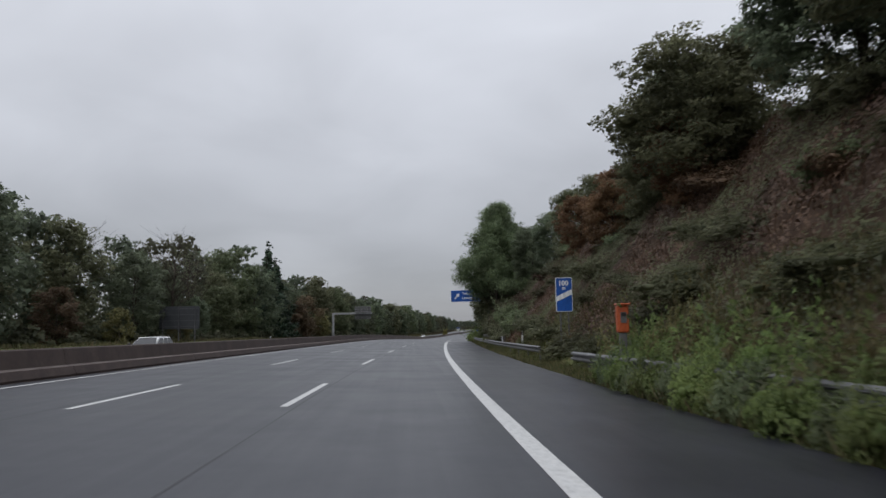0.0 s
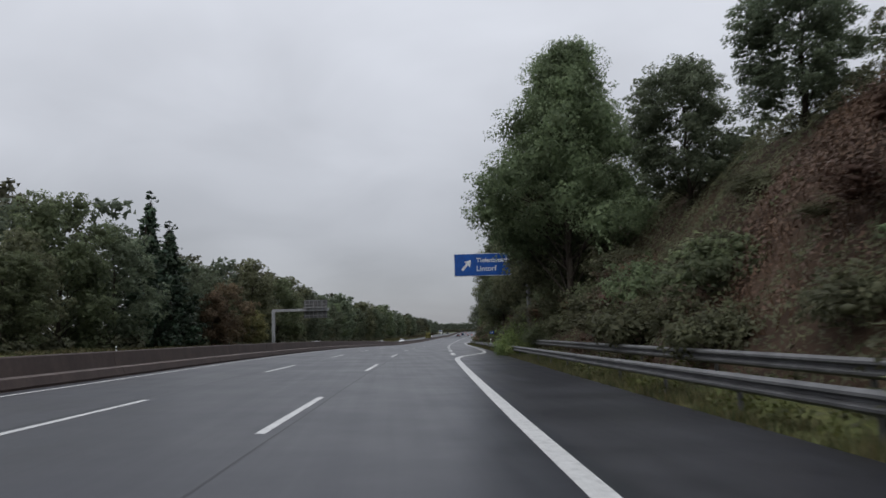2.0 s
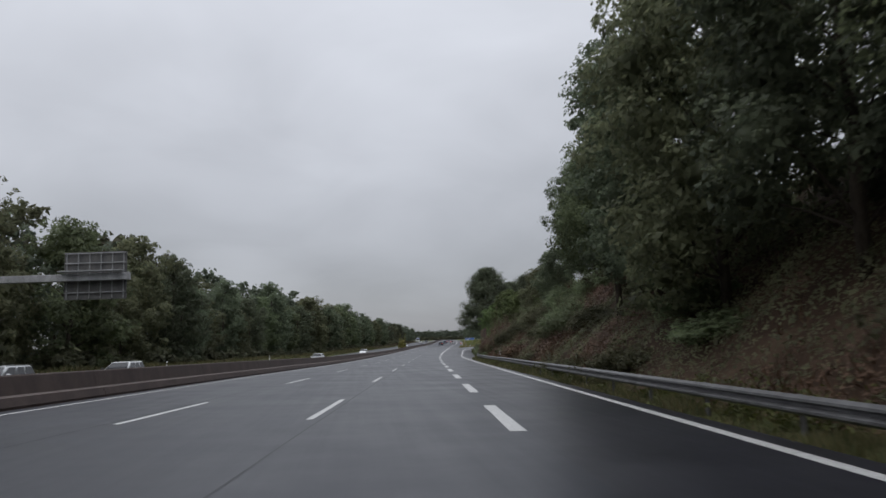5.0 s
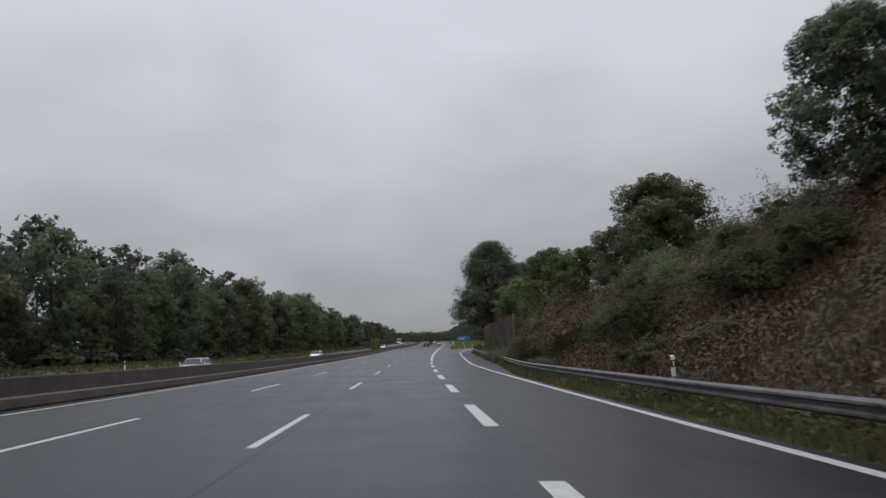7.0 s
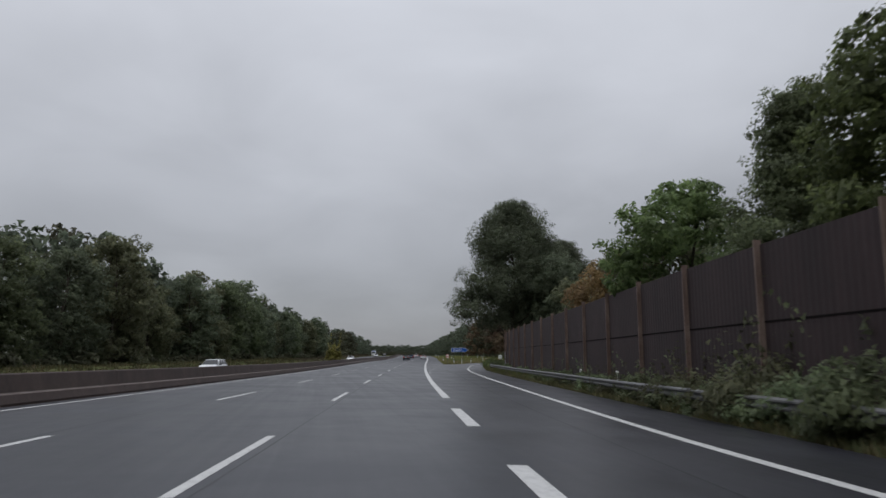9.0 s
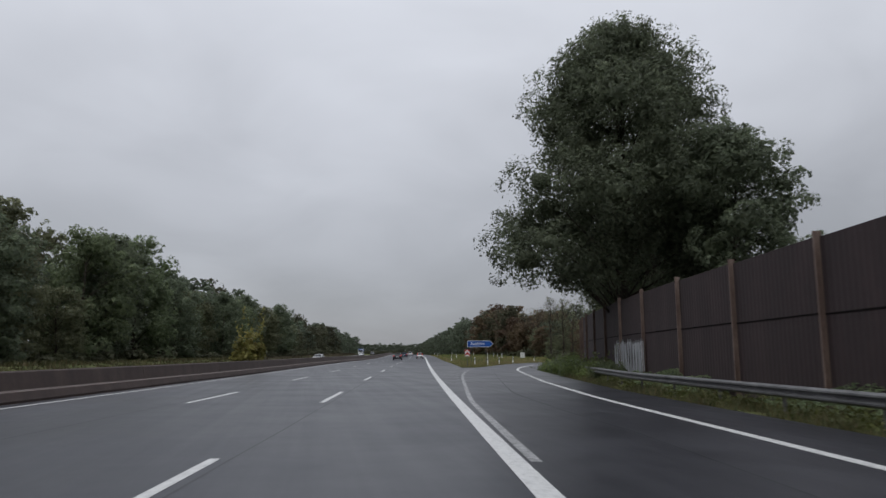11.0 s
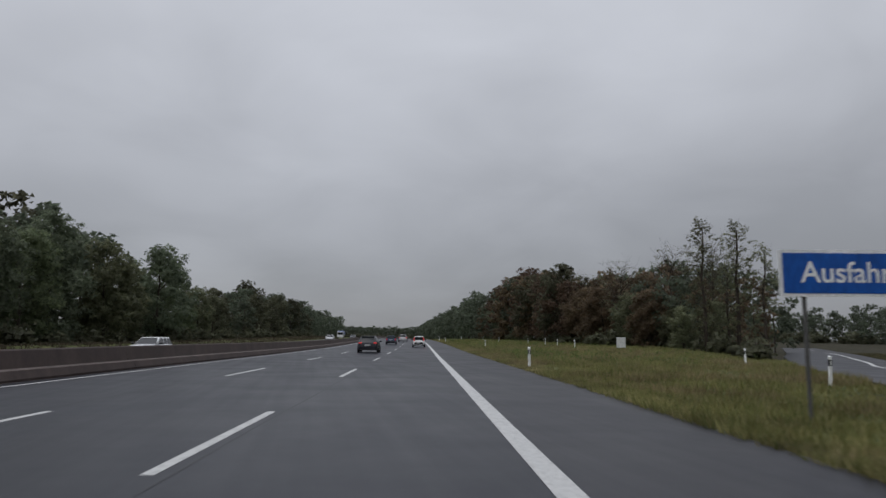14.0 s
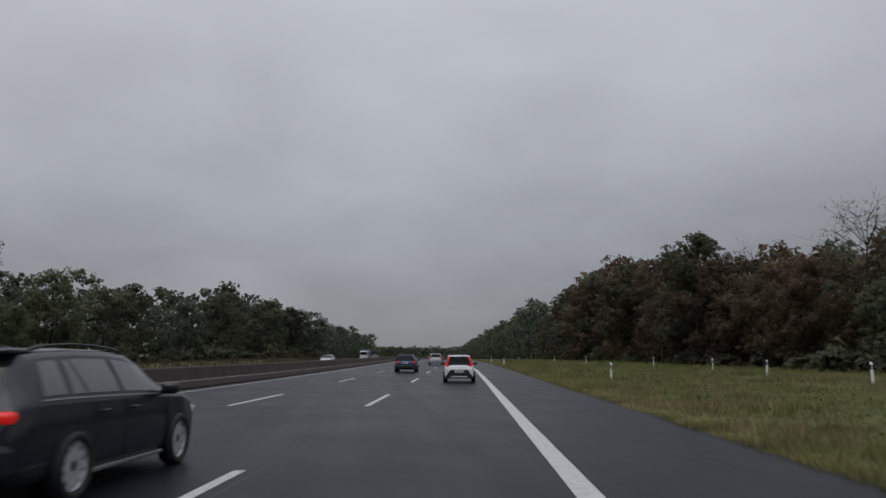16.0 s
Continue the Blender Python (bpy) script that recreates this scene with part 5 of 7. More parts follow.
# the bank's trees: kind, s, d, scale, tall
for k, s, d, sc, ta in [
        ("near_a", 44, 16.5, 0.62, 1.0), ("near_r", 33, 12.6, 0.6, 0.8), ("near_c", 40, 13.2, 0.55, 0.9), ("near_r", 47, 12.4, 0.6, 0.8), ("near_a", 37, 17.5, 0.6, 0.95), ("near_c", 32, 13.0, 0.95, 0.6), ("near_a", 23, 15.0, 0.9, 0.6), ("near_c", 50, 19.5, 1.0, 1.0), ("near_c", 15, 13.5, 1.0, 0.75),
        ("near_r", 62, 13.2, 0.78, 0.95), ("near_r", 54, 15.0, 0.68, 0.95), ("near_c", 69, 16.5, 0.8, 0.95), ("near_c", 76, 15.0, 0.78, 0.95), ("near_a", 83, 14.0, 0.7, 0.82), ("near_a", 72, 20.0, 0.8, 1.0),
        ("near_o", 100.5, 8.4, 1.06, 1.0), ("near_a", 91, 12.5, 0.76, 0.88), ("near_c", 106, 9.2, 1.0, 1.1), ("near_b", 114, 10.2, 0.98, 1.0), ("near_a", 120, 12.6, 1.0, 1.0), ("near_c", 127, 10.2, 0.95, 1.15),
        ("near_c", 132, 9.8, 1.0, 1.15), ("near_b", 138, 10.0, 0.98, 1.0), ("near_a", 145, 9.8, 0.98, 1.0), ("near_b", 152, 9.8, 0.96, 1.0), ("near_a", 159, 10.2, 0.96, 1.0),
        ("near_c", 166, 9.8, 1.02, 1.12), ("near_a", 174, 10.2, 0.95, 1.0), ("near_b", 182, 10.5, 0.85, 1.0), ("near_a", 190, 13.5, 0.8, 1.0),
        ("near_a", 199, 16.2, 0.9, 1.0), ("near_a", 207, 15.0, 0.86, 1.0), ("near_a", 215, 17.6, 0.9, 1.0), ("near_a", 222, 14.2, 0.52, 0.9), ("near_c", 212, 19.5, 1.0, 1.0), ("near_c", 252, 18.2, 0.85, 0.85),
        ("near_f", 250, 17.5, 0.7, 0.9), ("near_c", 257, 16.5, 0.6, 0.9), ("near_f", 263, 14.8, 0.8, 1.0), ("near_f", 270, 13.8, 0.95, 1.0), ("near_f", 277, 14.5, 1.05, 1.1), ("near_b", 285, 15.0, 0.78, 0.95), ("near_f", 292, 13.3, 1.12, 0.95),
        ("near_c", 299, 15.0, 0.75, 0.95), ("near_r", 309, 15.5, 0.95, 1.0), ("near_r", 319, 16.5, 0.9, 1.0), ("near_c", 329, 17.0, 0.75, 1.0), ("big", 365, 14.6, 1.0, 1.0), ("big", 381, 21.5, 0.85, 1.0), ("near_a", 360, 20.0, 1.1, 1.0), ("near_c", 389, 21.0, 0.85, 1.0),
        ("big", 418, 33.5, 0.78, 1.05), ("big", 407, 29.0, 0.95, 1.05), ("near_c", 396, 24.5, 0.75, 1.0)]:
    k = {"near_a": "far_a", "near_c": "far_c"}.get(k, k) if d > 14.9 and (s < 60 or 100 < s < 185) and s not in (44, 23, 32) else k
    plant(k, s, d, sc * (0.78 if 48 < s < 95 else 0.94 if s < 130 and s > 95 else 0.96 if s < 200 and s > 95 else 1.0), 2.5, ta)
grove("hill_woods", "dark woods on top of the bank", L_DARK, ["wood_a", "wood_b", "wood_c"], [(4 + k * 7.5 + rnd.uniform(-2, 2), 25 + rnd.uniform(-2, 6), rnd.uniform(0.42, 0.6), 1.0) for k in range(27)])
grove("hill_woods", "olive woods behind the noise barrier", L_OLIVE, ["wood_a", "wood_b"], [(210 + k * 10 + rnd.uniform(-2, 2), 31 + max(0, k - 9) * 2.2 + rnd.uniform(-2, 4), rnd.uniform(0.45, 0.65), 1.0) for k in range(20)])

# bushes on and by the bank
for k, s, d, sc, ta in [("scrub_g", 103.4, 7.1, 0.6, 0.9), ("scrub_g", 106.2, 6.7, 0.58, 0.95), ("bush_h", 107.2, 5.55, 0.95, 1.2), ("bush_o", 111.4, 6.5, 0.7, 0.95), ("bush_o", 113, 8.8, 1.2, 1.1), ("bush_o", 121, 9.0, 1.3, 1.2), ("bush_o", 127, 8.7, 1.2, 1.1),
                        ("bush", 277, 9.2, 0.75, 0.9), ("bush", 283, 9.3, 0.7, 0.9), ("bush", 287, 9.3, 0.62, 1.0), ("bush_o", 272, 9.3, 0.7, 1.0), ("bush", 294, 9.8, 0.6, 0.8), ("bush", 309, 10.0, 0.5, 0.8), ("bush", 266, 9.0, 0.7, 1.0)]:
    plant(k, s, d, sc, 4, ta)
for k in range(17):
    s = 6.2 + k * 0.9
    plant("bush_h" if k % 3 else "bush", s, 5.4 + rnd.uniform(-0.15, 0.2), rnd.uniform(0.42, 0.54), 5, rnd.uniform(1.35, 1.75))
for k in range(56):
    s = 358 + k * 1.2
    plant("bush_h" if k % 4 else "bush", s, float(ASPHALT(s)) + (1.3 if s < 386 else 2.9) + rnd.uniform(-0.3, 0.6), rnd.uniform(0.72, 0.88), 4, rnd.uniform(0.85, 1.15) * (1.0 if s < 380 or s > 398 else 0.75))
for k in range(120):
    s = 6 + k * 2.15 + rnd.uniform(-1.5, 1.5)
    d = float(RAIL(max(s, 52))) + 1.5 + rnd.random() ** 1.2 * 11
    plant(rnd.choice(["bush_o", "bush_r", "bush_o", "bush_o", "bush"] if s < 185 else ["bush_r", "bush_o", "bush_r", "bush_o", "bush"]), s, d, rnd.uniform(0.8, 1.5), 12, rnd.uniform(0.45, 0.8), 0.25)
# taller scrub where the bank falls away
for k in range(26):
    s = 192 + k * 2.8 + rnd.uniform(-1, 1)
    d = float(RAIL(s)) + 3.4 + rnd.random() * 5.5
    plant(rnd.choice(["scrub", "scrub_g", "scrub"]), s, d, rnd.uniform(0.65, 1.05), 8, rnd.uniform(0.7, 1.05), 0.3)
for s, d, sc, ta in ((250, 10.6, 1.5, 1.3), (254, 9.9, 1.4, 1.2), (257.5, 10.4, 1.7, 1.35), (261, 9.8, 1.5, 1.3), (264.5, 10.3, 1.6, 1.4), (259, 12.3, 2.0, 1.4), (265, 12.6, 2.1, 1.4), (268, 9.7, 1.0, 1.1)):
    plant("scrub_r" if s < 262 else "scrub_g", s, d, sc * 0.55, 5, ta, 0.2)
for k in range(13):
    s = 238 + k * 1.9
    plant("scrub_r" if k % 4 else "scrub", s, 9.8 + rnd.uniform(-0.6, 2.0), rnd.uniform(0.75, 1.0), 8, rnd.uniform(0.9, 1.2), 0.2)
# mounds of creeper and bramble on the long bank
for k in range(46):
    s = 14 + k * 3.9 + rnd.uniform(-1.5, 1.5)
    plant(rnd.choice(["scrub", "scrub", "scrub_r", "scrub"] if s < 100 else ["scrub", "scrub_g", "scrub_r"]), s, float(RAIL(max(s, 52))) + 3.2 + rnd.random() * 6.5, rnd.uniform(0.5, 0.95), 12, rnd.uniform(0.4, 0.7), 0.35)
# rank growth in front of the wall's first bays
for s, d, sc, ta in ((266.5, 8.9, 1.0, 1.2), (269, 9.1, 1.1, 1.25), (271.5, 9.1, 1.15, 1.2), (274, 9.2, 1.0, 1.15), (276.6, 9.1, 1.15, 1.25), (279, 9.3, 0.9, 1.0), (282.4, 9.2, 1.0, 1.0), (286, 9.3, 0.9, 0.95)):
    plant("bush" if int(s) % 3 else "bush_o", s, d, sc, 6, ta, 0.15)
for k in range(16):
    s = 62 + k * 4.3 + rnd.uniform(-1, 1)
    plant(rnd.choice(["bush_o", "bush"]), s, float(RAIL(s)) + 2.0 + rnd.random() * 3.0, rnd.uniform(1.0, 1.5), 6, rnd.uniform(0.8, 1.2), 0.2)
for k in range(24):
    s = 265 + k * 2.1
    plant("bush" if k % 3 else "bush_o", s, float(RAIL(s)) + 0.75 + rnd.uniform(-0.1, 0.4), rnd.uniform(0.6, 0.85) * (1.15 if 274 < s < 293 else 1.0), 5, rnd.uniform(0.75, 1.05))
for k in range(14):
    s = 236 + k * 3.6
    plant("bush" if k % 2 else "bush_o", s, 12.5 + rnd.uniform(-1.0, 2.0), rnd.uniform(1.0, 1.6), 6, rnd.uniform(0.9, 1.2))
plant("bush_y", 373.6, -12.75, 1.0, 2, 1.02)

# forest on the far side of the opposite carriageway
WOODS = ["wood_a", "wood_b", "wood_c"]
TALL = line([(40, 1.05), (82, 0.97), (95, 0.92), (101, 0.7), (119, 0.7), (124, 1.0), (130, 1.1), (148, 1.2), (166, 1.22), (174, 1.01), (190, 0.97), (200, 1.18), (224, 1.08), (244, 1.16), (266, 1.1), (298, 1.12), (312, 1.05), (362, 1.13), (378, 1.0), (404, 0.98), (416, 1.03), (424, 0.8), (434, 0.88), (442, 1.04), (460, 0.93), (478, 0.86), (494, 1.03), (508, 1.03), (518, 0.68), (532, 0.62), (560, 0.64), (600, 0.8), (628, 0.92), (655, 0.78), (720, 0.64)])
back, back_o = [], []
for k in range(82):
    s = 42 + k * 7.6 + rnd.uniform(-2, 2)
    g = float(TALL(s))
    kind = rnd.choice(["far_a", "far_a", "far_b", "far_c", "far_c", "far_c", "far_r" if s < 220 else "far_a"]) if not 146 < s < 170 else "far_fir"
    if s > 535:
        kind = rnd.choice(["dist_a", "dist_c"])
    plant(kind, s, -37.8 + rnd.uniform(-2.6, 1.8), rnd.uniform(0.62, 1.12) * g * (0.72 if kind == "far_r" else 1.0), 2, rnd.uniform(0.88, 1.12))
    back.append((s + 3.5 + rnd.uniform(-2, 2), -44 + rnd.uniform(-2, 2), rnd.uniform(0.72, 1.04) * g, 1.0))
    if k % 2 or s > 480:
        back_o.append((s + rnd.uniform(-2, 2), -52 + rnd.uniform(-2, 4), rnd.uniform(0.85, 1.15) * g, 1.0))
    under.append((s + rnd.uniform(-3, 3), -34.6 + rnd.uniform(-0.6, 0.6), rnd.uniform(0.5, 0.95), rnd.uniform(0.6, 1.0)))
for s, d, sc in ((103, -37.5, 0.98), (112, -38.5, 0.92), (118, -40, 0.9), (60, -43, 0.95), (86, -42, 0.9)):
    plant("far_bare", s, d, sc)
for key, s, d, sc in (("far_y", 188, -33.8, 0.85), ("far_y", 183.5, -34.2, 0.7), ("far_r", 177, -34.8, 0.85), ("far_r", 171.5, -35.4, 0.7), ("far_y", 96, -33.6, 0.5), ("far_y", 79, -33.8, 0.5)):
    plant(key, s, d, sc, 2)
back += [(670 + k * 9 + rnd.uniform(-3, 3), -38 + rnd.uniform(-2.5, 1), rnd.uniform(0.6, 0.8), 1.0) for k in range(18)]
back_o += [(670 + k * 20 + rnd.uniform(-3, 3), -46 + rnd.uniform(-2.5, 1), rnd.uniform(0.7, 0.85), 1.0) for k in range(8)]
back += [(850 + k * 16 + rnd.uniform(-5, 5), -75 - k * 2.5 + rnd.uniform(-6, 6), rnd.uniform(0.7, 1.0), 1.0) for k in range(46)]
under += [(42 + k * 9 + rnd.uniform(-3, 3), -57 + rnd.uniform(-3, 3), rnd.uniform(1.1, 1.5), 1.1) for k in range(72)]
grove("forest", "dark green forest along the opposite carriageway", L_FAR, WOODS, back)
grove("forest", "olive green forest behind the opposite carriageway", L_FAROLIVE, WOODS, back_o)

# forest beyond the island
back, back_r = [], []
for k in range(27):
    s = 482 + k * 7.0 + rnd.uniform(-2, 2)
    edge = 29.5 - min(1, k / 20) * 4
    plant(rnd.choice(["far_r", "far_r", "far_c", "far_r", "far_c"]) if s < 545 else rnd.choice(["dist_r", "dist_c", "dist_a", "dist_r"]), s, edge + 3 + rnd.uniform(-1.2, 1.5), rnd.uniform(0.7, 0.96) * (1.52 if 565 < s < 640 else 1.25 if s < 690 and s > 540 else 0.55 if s < 500 else 0.76 if s < 522 else 1.0), 2, rnd.uniform(0.9, 1.05))
    back_r.append((s + 3.5 + rnd.uniform(-2, 2), edge + 10 + rnd.uniform(-2, 2), rnd.uniform(0.78, 0.98) * (0.6 if s < 500 else 0.8 if s < 522 else 1.2 if 560 < s < 645 else 1.0), 1.0))
    if s > 500:
        back.append((s + rnd.uniform(-2, 2), edge + 18 + rnd.uniform(-2, 4), rnd.uniform(0.85, 1.02) * (0.65 if s < 500 else 0.8 if s < 522 else 1.0), 1.0))
    if k > 3:
        under.append((s + rnd.uniform(-3, 3), edge + 0.8 + rnd.uniform(-0.6, 1), rnd.uniform(0.6, 0.95), rnd.uniform(0.6, 1.0)))
for s, d, sc, ta in ((474.7, 28.6, 1.0, 1.0), (472.3, 30.8, 0.97, 1.0), (477, 32, 0.7, 1.0), (470, 32.4, 0.8, 1.0)):
    plant("poplar", s, d, sc, 2, ta)
for s, d in ((550, 29), (543, 33), (562, 28), (520, 33), (505, 36), (498, 39)):
    plant("far_bare", s, d, rnd.uniform(0.85, 0.95))
for s, d, sc in ((468, 30.5, 0.7), (472, 29.4, 0.75), (476.5, 29.6, 0.7), (465, 29.0, 0.6)):
    under.append((s, d, sc, 0.9))
back += [(670 + k * 9 + rnd.uniform(-3, 3), 26 + rnd.uniform(-1, 3), rnd.uniform(0.92, 1.14), 1.0) for k in range(84)]
back += [(670 + k * 20 + rnd.uniform(-3, 3), 35 + rnd.uniform(-1, 3), rnd.uniform(0.9, 1.1), 1.0) for k in range(40)]
# woods that close the view beyond the ramp and at the end of the road
for k in range(36):
    d = 33 + k * 1.9
    s = float(np.interp(d, [31.7, 60, 103], [478, 543, 609])) + 13 + rnd.uniform(0, 12)
    sc = rnd.uniform(0.48, 0.66) * (1.0 if d < 60 else 0.85)
    (back_r if k % 3 == 0 else back).append((s, d, sc, 1.0))
    back.append((s + 14 + rnd.uniform(-3, 3), d + rnd.uniform(-1, 1), sc * 0.95, 1.0))
    under.append((s - 5, d, rnd.uniform(0.55, 0.8), 0.8))
back += [(425 + k * 2.5 + rnd.uniform(-2, 2), 106 + rnd.uniform(-4, 10), rnd.uniform(0.42, 0.58), 1.0) for k in range(112)]
under += [(425 + k * 3.5 + rnd.uniform(-2, 2), 101 + rnd.uniform(-2, 3), rnd.uniform(0.8, 1.2), 0.9) for k in range(80)]
back += [(1440 + j * 40 + rnd.uniform(-15, 15), -150 + k * 3.6, rnd.uniform(0.9, 1.1), 1.0) for j in range(2) for k in range(72)]
under += [(1420 + rnd.uniform(-5, 5), -150 + k * 3.4, rnd.uniform(1.6, 2.2), 1.0) for k in range(76)]
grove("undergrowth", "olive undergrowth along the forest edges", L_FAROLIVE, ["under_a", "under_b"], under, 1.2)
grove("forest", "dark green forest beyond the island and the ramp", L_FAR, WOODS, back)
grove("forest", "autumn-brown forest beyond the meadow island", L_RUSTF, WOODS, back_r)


# ---------------------------------------------------------------- grass and cover, past counting
# bushes spilling over the rails, and the far end of the hedge by the ramp
rnd = random.Random(8)
for s, d, sc, ta in ((104.0, 5.75, 0.75, 1.05), (105.6, 5.5, 0.85, 1.1), (109.0, 5.7, 0.9, 1.25), (106.2, 6.3, 1.0, 1.4)):
    plant("bush_h", s, d, sc, 4, ta)
for k in range(17):
    plant("bush_v" if k % 3 == 1 else "bush_h", 6.6 + k * 0.9, 6.3 + rnd.uniform(-0.2, 0.4), rnd.uniform(0.55, 0.7), 5, rnd.uniform(1.5, 1.95))
for k in range(16):
    s = 425.2 + k * 1.2
    plant("bush_h" if k % 4 else "bush", s, float(ASPHALT(s)) + 2.9 + rnd.uniform(-0.3, 0.6), rnd.uniform(0.72, 0.88), 4, rnd.uniform(0.85, 1.15))


def tufts(name, label, n, sample, height, mat, seed, blades=4, spread=0.07, width=0.016):
    rng = np.random.default_rng(seed)
    s, d, h = sample(rng, n)
    n = len(s)
    base = places(s, d, ground_z(s, d) - 0.02)
    base = np.repeat(base, blades, 0)
    hh = np.repeat(h * height, blades) * rng.uniform(0.5, 1.2, n * blades)
    k = len(base)
    a, a2 = rng.uniform(0, 2 * np.pi, k), rng.uniform(0, 2 * np.pi, k)
    base[:, 0] += np.cos(a) * spread * rng.uniform(0, 1.6, k)
    base[:, 1] += np.sin(a) * spread * rng.uniform(0, 1.6, k)
    side = np.stack([np.cos(a2), np.sin(a2), 0 * a2], -1) * (width * (0.6 + hh[:, None] * 1.5))
    tip = base + np.stack([np.cos(a) * hh * 0.45, np.sin(a) * hh * 0.45, hh], -1)
    V = np.stack([base - side, base + side, tip], 1).reshape(-1, 3)
    tagged(part(name, fast_mesh(name, V, np.arange(len(V)).reshape(-1, 3), mat)), label, "grass", kind="stuff")


def lumps(s, d, f=0.5, k=0.0):
    return np.array([noise.noise((a * f, b * f, k)) for a, b in zip(s, d)])


def verge(rng, n):
    s = rng.uniform(2, 365, n)
    u = rng.uniform(0, 1, n)
    lo = ASPHALT(s) + 0.02
    hi = np.where(s > 52, RAIL(np.clip(s, 52, 362)) + 1.4, 7.4)
    d = lo + (hi - lo) * u
    h = 0.6 + 0.7 * lumps(s, d, 0.6) + 0.5 * np.clip((26 - s) / 10, 0, 1)
    keep = h > 0.25
    return s[keep], d[keep], h[keep]


tufts("verge_grass", "rough green and straw-coloured verge grass beside the shoulder", 42000, verge, 0.42, L_VERGE, 51, 4)


def foot_grass(rng, n):
    s = rng.uniform(4, 62, n)
    d = ASPHALT(s) + 0.4 + rng.uniform(0, 1, n) * 4.2
    return s, d, np.clip(0.75 + 0.6 * lumps(s, d, 0.5, 6.0), 0.25, 1.6)


tufts("verge_grass", "tall rank green grass at the foot of the bank", 12000, foot_grass, 0.4, L_VERGE, 57, 4, 0.09, 0.018)


def island_grass(rng, n):
    s = np.concatenate([rng.uniform(391.5, 560, n // 2), rng.uniform(391.5, 640, n - n // 2)])
    hi = np.minimum(ISLAND(s), 31.0)
    w = rng.uniform(0, 1, n) ** 1.5
    d = 4.98 + (hi - 4.98) * w
    h = 0.6 + 0.7 * lumps(s, d, 0.25) + 0.3 * lumps(s, d, 1.1, 5)
    keep = (h > 0.15) & (d < np.where(s < 540, ISLAND(s), 40))
    return s[keep], d[keep], h[keep]


tufts("meadow_grass", "uncut green meadow grass with yellowed stalks on the island", 62000, island_grass, 0.34, L_GRASS, 52, 4, 0.1, 0.02)


def left_grass(s0, s1):
    def sample(rng, n):
        s = rng.uniform(s0, s1, n)
        d = rng.uniform(-34.5, -28.2, n)
        return s, d, np.clip(0.7 + 0.6 * lumps(s, d, 0.3), 0.2, 2)
    return sample


tufts("verge_grass", "tall yellowish grass along the opposite carriageway", 15000, left_grass(40, 438), 0.5, L_VERGE, 53, 3, 0.2, 0.05)
tufts("verge_grass", "dull brown withered grass along the opposite carriageway", 9000, left_grass(438, 700), 0.4, L_DULL, 58, 3, 0.2, 0.05)


def ramp_verge(rng, n):
    s = rng.uniform(392, 500, n)
    d = ASPHALT(s) + rng.uniform(0.02, 4.0, n)
    return s, d, np.clip(0.7 + 0.6 * lumps(s, d, 0.5), 0.2, 2)


tufts("verge_grass", "green verge grass outside the exit ramp", 7000, ramp_verge, 0.35, L_VERGE, 54, 4)


def mound(s, d):
    """Height of the growth that lies over the bank."""
    return 0.55 + 0.7 * lumps(s, d, 0.34, 0.0) + 0.24 * lumps(s, d, 0.9, 11.0)


def cover(name, label, n, mat, seed, s0, s1, want, size, rise, wide=14.5, deep=0.16):
    """Creepers and withered growth lying over the bank."""
    rng = np.random.default_rng(seed)
    s = rng.uniform(s0, s1, n)
    toe = np.where(s < 52, 6.9, RAIL(np.clip(s, 52, 362)) + 0.7)
    u = rng.uniform(0, 1, n) ** 0.85 * wide
    d = toe + u
    w = lumps(s, d, 0.11, 3.0) + 0.22 * lumps(s, d, 0.7, 7.0)
    keep = want(w, s)
    s, d, u = s[keep], d[keep], u[keep]
    fade = rise * np.clip(u / 1.5, 0.15, 1)
    m = mound(s, d)
    gs, gd = (mound(s + 0.15, d) - m) / 0.15, (ground_z(s, d + 0.15) - ground_z(s, d)) / 0.15 + (mound(s, d + 0.15) - m) / 0.15
    C = places(s, d, ground_z(s, d) + np.clip(m, 0.05, 2) * fade - rng.uniform(0, 1, len(s)) ** 2 * deep * 2 + deep)
    a = np.interp(s, SG, PSI)
    along = np.stack([-np.sin(a), np.cos(a), 0 * a], -1)
    right = np.stack([np.cos(a), np.sin(a), 0 * a], -1)
    S = np.stack([0 * a, 0 * a, 1 + 0 * a], -1) - right * gd[:, None] * 0.8 - along * gs[:, None] * rise
    S /= np.linalg.norm(S, axis=1)[:, None]
    V, F = tri_leaves(C, S + rng.normal(size=(len(s), 3)) * 0.45, size, rng)
    tagged(part(name, fast_mesh(name, V, F, mat, np.repeat(S + rng.normal(size=(len(s), 3)) * 0.12, 3, 0))), label, "undergrowth", kind="stuff")


GREENER = lambda w, s: w > np.where(s < 80, 0.0, np.where(s < 185, -0.2, 0.1))
BROWNER = lambda w, s: w < np.where(s < 80, 0.06, np.where(s < 185, -0.12, 0.2))
cover("creeper_cover", "thick olive creeper stems and shade leaves on the bank", 170000, L_BANK, 64, 5, 264, GREENER, 0.13, 1.0, deep=-0.04)
cover("bracken_cover", "matted dead bracken on the bank", 190000, L_BROWN, 65, 5, 264, BROWNER, 0.115, 1.0, deep=-0.04)
cover("creeper_cover", "olive green creepers covering the bank", 290000, L_BANK, 61, 5, 264, GREENER, 0.105, 1.0)
cover("bracken_cover", "withered brown bracken covering the bank", 290000, L_BROWN, 62, 5, 264, BROWNER, 0.085, 1.0)
cover("creeper_cover", "green creepers at the foot of the noise barrier", 34000, L_GREEN, 63, 262, 365, lambda w, s: w > -0.25, 0.12, 0.9, 1.6)


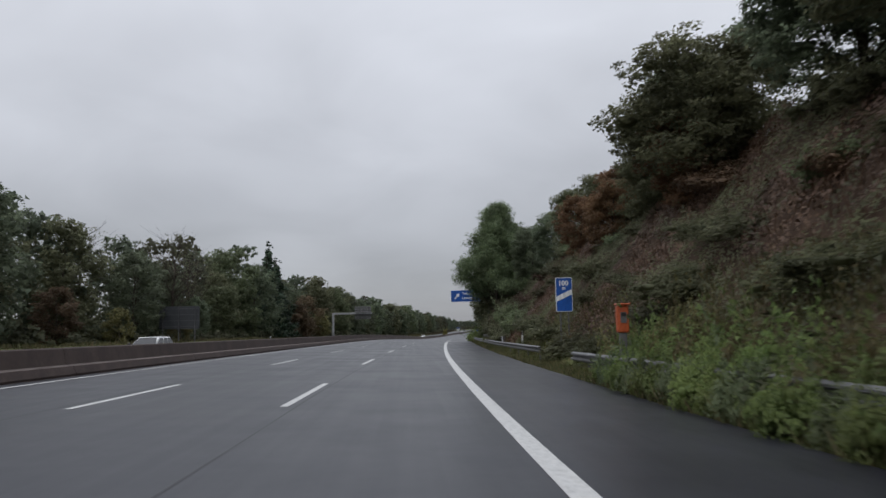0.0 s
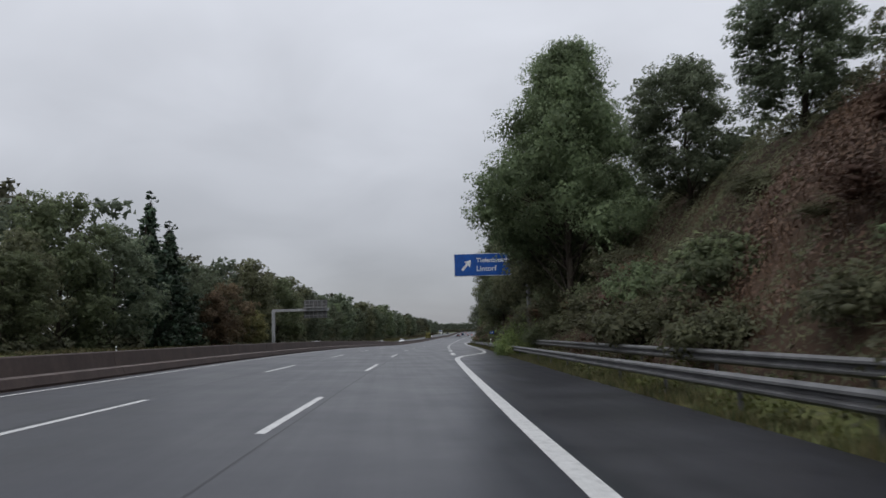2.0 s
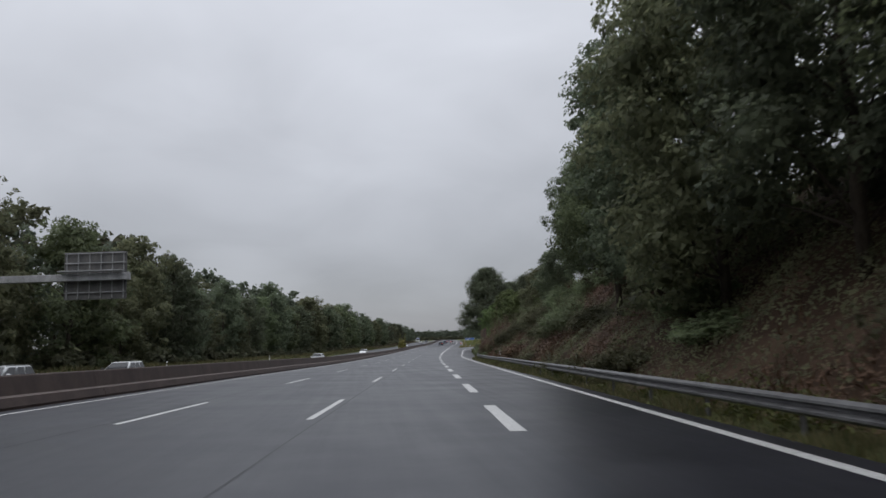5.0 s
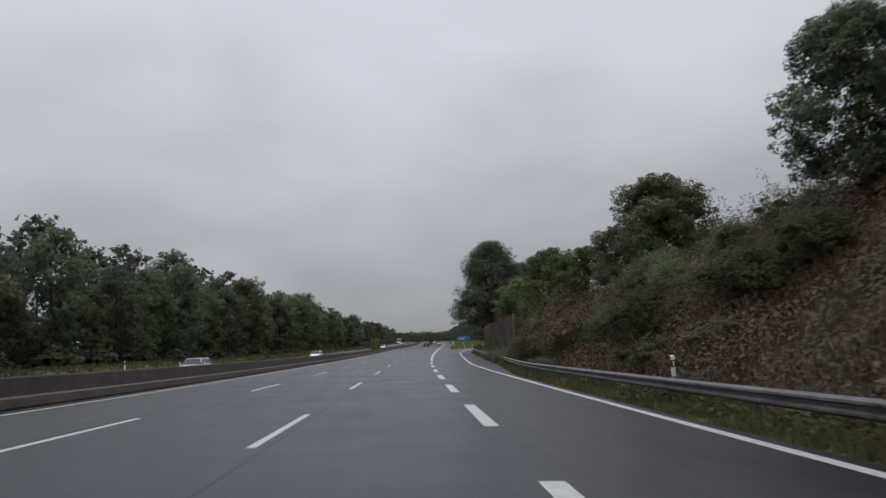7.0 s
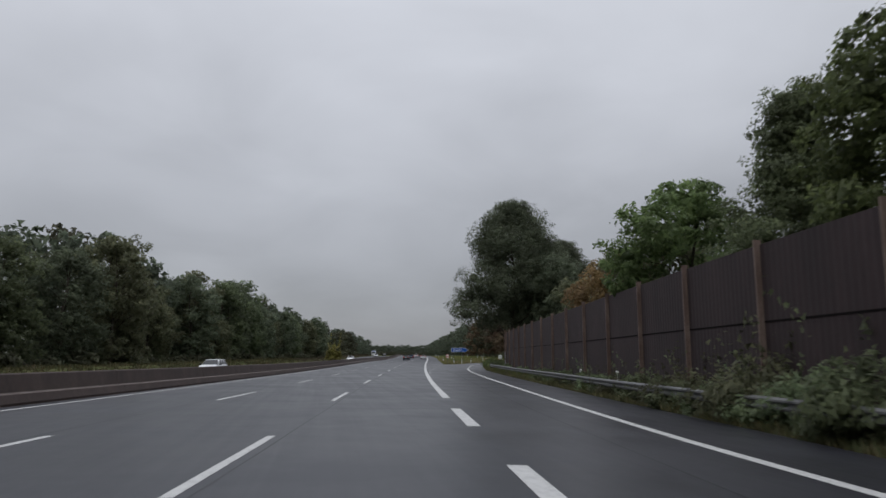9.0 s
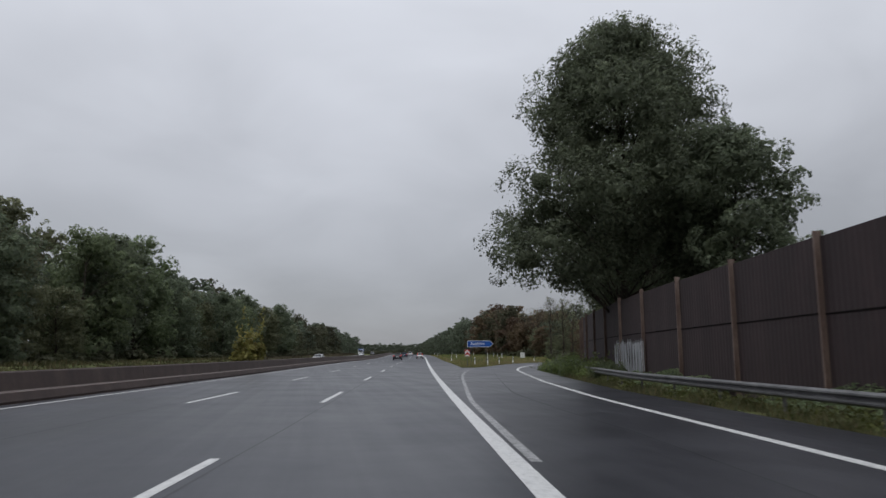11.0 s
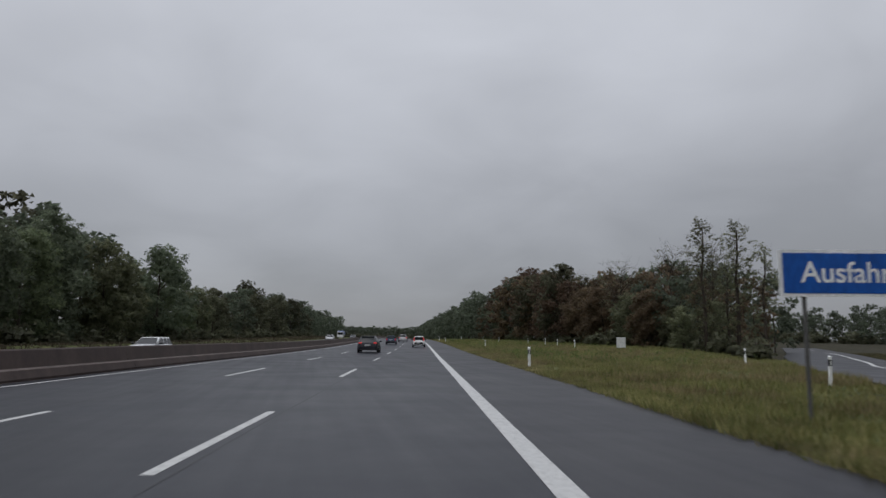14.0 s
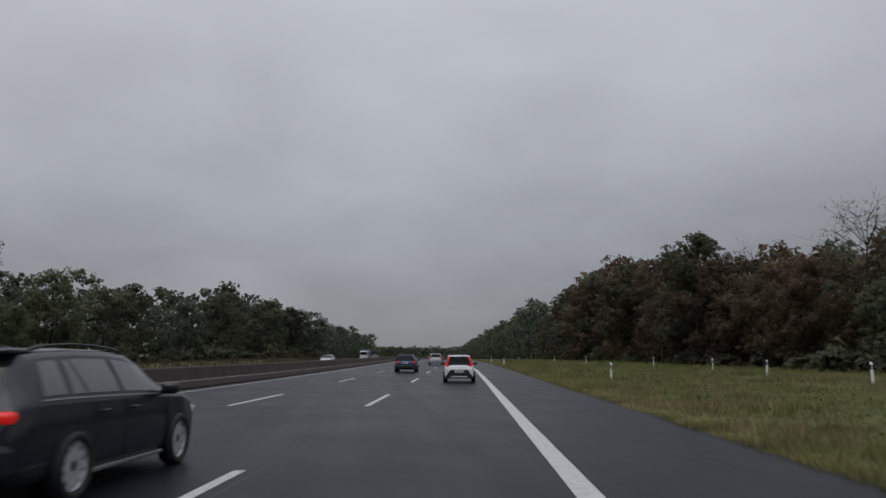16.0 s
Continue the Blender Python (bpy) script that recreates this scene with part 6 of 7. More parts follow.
def dead_stalks(rng, n):
    s = np.concatenate([rng.uniform(185, 262, n // 2), rng.uniform(6, 185, n - n // 2)])
    d = np.where(s < 52, 7.2, RAIL(np.clip(s, 52, 362)) + 1.2) + rng.uniform(0, 1, n) * 9.5
    w = lumps(s, d, 0.11, 3.0) + 0.22 * lumps(s, d, 0.7, 7.0)
    keep = BROWNER(w, s)
    s, d = s[keep], d[keep]
    return s, d, np.clip(0.8 + 0.8 * lumps(s, d, 0.6, 2.0), 0.3, 1.7)


tufts("dead_stalks", "dry rust-brown stalks standing in the bracken on the bank", 30000, dead_stalks, 0.75, L_BROWN, 66, 4, 0.16, 0.011)


def verge_weeds(n, seed):
    """Broad-leaved weeds in patches under and beside the guard rail."""
    rng = np.random.default_rng(seed)
    s = rng.uniform(20, 365, n)
    lo = ASPHALT(s) + 0.25
    d = lo + rng.uniform(0, 1, n) * (np.where(s > 52, RAIL(np.clip(s, 52, 362)), 6.2) + 1.6 - lo)
    keep = lumps(s, d, 0.35, 21.0) + 0.3 * lumps(s, d, 1.2, 8.0) > 0.08
    s, d = s[keep], d[keep]
    k = 8
    base = np.repeat(places(s, d, ground_z(s, d)), k, 0)
    h = np.repeat(rng.uniform(0.18, 0.5, len(s)), k)
    m = len(base)
    C = base + np.stack([rng.normal(size=m) * 0.11, rng.normal(size=m) * 0.11, h * rng.uniform(0.15, 1, m)], -1)
    V, F = tri_leaves(C, np.stack([rng.normal(size=m), rng.normal(size=m), 0.9 + 0 * h], -1), 0.1, rng)
    tagged(part("verge_weeds", fast_mesh("verge_weeds", V, F, L_WEED)), "low green weeds in patches along the guard rail", "weeds", kind="stuff")


verge_weeds(11000, 67)


def edge_grass(rng, n):
    s = rng.uniform(393, 600, n)
    d = 5.0 + rng.uniform(0, 1, n) ** 2 * 1.6
    return s, d, np.clip(0.6 + 0.6 * lumps(s, d, 0.7, 2.0), 0.2, 1.5)


def bare_edge(rng, n):
    s = rng.uniform(392.5, 560, n)
    d = 4.99 + rng.uniform(0, 1, n) ** 1.4 * 0.45
    return s, d, np.clip(0.7 + 0.5 * lumps(s, d, 0.9, 6.0), 0.25, 1.4)


tufts("withered_grass", "dark withered grass and litter along the asphalt edge", 8000, bare_edge, 0.17, L_DULL, 58, 4, 0.08, 0.02)


def dry_patches(rng, n):
    s = rng.uniform(392, 520, n)
    d = 5.4 + (np.minimum(ISLAND(s), 24) - 5.6) * rng.uniform(0, 1, n) ** 1.3
    h = lumps(s, d, 0.22, 7.0) + 0.4 * lumps(s, d, 0.8, 2.0)
    keep = h > 0.12
    return s[keep], d[keep], np.clip(0.6 + h[keep], 0.4, 1.3)


tufts("dry_grass", "patches of yellowed dry grass in the meadow", 26000, dry_patches, 0.36, L_STRAW, 59, 4, 0.12, 0.018)
tufts("verge_grass", "straw-coloured trampled grass along the asphalt edge", 18000, edge_grass, 0.24, L_STRAW, 55, 4, 0.1, 0.018)


def weeds(n, seed):
    """Taller broad-leaved weeds standing in the meadow."""
    rng = np.random.default_rng(seed)
    s, w = rng.uniform(398, 600, n), rng.uniform(0, 1, n)
    d = 6.2 + (np.minimum(ISLAND(s), 27) - 7.5) * w
    keep = lumps(s, d, 0.16, 9.0) + 0.35 * lumps(s, d, 0.7, 4.0) + 0.6 * np.exp(-((s - 457) / 9) ** 2 - ((d - 10.5) / 2.5) ** 2) - np.clip((446 - s) / 16, 0, 2) > 0.2
    s, d = s[keep], d[keep]
    k = 7
    base = np.repeat(places(s, d, ground_z(s, d)), k, 0)
    h = np.repeat(rng.uniform(0.3, 0.8, len(s)), k)
    m = len(base)
    C = base + np.stack([rng.normal(size=m) * 0.1, rng.normal(size=m) * 0.1, h * rng.uniform(0.25, 1, m)], -1)
    V, F = tri_leaves(C, np.stack([rng.normal(size=m), rng.normal(size=m), 0.6 + 0 * h], -1), 0.1, rng)
    tagged(part("meadow_weeds", fast_mesh("meadow_weeds", V, F, L_WEED)), "tall green weeds scattered over the meadow island", "weeds", kind="stuff")


weeds(5200, 56)

# ---------------------------------------------------------------- vehicles
def paint(name, col, rough=0.28, coat=0.8):
    m = material(name, col, rough)
    b = m.node_tree.nodes["Principled BSDF"]
    b.inputs["Coat Weight"].default_value, b.inputs["Coat Roughness"].default_value = coat, 0.08
    b.inputs["Specular IOR Level"].default_value = 0.5 if coat > 0.6 else 0.25
    v = coords(m)
    c, f = blotch(m, v, 7.0, [(0.35, tuple(x * 0.82 for x in col)), (0.65, col)], 4.0)
    wire(m, c, b.inputs["Base Color"])
    return m


P_WHITE, P_BLUE, P_GREY = paint("white_car_paint", (0.72, 0.73, 0.74)), paint("blue_car_paint", (0.008, 0.042, 0.095), 0.3, 0.35), paint("dark_grey_car_paint", (0.015, 0.0165, 0.0225), 0.3, 0.35)
P_SILVER, P_RED = paint("silver_car_paint", (0.42, 0.43, 0.44)), paint("dark_red_car_paint", (0.2, 0.02, 0.02))
P_GLASS = material("dark_car_glass", (0.012, 0.014, 0.016), 0.08, 0, 0.3)
# side panes: reflected sky and see-through put into a lighter grey-blue base
P_SIDE = material("sky_toned_side_glass", (0.045, 0.055, 0.06), 0.06, 0, 0.9)
P_TYRE = weathered("tyre_rubber", [(0.008, 0.008, 0.008), (0.014, 0.014, 0.014), (0.022, 0.022, 0.022)], 6.0, 0.75)
P_RIM = material("alloy_rim", (0.6, 0.61, 0.63), 0.4, 0.5)
P_CHROME = material("chrome_trim", (0.22, 0.225, 0.23), 0.4, 0.6)
P_LAMP = material("lit_tail_lamp", (0.5, 0.01, 0.008), 0.25)
_b = P_LAMP.node_tree.nodes["Principled BSDF"]
_b.inputs["Emission Color"].default_value, _b.inputs["Emission Strength"].default_value = (1.0, 0.03, 0.02, 1), 0.28
P_HEAD = material("headlamp_glass", (0.6, 0.62, 0.64), 0.1)


def lathe(profile, n=28):
    """A profile of (radius, x) turned about the x axis."""
    v = [(x, r * math.cos(2 * math.pi * k / n), r * math.sin(2 * math.pi * k / n)) for k in range(n) for r, x in profile]
    m = len(profile)
    f = [(k * m + j, ((k + 1) % n) * m + j, ((k + 1) % n) * m + j + 1, k * m + j + 1) for k in range(n) for j in range(m - 1)]
    return v, f


def wheel(parent, x, y, r, side, spokes=7):
    w = part("wheel", mesh_data("hub", *lathe([(0.0, 0.03), (0.07, 0.03), (0.08, -0.02), (0.0, -0.02)], 16), P_RIM), parent, at=pose(x, y, r, 0, 0, 0 if side > 0 else 180))
    part("tyre", mesh_data("tyre", *lathe([(r * 0.7, 0.06), (r * 0.78, 0.095), (r * 0.93, 0.1), (r, 0.075), (r, -0.075), (r * 0.93, -0.1), (r * 0.78, -0.095), (r * 0.7, -0.06)]), P_TYRE, smooth=True), w)
    pieces = [lathe([(r * 0.72, 0.078), (r * 0.735, 0.07), (r * 0.68, 0.06), (r * 0.66, 0.02), (r * 0.66, -0.06)])]
    for k in range(spokes):
        a = 2 * math.pi * k / spokes
        c, s = math.cos(a), math.sin(a)
        prof = [(0.05, 0.05), (r * 0.68, 0.034)]
        v = []
        for rad, hw in prof:
            for dx, t in ((0.055, -hw), (0.055, hw), (0.02, hw), (0.02, -hw)):
                v.append((dx, rad * c - t * s, rad * s + t * c))
        pieces.append((v, [(0, 1, 5, 4), (1, 2, 6, 5), (2, 3, 7, 6), (3, 0, 4, 7)]))
    part("rim", mesh_data("rim", *joined(pieces), P_RIM), w)
    part("disc", mesh_data("disc", *lathe([(0.0, -0.012), (r * 0.66, -0.012), (r * 0.66, -0.03), (0.0, -0.03)]), P_TYRE), w)
    return w


def car(name, label, m, coat, L=4.4, W=1.78, H=1.47, belt=0.96, base=2.6, wr=0.32, rear=0.25, rake=0.9, tail=0.42, hood=0.92, roof_w=0.72, pillars=(0.03, 0.3, 0.34, 0.6, 0.63, 0.94), kind="hatch", group="cars on the motorway"):
    """A car: nose towards +y, wheels on z = 0. rear: how far the roof's end stands in from the tail; rake: from roof front to windscreen foot."""
    ob = empty(name, m, label, "car", group)
    hw = W / 2
    y0, y1 = -L / 2, L / 2
    zb = 0.2
    ya, yb = -base / 2 - (L - base) * 0.02, base / 2 - (L - base) * 0.02
    ywin = y0 + L * 0.735 if kind != "van" else y0 + L * 0.86
    # lower body: (y, bottom, top, half width)
    secs = [(y0, zb + 0.12, belt - 0.22, hw * 0.8), (y0 + 0.05, zb + 0.05, belt - 0.06, hw * 0.9), (y0 + 0.22, zb, belt, hw * 0.965), (y0 + L * 0.22, zb, belt, hw), (y0 + L * 0.5, zb, belt - 0.015, hw),
            (ywin, zb, belt - 0.04, hw * 0.99), (ywin + (y1 - ywin) * 0.5, zb, hood - 0.03, hw * 0.975), (y1 - 0.28, zb, hood - 0.12, hw * 0.93), (y1 - 0.08, zb + 0.05, hood - 0.24, hw * 0.82), (y1, zb + 0.12, hood - 0.36, hw * 0.66)]
    ring = lambda z0, z1, w: [(0, z0), (w * 0.82, z0), (w * 0.95, z0 + 0.05), (w * 0.995, z0 + 0.17), (w, (z0 + z1) / 2 + 0.05), (w * 0.985, z1 - 0.12), (w * 0.955, z1 - 0.03), (w * 0.9, z1), (w * 0.45, z1 + 0.02), (0, z1 + 0.025)]
    V, F = [], []
    for y, z0, z1, w in secs:
        r = ring(z0, z1, w)
        V += [(x, y, z) for x, z in r] + [(-x, y, z) for x, z in r[-2:0:-1]]
    n = 18
    for i in range(len(secs) - 1):
        F += [(i * n + j, i * n + (j + 1) % n, (i + 1) * n + (j + 1) % n, (i + 1) * n + j) for j in range(n)]
    F += [tuple(range(n))[::-1], tuple(range((len(secs) - 1) * n, len(secs) * n))]
    part("body", mesh_data("body", V, F, coat, smooth=True), ob)
    # cabin: foot at the belt, roof above
    rw, zt, zf = hw * roof_w, H, belt - 0.02
    yrr, yrf = y0 + rear, ywin - rake
    fw = hw * 0.93
    foot = [(-fw * 0.96, y0 + 0.12), (fw * 0.96, y0 + 0.12), (fw, ywin), (-fw, ywin)]
    top = [(-rw * 0.96, yrr), (rw * 0.96, yrr), (rw * 0.95, yrf), (-rw * 0.95, yrf)]
    bm = bmesh.new()
    lo = [bm.verts.new((x, y, zf)) for x, y in foot]
    hi = [bm.verts.new((x, y, zt - 0.035)) for x, y in top]
    bm.faces.new(lo[::-1])
    bm.faces.new(hi)
    for i in range(4):
        bm.faces.new((lo[i], lo[(i + 1) % 4], hi[(i + 1) % 4], hi[i]))
    es = [e for e in bm.edges if any(v in hi for v in e.verts)]
    bmesh.ops.bevel(bm, geom=es, offset=0.09, segments=3, affect="EDGES", profile=0.6)
    part("cabin", bm_data("cabin", bm, coat, True), ob)
    V, F = [], []
    for i, u in enumerate(np.linspace(0, 1, 7)):
        y = yrr + 0.04 + (yrf - yrr - 0.06) * u
        for x in np.linspace(-1, 1, 7):
            V.append((x * rw * 0.9, y, zt - 0.03 + 0.034 * (1 - x * x) * (1 - (2 * u - 1) ** 4 * 0.6)))
    F = [(i * 7 + j, i * 7 + j + 1, (i + 1) * 7 + j + 1, (i + 1) * 7 + j) for i in range(6) for j in range(6)]
    part("roof", mesh_data("roof", V, F, coat, smooth=True), ob)

    def quad(a, b, c, d, u0, u1, v0, v1, mat, nm, out=0.012, lab=""):
        """A pane on the wall a-b (foot) c-d (top), between shares of its run and height."""
        a, b, c, d = (Vector(p) for p in (a, b, c, d))
        at = lambda u, v: (a.lerp(b, u)).lerp(d.lerp(c, u), v)
        nr = (b - a).cross(d - a).normalized()
        pts = [at(u0, v0), at((u0 + u1) / 2, v0), at(u1, v0), at(u1 - 0.004, (v0 + v1) / 2), at(u1 - 0.012, v1 - 0.04), at(u1 - 0.03, v1), at((u0 + u1) / 2, v1 + 0.01), at(u0 + 0.03, v1), at(u0 + 0.012, v1 - 0.04)]
        o, k = [p + nr * out for p in pts], len(pts)
        return part(nm, mesh_data(nm, [tuple(p) for p in o + pts], [tuple(range(k))] + [(i, k + i, k + (i + 1) % k, (i + 1) % k) for i in range(k)], mat), ob, lab)
    F3 = [(x, y, zf) for x, y in foot]
    T3 = [(x, y, zt - 0.035) for x, y in top]
    panes = [(pillars[i], pillars[i + 1]) for i in range(0, len(pillars), 2)]
    for u0, u1 in panes:
        quad(F3[1], F3[2], T3[2], T3[1], u0, u1, 0.07, 0.84, P_GLASS, "side_window")
        quad(F3[3], F3[0], T3[0], T3[3], 1 - u1, 1 - u0, 0.07, 0.84, P_GLASS, "side_window")
    quad(F3[2], F3[3], T3[3], T3[2], 0.05, 0.95, 0.06, 0.9, P_GLASS, "windscreen")
    quad(F3[0], F3[1], T3[1], T3[0], 0.08, 0.92, 0.1, 0.84, P_GLASS, "rear_window")
    for sd in (-1, 1):
        for y in (ya, yb):
            part("wheel_arch", mesh_data("wheel_arch", *lathe([(0.0, 0.006), (wr + 0.045, 0.006), (wr + 0.045, -0.06)], 28), M_BLACK), ob, at=pose(sd * hw * 0.99, y, wr + 0.01, 0, 0, 0 if sd > 0 else 180))
            wheel(ob, sd * (hw - 0.045), y, wr, sd)
        mir = bmesh.new()
        box_bm(mir, (sd * (hw + 0.1), ywin - 0.3, belt + 0.06), (0.2, 0.12, 0.15), 0.045)
        box_bm(mir, (sd * (hw - 0.02), ywin - 0.27, belt + 0.0), (0.14, 0.06, 0.05), 0.01)
        part("wing_mirror", bm_data("wing_mirror", mir, coat if coat is not P_WHITE else M_BLACK, True), ob)
        part("sill", box_data("sill", (sd * (hw - 0.02), 0, zb + 0.05), (0.06, base - 2 * wr - 0.2, 0.1), M_BLACK, 0.02), ob)
        part("headlamp", box_data("headlamp", (sd * hw * 0.66, y1 - 0.14, hood - 0.26), (0.32, 0.16, 0.13), P_HEAD, 0.04), ob)
    part("front_bumper", box_data("front_bumper", (0, y1 - 0.1, zb + 0.14), (W * 0.76, 0.22, 0.26), M_BLACK, 0.05), ob)
    return ob, dict(y0=y0, y1=y1, hw=hw, belt=belt, zb=zb, ya=ya, yb=yb, zt=zt, rw=rw, yrr=yrr, yrf=yrf, foot=F3, top=T3, ywin=ywin)


def tail_plate(ob, name, pts, y, mat, label="", lean=0.0, thick=0.02):
    """A shaped piece on a car's tail; pts as (x, z), leaning forward with height."""
    n = len(pts)
    v = [(x, y + lean * z, z) for x, z in pts] + [(x, y + lean * z + thick, z) for x, z in pts]
    f = [tuple(range(n))] + [(i, n + i, n + (i + 1) % n, (i + 1) % n) for i in range(n)]
    return part(name, mesh_data(name, v, f, mat), ob, label)


def number_plate(ob, y, z, w=0.5, h=0.11):
    p = tail_plate(ob, "number_plate", [(-w / 2, z), (w / 2, z), (w / 2, z + h), (-w / 2, z + h)], y, M_WHITE)
    for i in range(6):
        x = -w / 2 + 0.07 + i * 0.068
        tail_plate(p, "bar", [(x, z + 0.025), (x + 0.04, z + 0.025), (x + 0.04, z + h - 0.025), (x, z + h - 0.025)], y - 0.004, M_BLACK, thick=0.003)


# small white hatchback
c, q = car("hatchback_car", "small white hatchback with a black tailgate and lit tail lamps", stand(502.0, 0.02, 0.0, 0), P_WHITE, 3.46, 1.62, 1.47, 0.94, 2.34, 0.29, 0.2, 0.62, roof_w=0.74, pillars=(0.06, 0.4, 0.44, 0.93))
y = q["y0"] - 0.012
tail_plate(c, "tailgate_glass", [(-0.48, 0.78), (0.48, 0.78), (0.6, 0.94), (0.54, 1.1), (0.46, 1.36), (-0.46, 1.36), (-0.54, 1.1), (-0.6, 0.94)], y - 0.02, M_BLACK, "black glass tailgate", 0.09)
tail_plate(c, "rear_window", [(-0.5, 1.04), (0.5, 1.04), (0.43, 1.33), (-0.43, 1.33)], y - 0.026, P_GLASS, "dark rear window", 0.09)
for sd in (-1, 1):
    tail_plate(c, "tail_lamp", [(sd * 0.48, 1.36), (sd * 0.56, 1.1), (sd * 0.64, 0.95), (sd * 0.5, 0.84), (sd * 0.53, 0.79), (sd * 0.7, 0.86), (sd * 0.77, 0.95), (sd * 0.66, 1.08), (sd * 0.565, 1.34)][::-sd], y - 0.026, P_LAMP, "lit red tail lamp", 0.085, 0.1)
tail_plate(c, "diffuser", [(-0.72, 0.22), (0.72, 0.22), (0.68, 0.36), (0.46, 0.66), (-0.46, 0.66), (-0.68, 0.36)], y - 0.022, M_BLACK, "black lower bumper")
tail_plate(c, "bumper_strip", [(-0.46, 0.28), (0.46, 0.28), (0.44, 0.33), (-0.44, 0.33)], y - 0.03, P_WHITE)
part("bumper", box_data("bumper", (0, q["y0"] + 0.07, 0.52), (1.5, 0.2, 0.46), P_WHITE, 0.07), c, "white rear bumper")
number_plate(c, y - 0.04, 0.52, 0.46)

# dark blue hatchback in the middle lane
c, q = car("estate_car", "dark blue compact car with lit tail lamps", stand(521.8, -4.33, 0.0, 0), P_BLUE, 4.1, 1.66, 1.43, 0.92, 2.5, 0.3, 0.28, 0.8, roof_w=0.7)
y = q["y0"] - 0.012
for sd in (-1, 1):
    tail_plate(c, "tail_lamp", [(sd * 0.52, 0.68), (sd * 0.8, 0.68), (sd * 0.8, 0.86), (sd * 0.52, 0.86)][::sd], y, P_LAMP, "lit red tail lamp", 0.05, 0.1)
part("bumper", box_data("bumper", (0, q["y0"] + 0.06, 0.42), (1.56, 0.2, 0.26), M_BLACK, 0.05), c, "black rear bumper")
number_plate(c, y - 0.03, 0.68)

# silver car further on
c, q = car("saloon_car", "silver car far ahead on the motorway", stand(558.5, -2.9, 0.0, 0), P_SILVER, 4.4, 1.76, 1.5, 0.95, 2.6, 0.31, 0.3, 0.85)
for sd in (-1, 1):
    tail_plate(c, "tail_lamp", [(sd * 0.54, 0.76), (sd * 0.84, 0.76), (sd * 0.84, 0.92), (sd * 0.54, 0.92)][::sd], q["y0"] - 0.012, P_LAMP, "lit red tail lamp", 0.05, 0.1)
number_plate(c, q["y0"] - 0.03, 0.55)


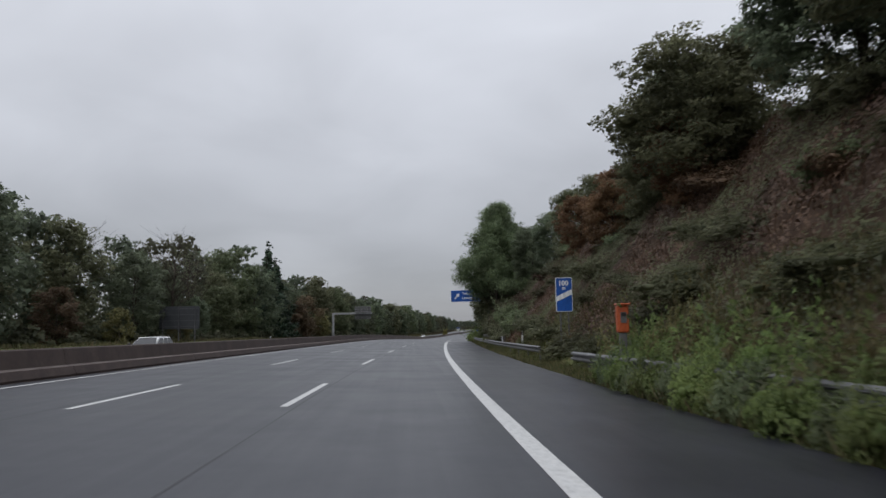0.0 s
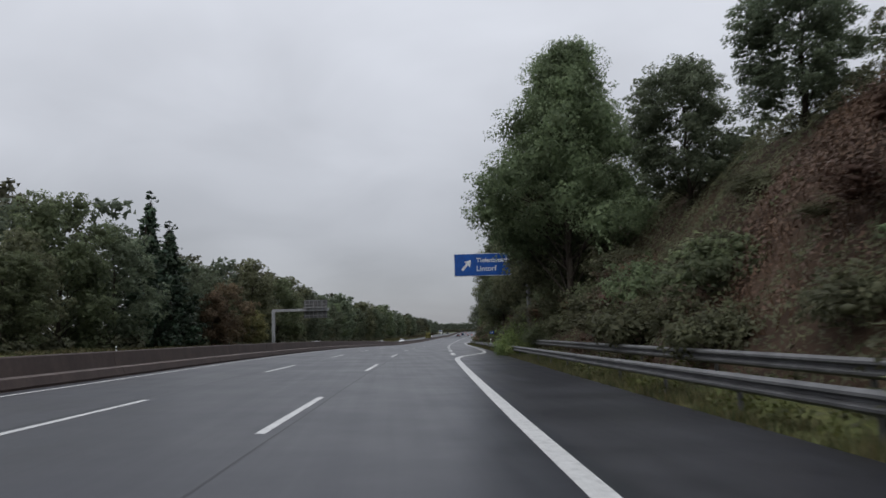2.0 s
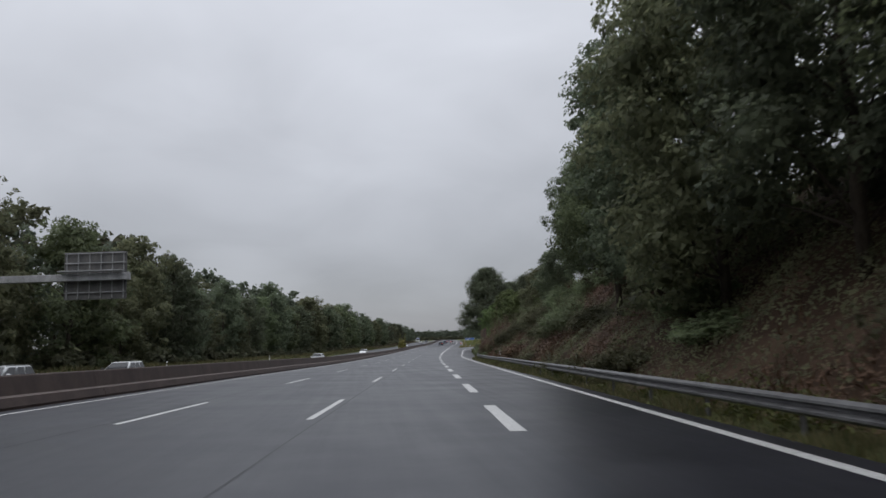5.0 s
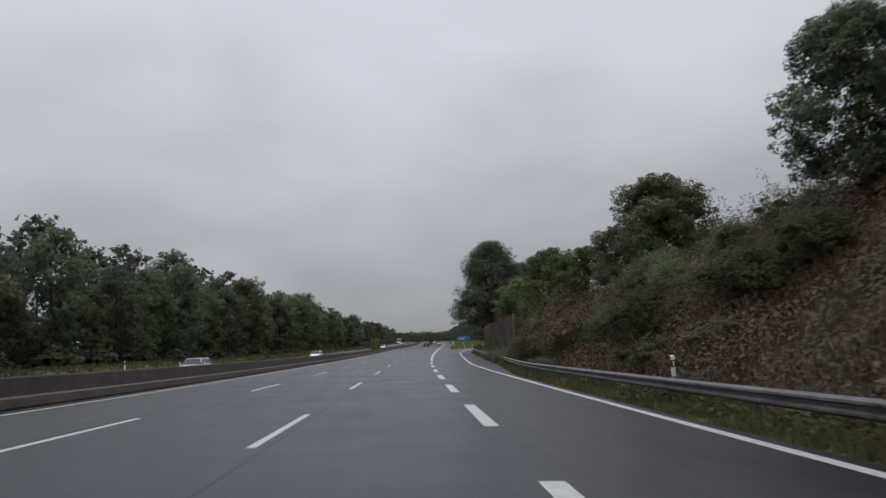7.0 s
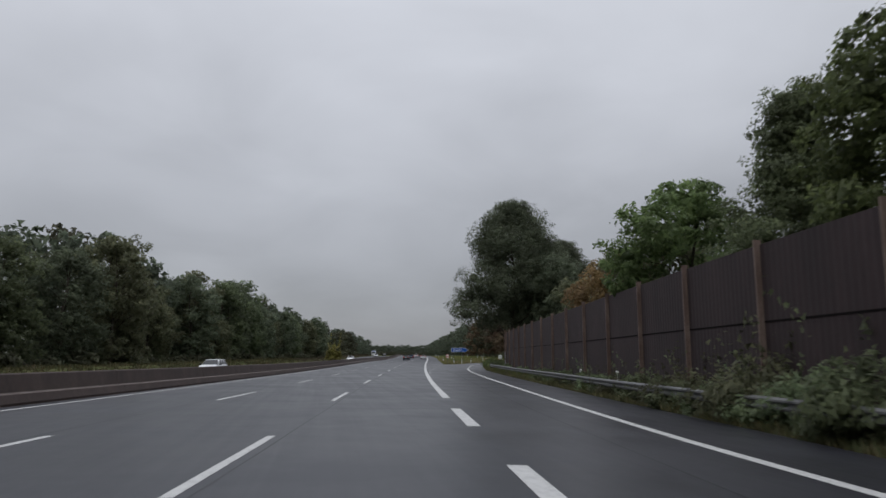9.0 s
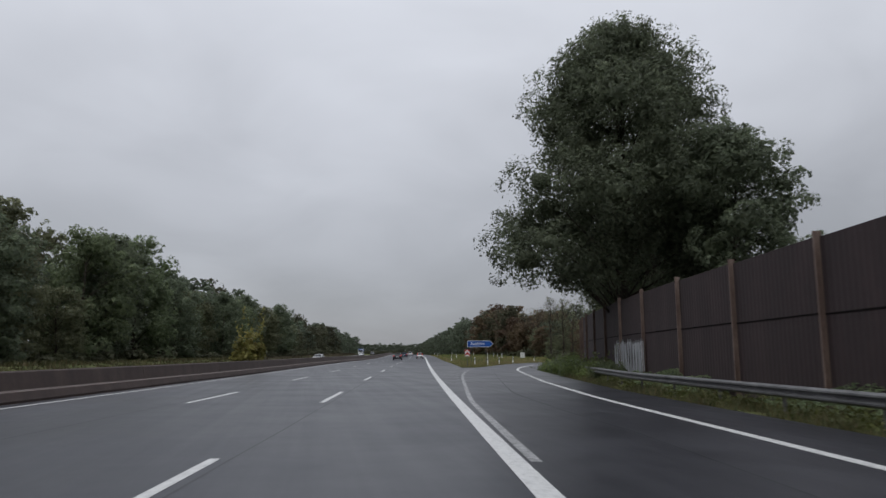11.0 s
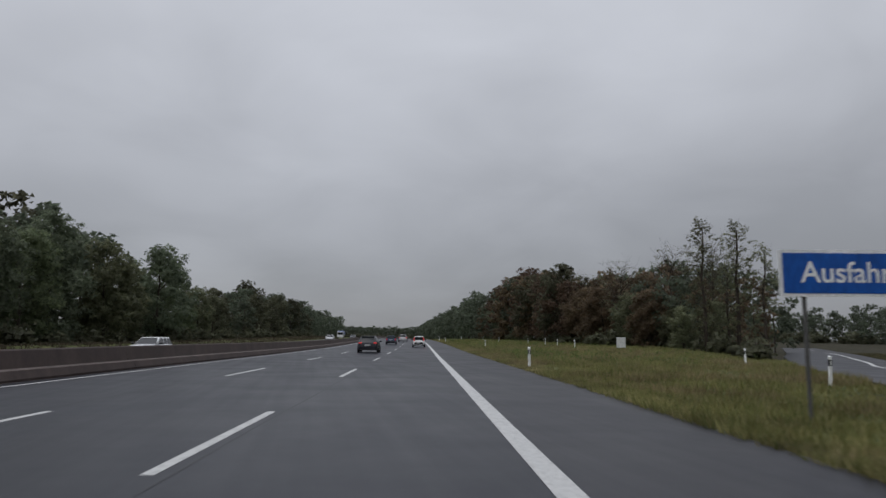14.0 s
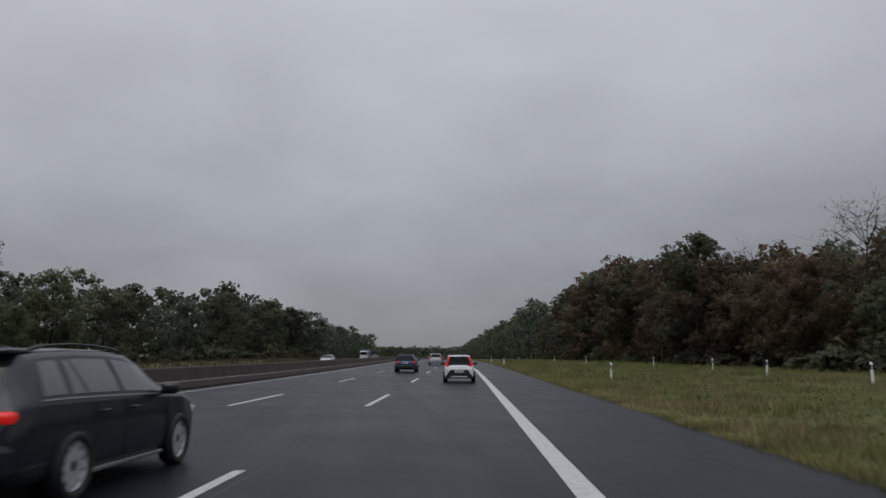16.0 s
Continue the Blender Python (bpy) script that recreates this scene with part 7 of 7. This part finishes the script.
def wagon():
    """The station wagon that overtakes: one shell from bumper to bumper, glass and trim on it."""
    c = empty("station_wagon", stand(469.55, -4.42, 0.0, 0), "dark grey station wagon with roof rails and alloy wheels", "car", "cars on the motorway")
    L, hw, wr = 4.56, 0.9, 0.325
    y0 = -L / 2
    # along the car, from the tail: roof line, waist line, half width, half width of the roof
    at_y = [0.0, 0.06, 0.14, 0.3, 0.44, 0.7, 1.3, 2.0, 2.5, 2.9, 3.3, 3.42, 3.8, 4.2, 4.44, 4.53, 4.56]
    roof = [0.74, 0.9, 1.02, 1.26, 1.4, 1.435, 1.465, 1.46, 1.42, 1.31, 1.1, 1.03, 0.985, 0.88, 0.75, 0.62, 0.5]
    waist = [0.7, 0.84, 0.93, 0.955, 0.96, 0.965, 0.96, 0.95, 0.94, 0.93, 0.92, 0.92, 0.9, 0.8, 0.68, 0.56, 0.45]
    half = [0.72, 0.8, 0.845, 0.87, 0.88, 0.895, 0.9, 0.9, 0.9, 0.895, 0.885, 0.88, 0.87, 0.83, 0.74, 0.64, 0.55]
    rw = [0.55, 0.56, 0.575, 0.59, 0.6, 0.61, 0.625, 0.62, 0.61, 0.605, 0.64, 0.66, 0.68, 0.66, 0.6, 0.52, 0.45]
    low = [0.34, 0.26, 0.22, 0.2, 0.2, 0.2, 0.2, 0.2, 0.2, 0.2, 0.2, 0.2, 0.2, 0.2, 0.21, 0.24, 0.28]
    val = lambda y, row: float(np.interp(y, at_y, row))

    def side(y, u):
        """A point on the flank above the waist: u = 0 waist, 1 roof edge."""
        w0, w1, z0, z1 = val(y, half) * 0.955, val(y, rw), val(y, waist), val(y, roof) - 0.045
        return Vector((w0 + (w1 - w0) * (u * 0.7 + 0.3 * u * u), y0 + y, z0 + (z1 - z0) * u))

    ys = sorted(set(at_y + [round(v, 3) for v in np.linspace(0.14, 4.44, 36)]))
    V, F = [], []
    for y in ys:
        w, zl, zw, zr, r = val(y, half), val(y, low), val(y, waist), val(y, roof), val(y, rw)
        k = zw - zl
        ring = [(0, zl), (w * 0.84, zl), (w * 0.95, zl + 0.04), (w * 0.985, zl + 0.12 * k / 0.75), (w * 0.995, zl + k * 0.35), (w, zl + k * 0.6), (w * 0.992, zl + k * 0.76), (w * 0.984, zl + k * 0.79), (w * 0.972, zl + k * 0.93), (w * 0.955, zw)]
        ring += [tuple(side(y, u))[::2] for u in (0.25, 0.5, 0.75, 1.0)]
        ring += [(r * 0.95, zr - 0.022), (r * 0.86, zr - 0.008), (r * 0.45, zr), (0, zr + 0.004)]
        V += [(x, y0 + y, z) for x, z in ring] + [(-x, y0 + y, z) for x, z in ring[-2:0:-1]]
    n = 34
    for i in range(len(ys) - 1):
        F += [(i * n + j, i * n + (j + 1) % n, (i + 1) * n + (j + 1) % n, (i + 1) * n + j) for j in range(n)]
    F += [tuple(range(n))[::-1], tuple(range((len(ys) - 1) * n, len(ys) * n))]
    part("body", mesh_data("body", V, F, P_GREY, smooth=True), c)

    def pane(name, sd, ya, yb, u0, u1, mat, out, lean_a=0.0, lean_b=0.0, label=""):
        """A pane that follows the flank; lean: how far its ends run forward towards the top."""
        nu, ny = 6, 9
        v = []
        for i in range(ny + 1):
            for j in range(nu + 1):
                f = j / nu
                a, b = ya + lean_a * f, yb + lean_b * f
                y = a + (b - a) * i / ny
                p = side(y, u0 + (u1 - u0) * f)
                v.append((sd * (p.x + out), p.y, p.z + out * 0.35))
        m = nu + 1
        f = [(i * m + j, (i + 1) * m + j, (i + 1) * m + j + 1, i * m + j + 1)[::-sd] for i in range(ny) for j in range(nu)]
        rim = [j for j in range(m)] + [i * m + nu for i in range(1, ny + 1)] + [ny * m + j for j in range(nu - 1, -1, -1)] + [i * m for i in range(ny - 1, 0, -1)]
        k = len(v)
        for q in rim:
            x, y, z = v[q]
            v.append((x - sd * 0.02, y, z))
        f += [(rim[i], rim[(i + 1) % len(rim)], k + (i + 1) % len(rim), k + i) for i in range(len(rim))]
        return part(name, mesh_data(name, v, f, mat, smooth=False), c, label)

    for sd in (-1, 1):
        pane("window_surround", sd, 0.4, 3.2, 0.02, 0.93, M_BLACK, 0.004, 0.12, -0.36, "black window surround")
        for a, b, la, lb in ((0.46, 0.84, 0.12, 0.02), (0.94, 1.2, 0.04, -0.14), (1.24, 1.92, -0.14, -0.08), (2.02, 3.1, -0.06, -0.42)):
            pane("side_window", sd, a, b, 0.1, 0.85, P_SIDE, 0.009, la, lb)
        pane("chrome_line", sd, 0.42, 3.18, -0.01, 0.025, P_CHROME, 0.012)
        path = [(sd * val(y, rw) * 0.9, y0 + y, val(y, roof) - 0.02 + h) for y, h in ((0.52, -0.005), (0.66, 0.035), (0.85, 0.052), (1.3, 0.058), (1.8, 0.058), (2.2, 0.054), (2.4, 0.04), (2.55, 0.0))]
        part("roof_rail", mesh_data("roof_rail", *tube(path, [0.02, 0.022, 0.018, 0.016, 0.016, 0.016, 0.016, 0.014], 6), M_BLACK, smooth=True), c, "black roof rail")
        bm = bmesh.new()
        box_bm(bm, (sd * (hw - 0.24), y0 + 0.1, 0.835), (0.3, 0.17, 0.11), 0.04)
        part("tail_lamp", bm_data("tail_lamp", bm, P_LAMP, True), c, "lit red tail lamp")
        for y in (1.32, 2.0, 3.16):
            part("door_seam", box_data("door_seam", (sd * (hw - 0.004), y0 + y, 0.6), (0.012, 0.01, 0.6), M_BLACK, 0.002), c)
        for y in (1.5, 2.22):
            part("door_handle", box_data("door_handle", (sd * (hw + 0.012), y0 + y, 0.815), (0.035, 0.19, 0.034), P_GREY, 0.012), c)
        part("sill", box_data("sill", (sd * (hw - 0.035), y0 + 2.2, 0.225), (0.06, 1.75, 0.05), P_CHROME, 0.015), c, "dull chrome sill strip")
        for y in (0.92, 3.56):
            w = val(y, half)
            part("wheel_arch", mesh_data("wheel_arch", *lathe([(0.0, 0.006), (wr + 0.05, 0.006), (wr + 0.05, -0.06)], 32), M_BLACK), c, at=pose(sd * w, y0 + y, wr + 0.015, 0, 0, 0 if sd > 0 else 180))
            wheel(c, sd * (w - 0.04), y0 + y, wr, sd, 10)
        mir = bmesh.new()
        box_bm(mir, (sd * (hw + 0.08), y0 + 3.0, 1.0), (0.22, 0.13, 0.15), 0.055)
        box_bm(mir, (sd * (hw - 0.04), y0 + 3.04, 0.95), (0.14, 0.07, 0.05), 0.012)
        part("wing_mirror", bm_data("wing_mirror", mir, P_GREY, True), c)
        part("headlamp", box_data("headlamp", (sd * 0.6, y0 + 4.38, 0.66), (0.34, 0.16, 0.12), P_HEAD, 0.04), c)
    # tail
    for nm, ya, yb, w0, w1, mat, dz in (("rear_window", 0.17, 0.4, 0.62, 0.55, P_GLASS, 0.012), ("windscreen", 2.6, 3.3, 0.58, 0.6, P_GLASS, 0.012)):
        v = []
        for i in range(6):
            y = ya + (yb - ya) * i / 5
            w = w0 + (w1 - w0) * i / 5
            v += [(x * min(w, val(y, rw) * 0.93), y0 + y, val(y, roof) - 0.016 * x * x + dz) for x in np.linspace(-1, 1, 7)]
        part(nm, mesh_data(nm, v, [(i * 7 + j, i * 7 + j + 1, (i + 1) * 7 + j + 1, (i + 1) * 7 + j) for i in range(5) for j in range(6)], mat, smooth=True), c)
    part("spoiler", box_data("spoiler", (0, y0 + 0.42, 1.415), (1.14, 0.26, 0.05), P_GREY, 0.022), c)
    part("bumper", box_data("bumper", (0, y0 + 0.1, 0.46), (1.62, 0.24, 0.34), P_GREY, 0.08), c)
    part("bumper_trim", box_data("bumper_trim", (0, y0 + 0.06, 0.28), (1.4, 0.16, 0.1), M_BLACK, 0.03), c)
    part("tailpipe", mesh_data("tailpipe", *tube([(-0.55, y0 + 0.25, 0.24), (-0.55, y0 + 0.0, 0.24)], [0.03, 0.03], 12), P_CHROME), c)
    number_plate(c, y0 - 0.03, 0.6, 0.5)


wagon()

# traffic on the opposite carriageway
for s, d, coat, word in ((47, -17.5, P_WHITE, "white"), (178, -20.5, P_SILVER, "silver"), (193, -20.8, P_WHITE, "white"), (263, -18.5, P_SILVER, "silver"), (330, -19, P_WHITE, "white"), (455, -18.8, P_WHITE, "white"), (575, -20, P_SILVER, "silver"), (640, -19, P_GREY, "dark grey")):
    car("saloon_car", word + " car on the opposite carriageway", stand(s, d, -0.12, 180), coat, 4.4, 1.78, 1.47, 0.95, 2.6, 0.31, 0.3, 0.85, group="oncoming cars")


def lorry(s, d):
    t = empty("box_lorry", stand(s, d, -0.12, 180), "lorry with a blue and white box body on the opposite carriageway", "lorry")
    part("box", box_data("box", (0, -1.6, 2.1), (2.5, 7.0, 2.1), P_WHITE, 0.04), t, "white box body")
    part("box_panel", box_data("box_panel", (-1.262, -1.6, 2.3), (0.02, 6.6, 0.9), M_BLUE, 0.005), t, "blue side panel")
    part("front_panel", box_data("front_panel", (0, 1.91, 2.5), (2.3, 0.02, 1.2), M_BLUE, 0.005), t, "blue front panel")
    part("cab", box_data("cab", (0, 3.0, 1.7), (2.4, 2.0, 2.2), P_WHITE, 0.12), t, "white cab")
    part("windscreen", box_data("windscreen", (0, 4.0, 2.1), (2.1, 0.05, 0.9), P_GLASS, 0.02), t)
    part("chassis", box_data("chassis", (0, -0.5, 0.8), (1.0, 8.0, 0.3), M_BLACK, 0.02), t)
    for x in (-1.05, 1.05):
        for y in (3.0, -2.6, -3.7):
            wheel(t, x, y, 0.48, 1 if x > 0 else -1, 6)


lorry(694, -27.0)
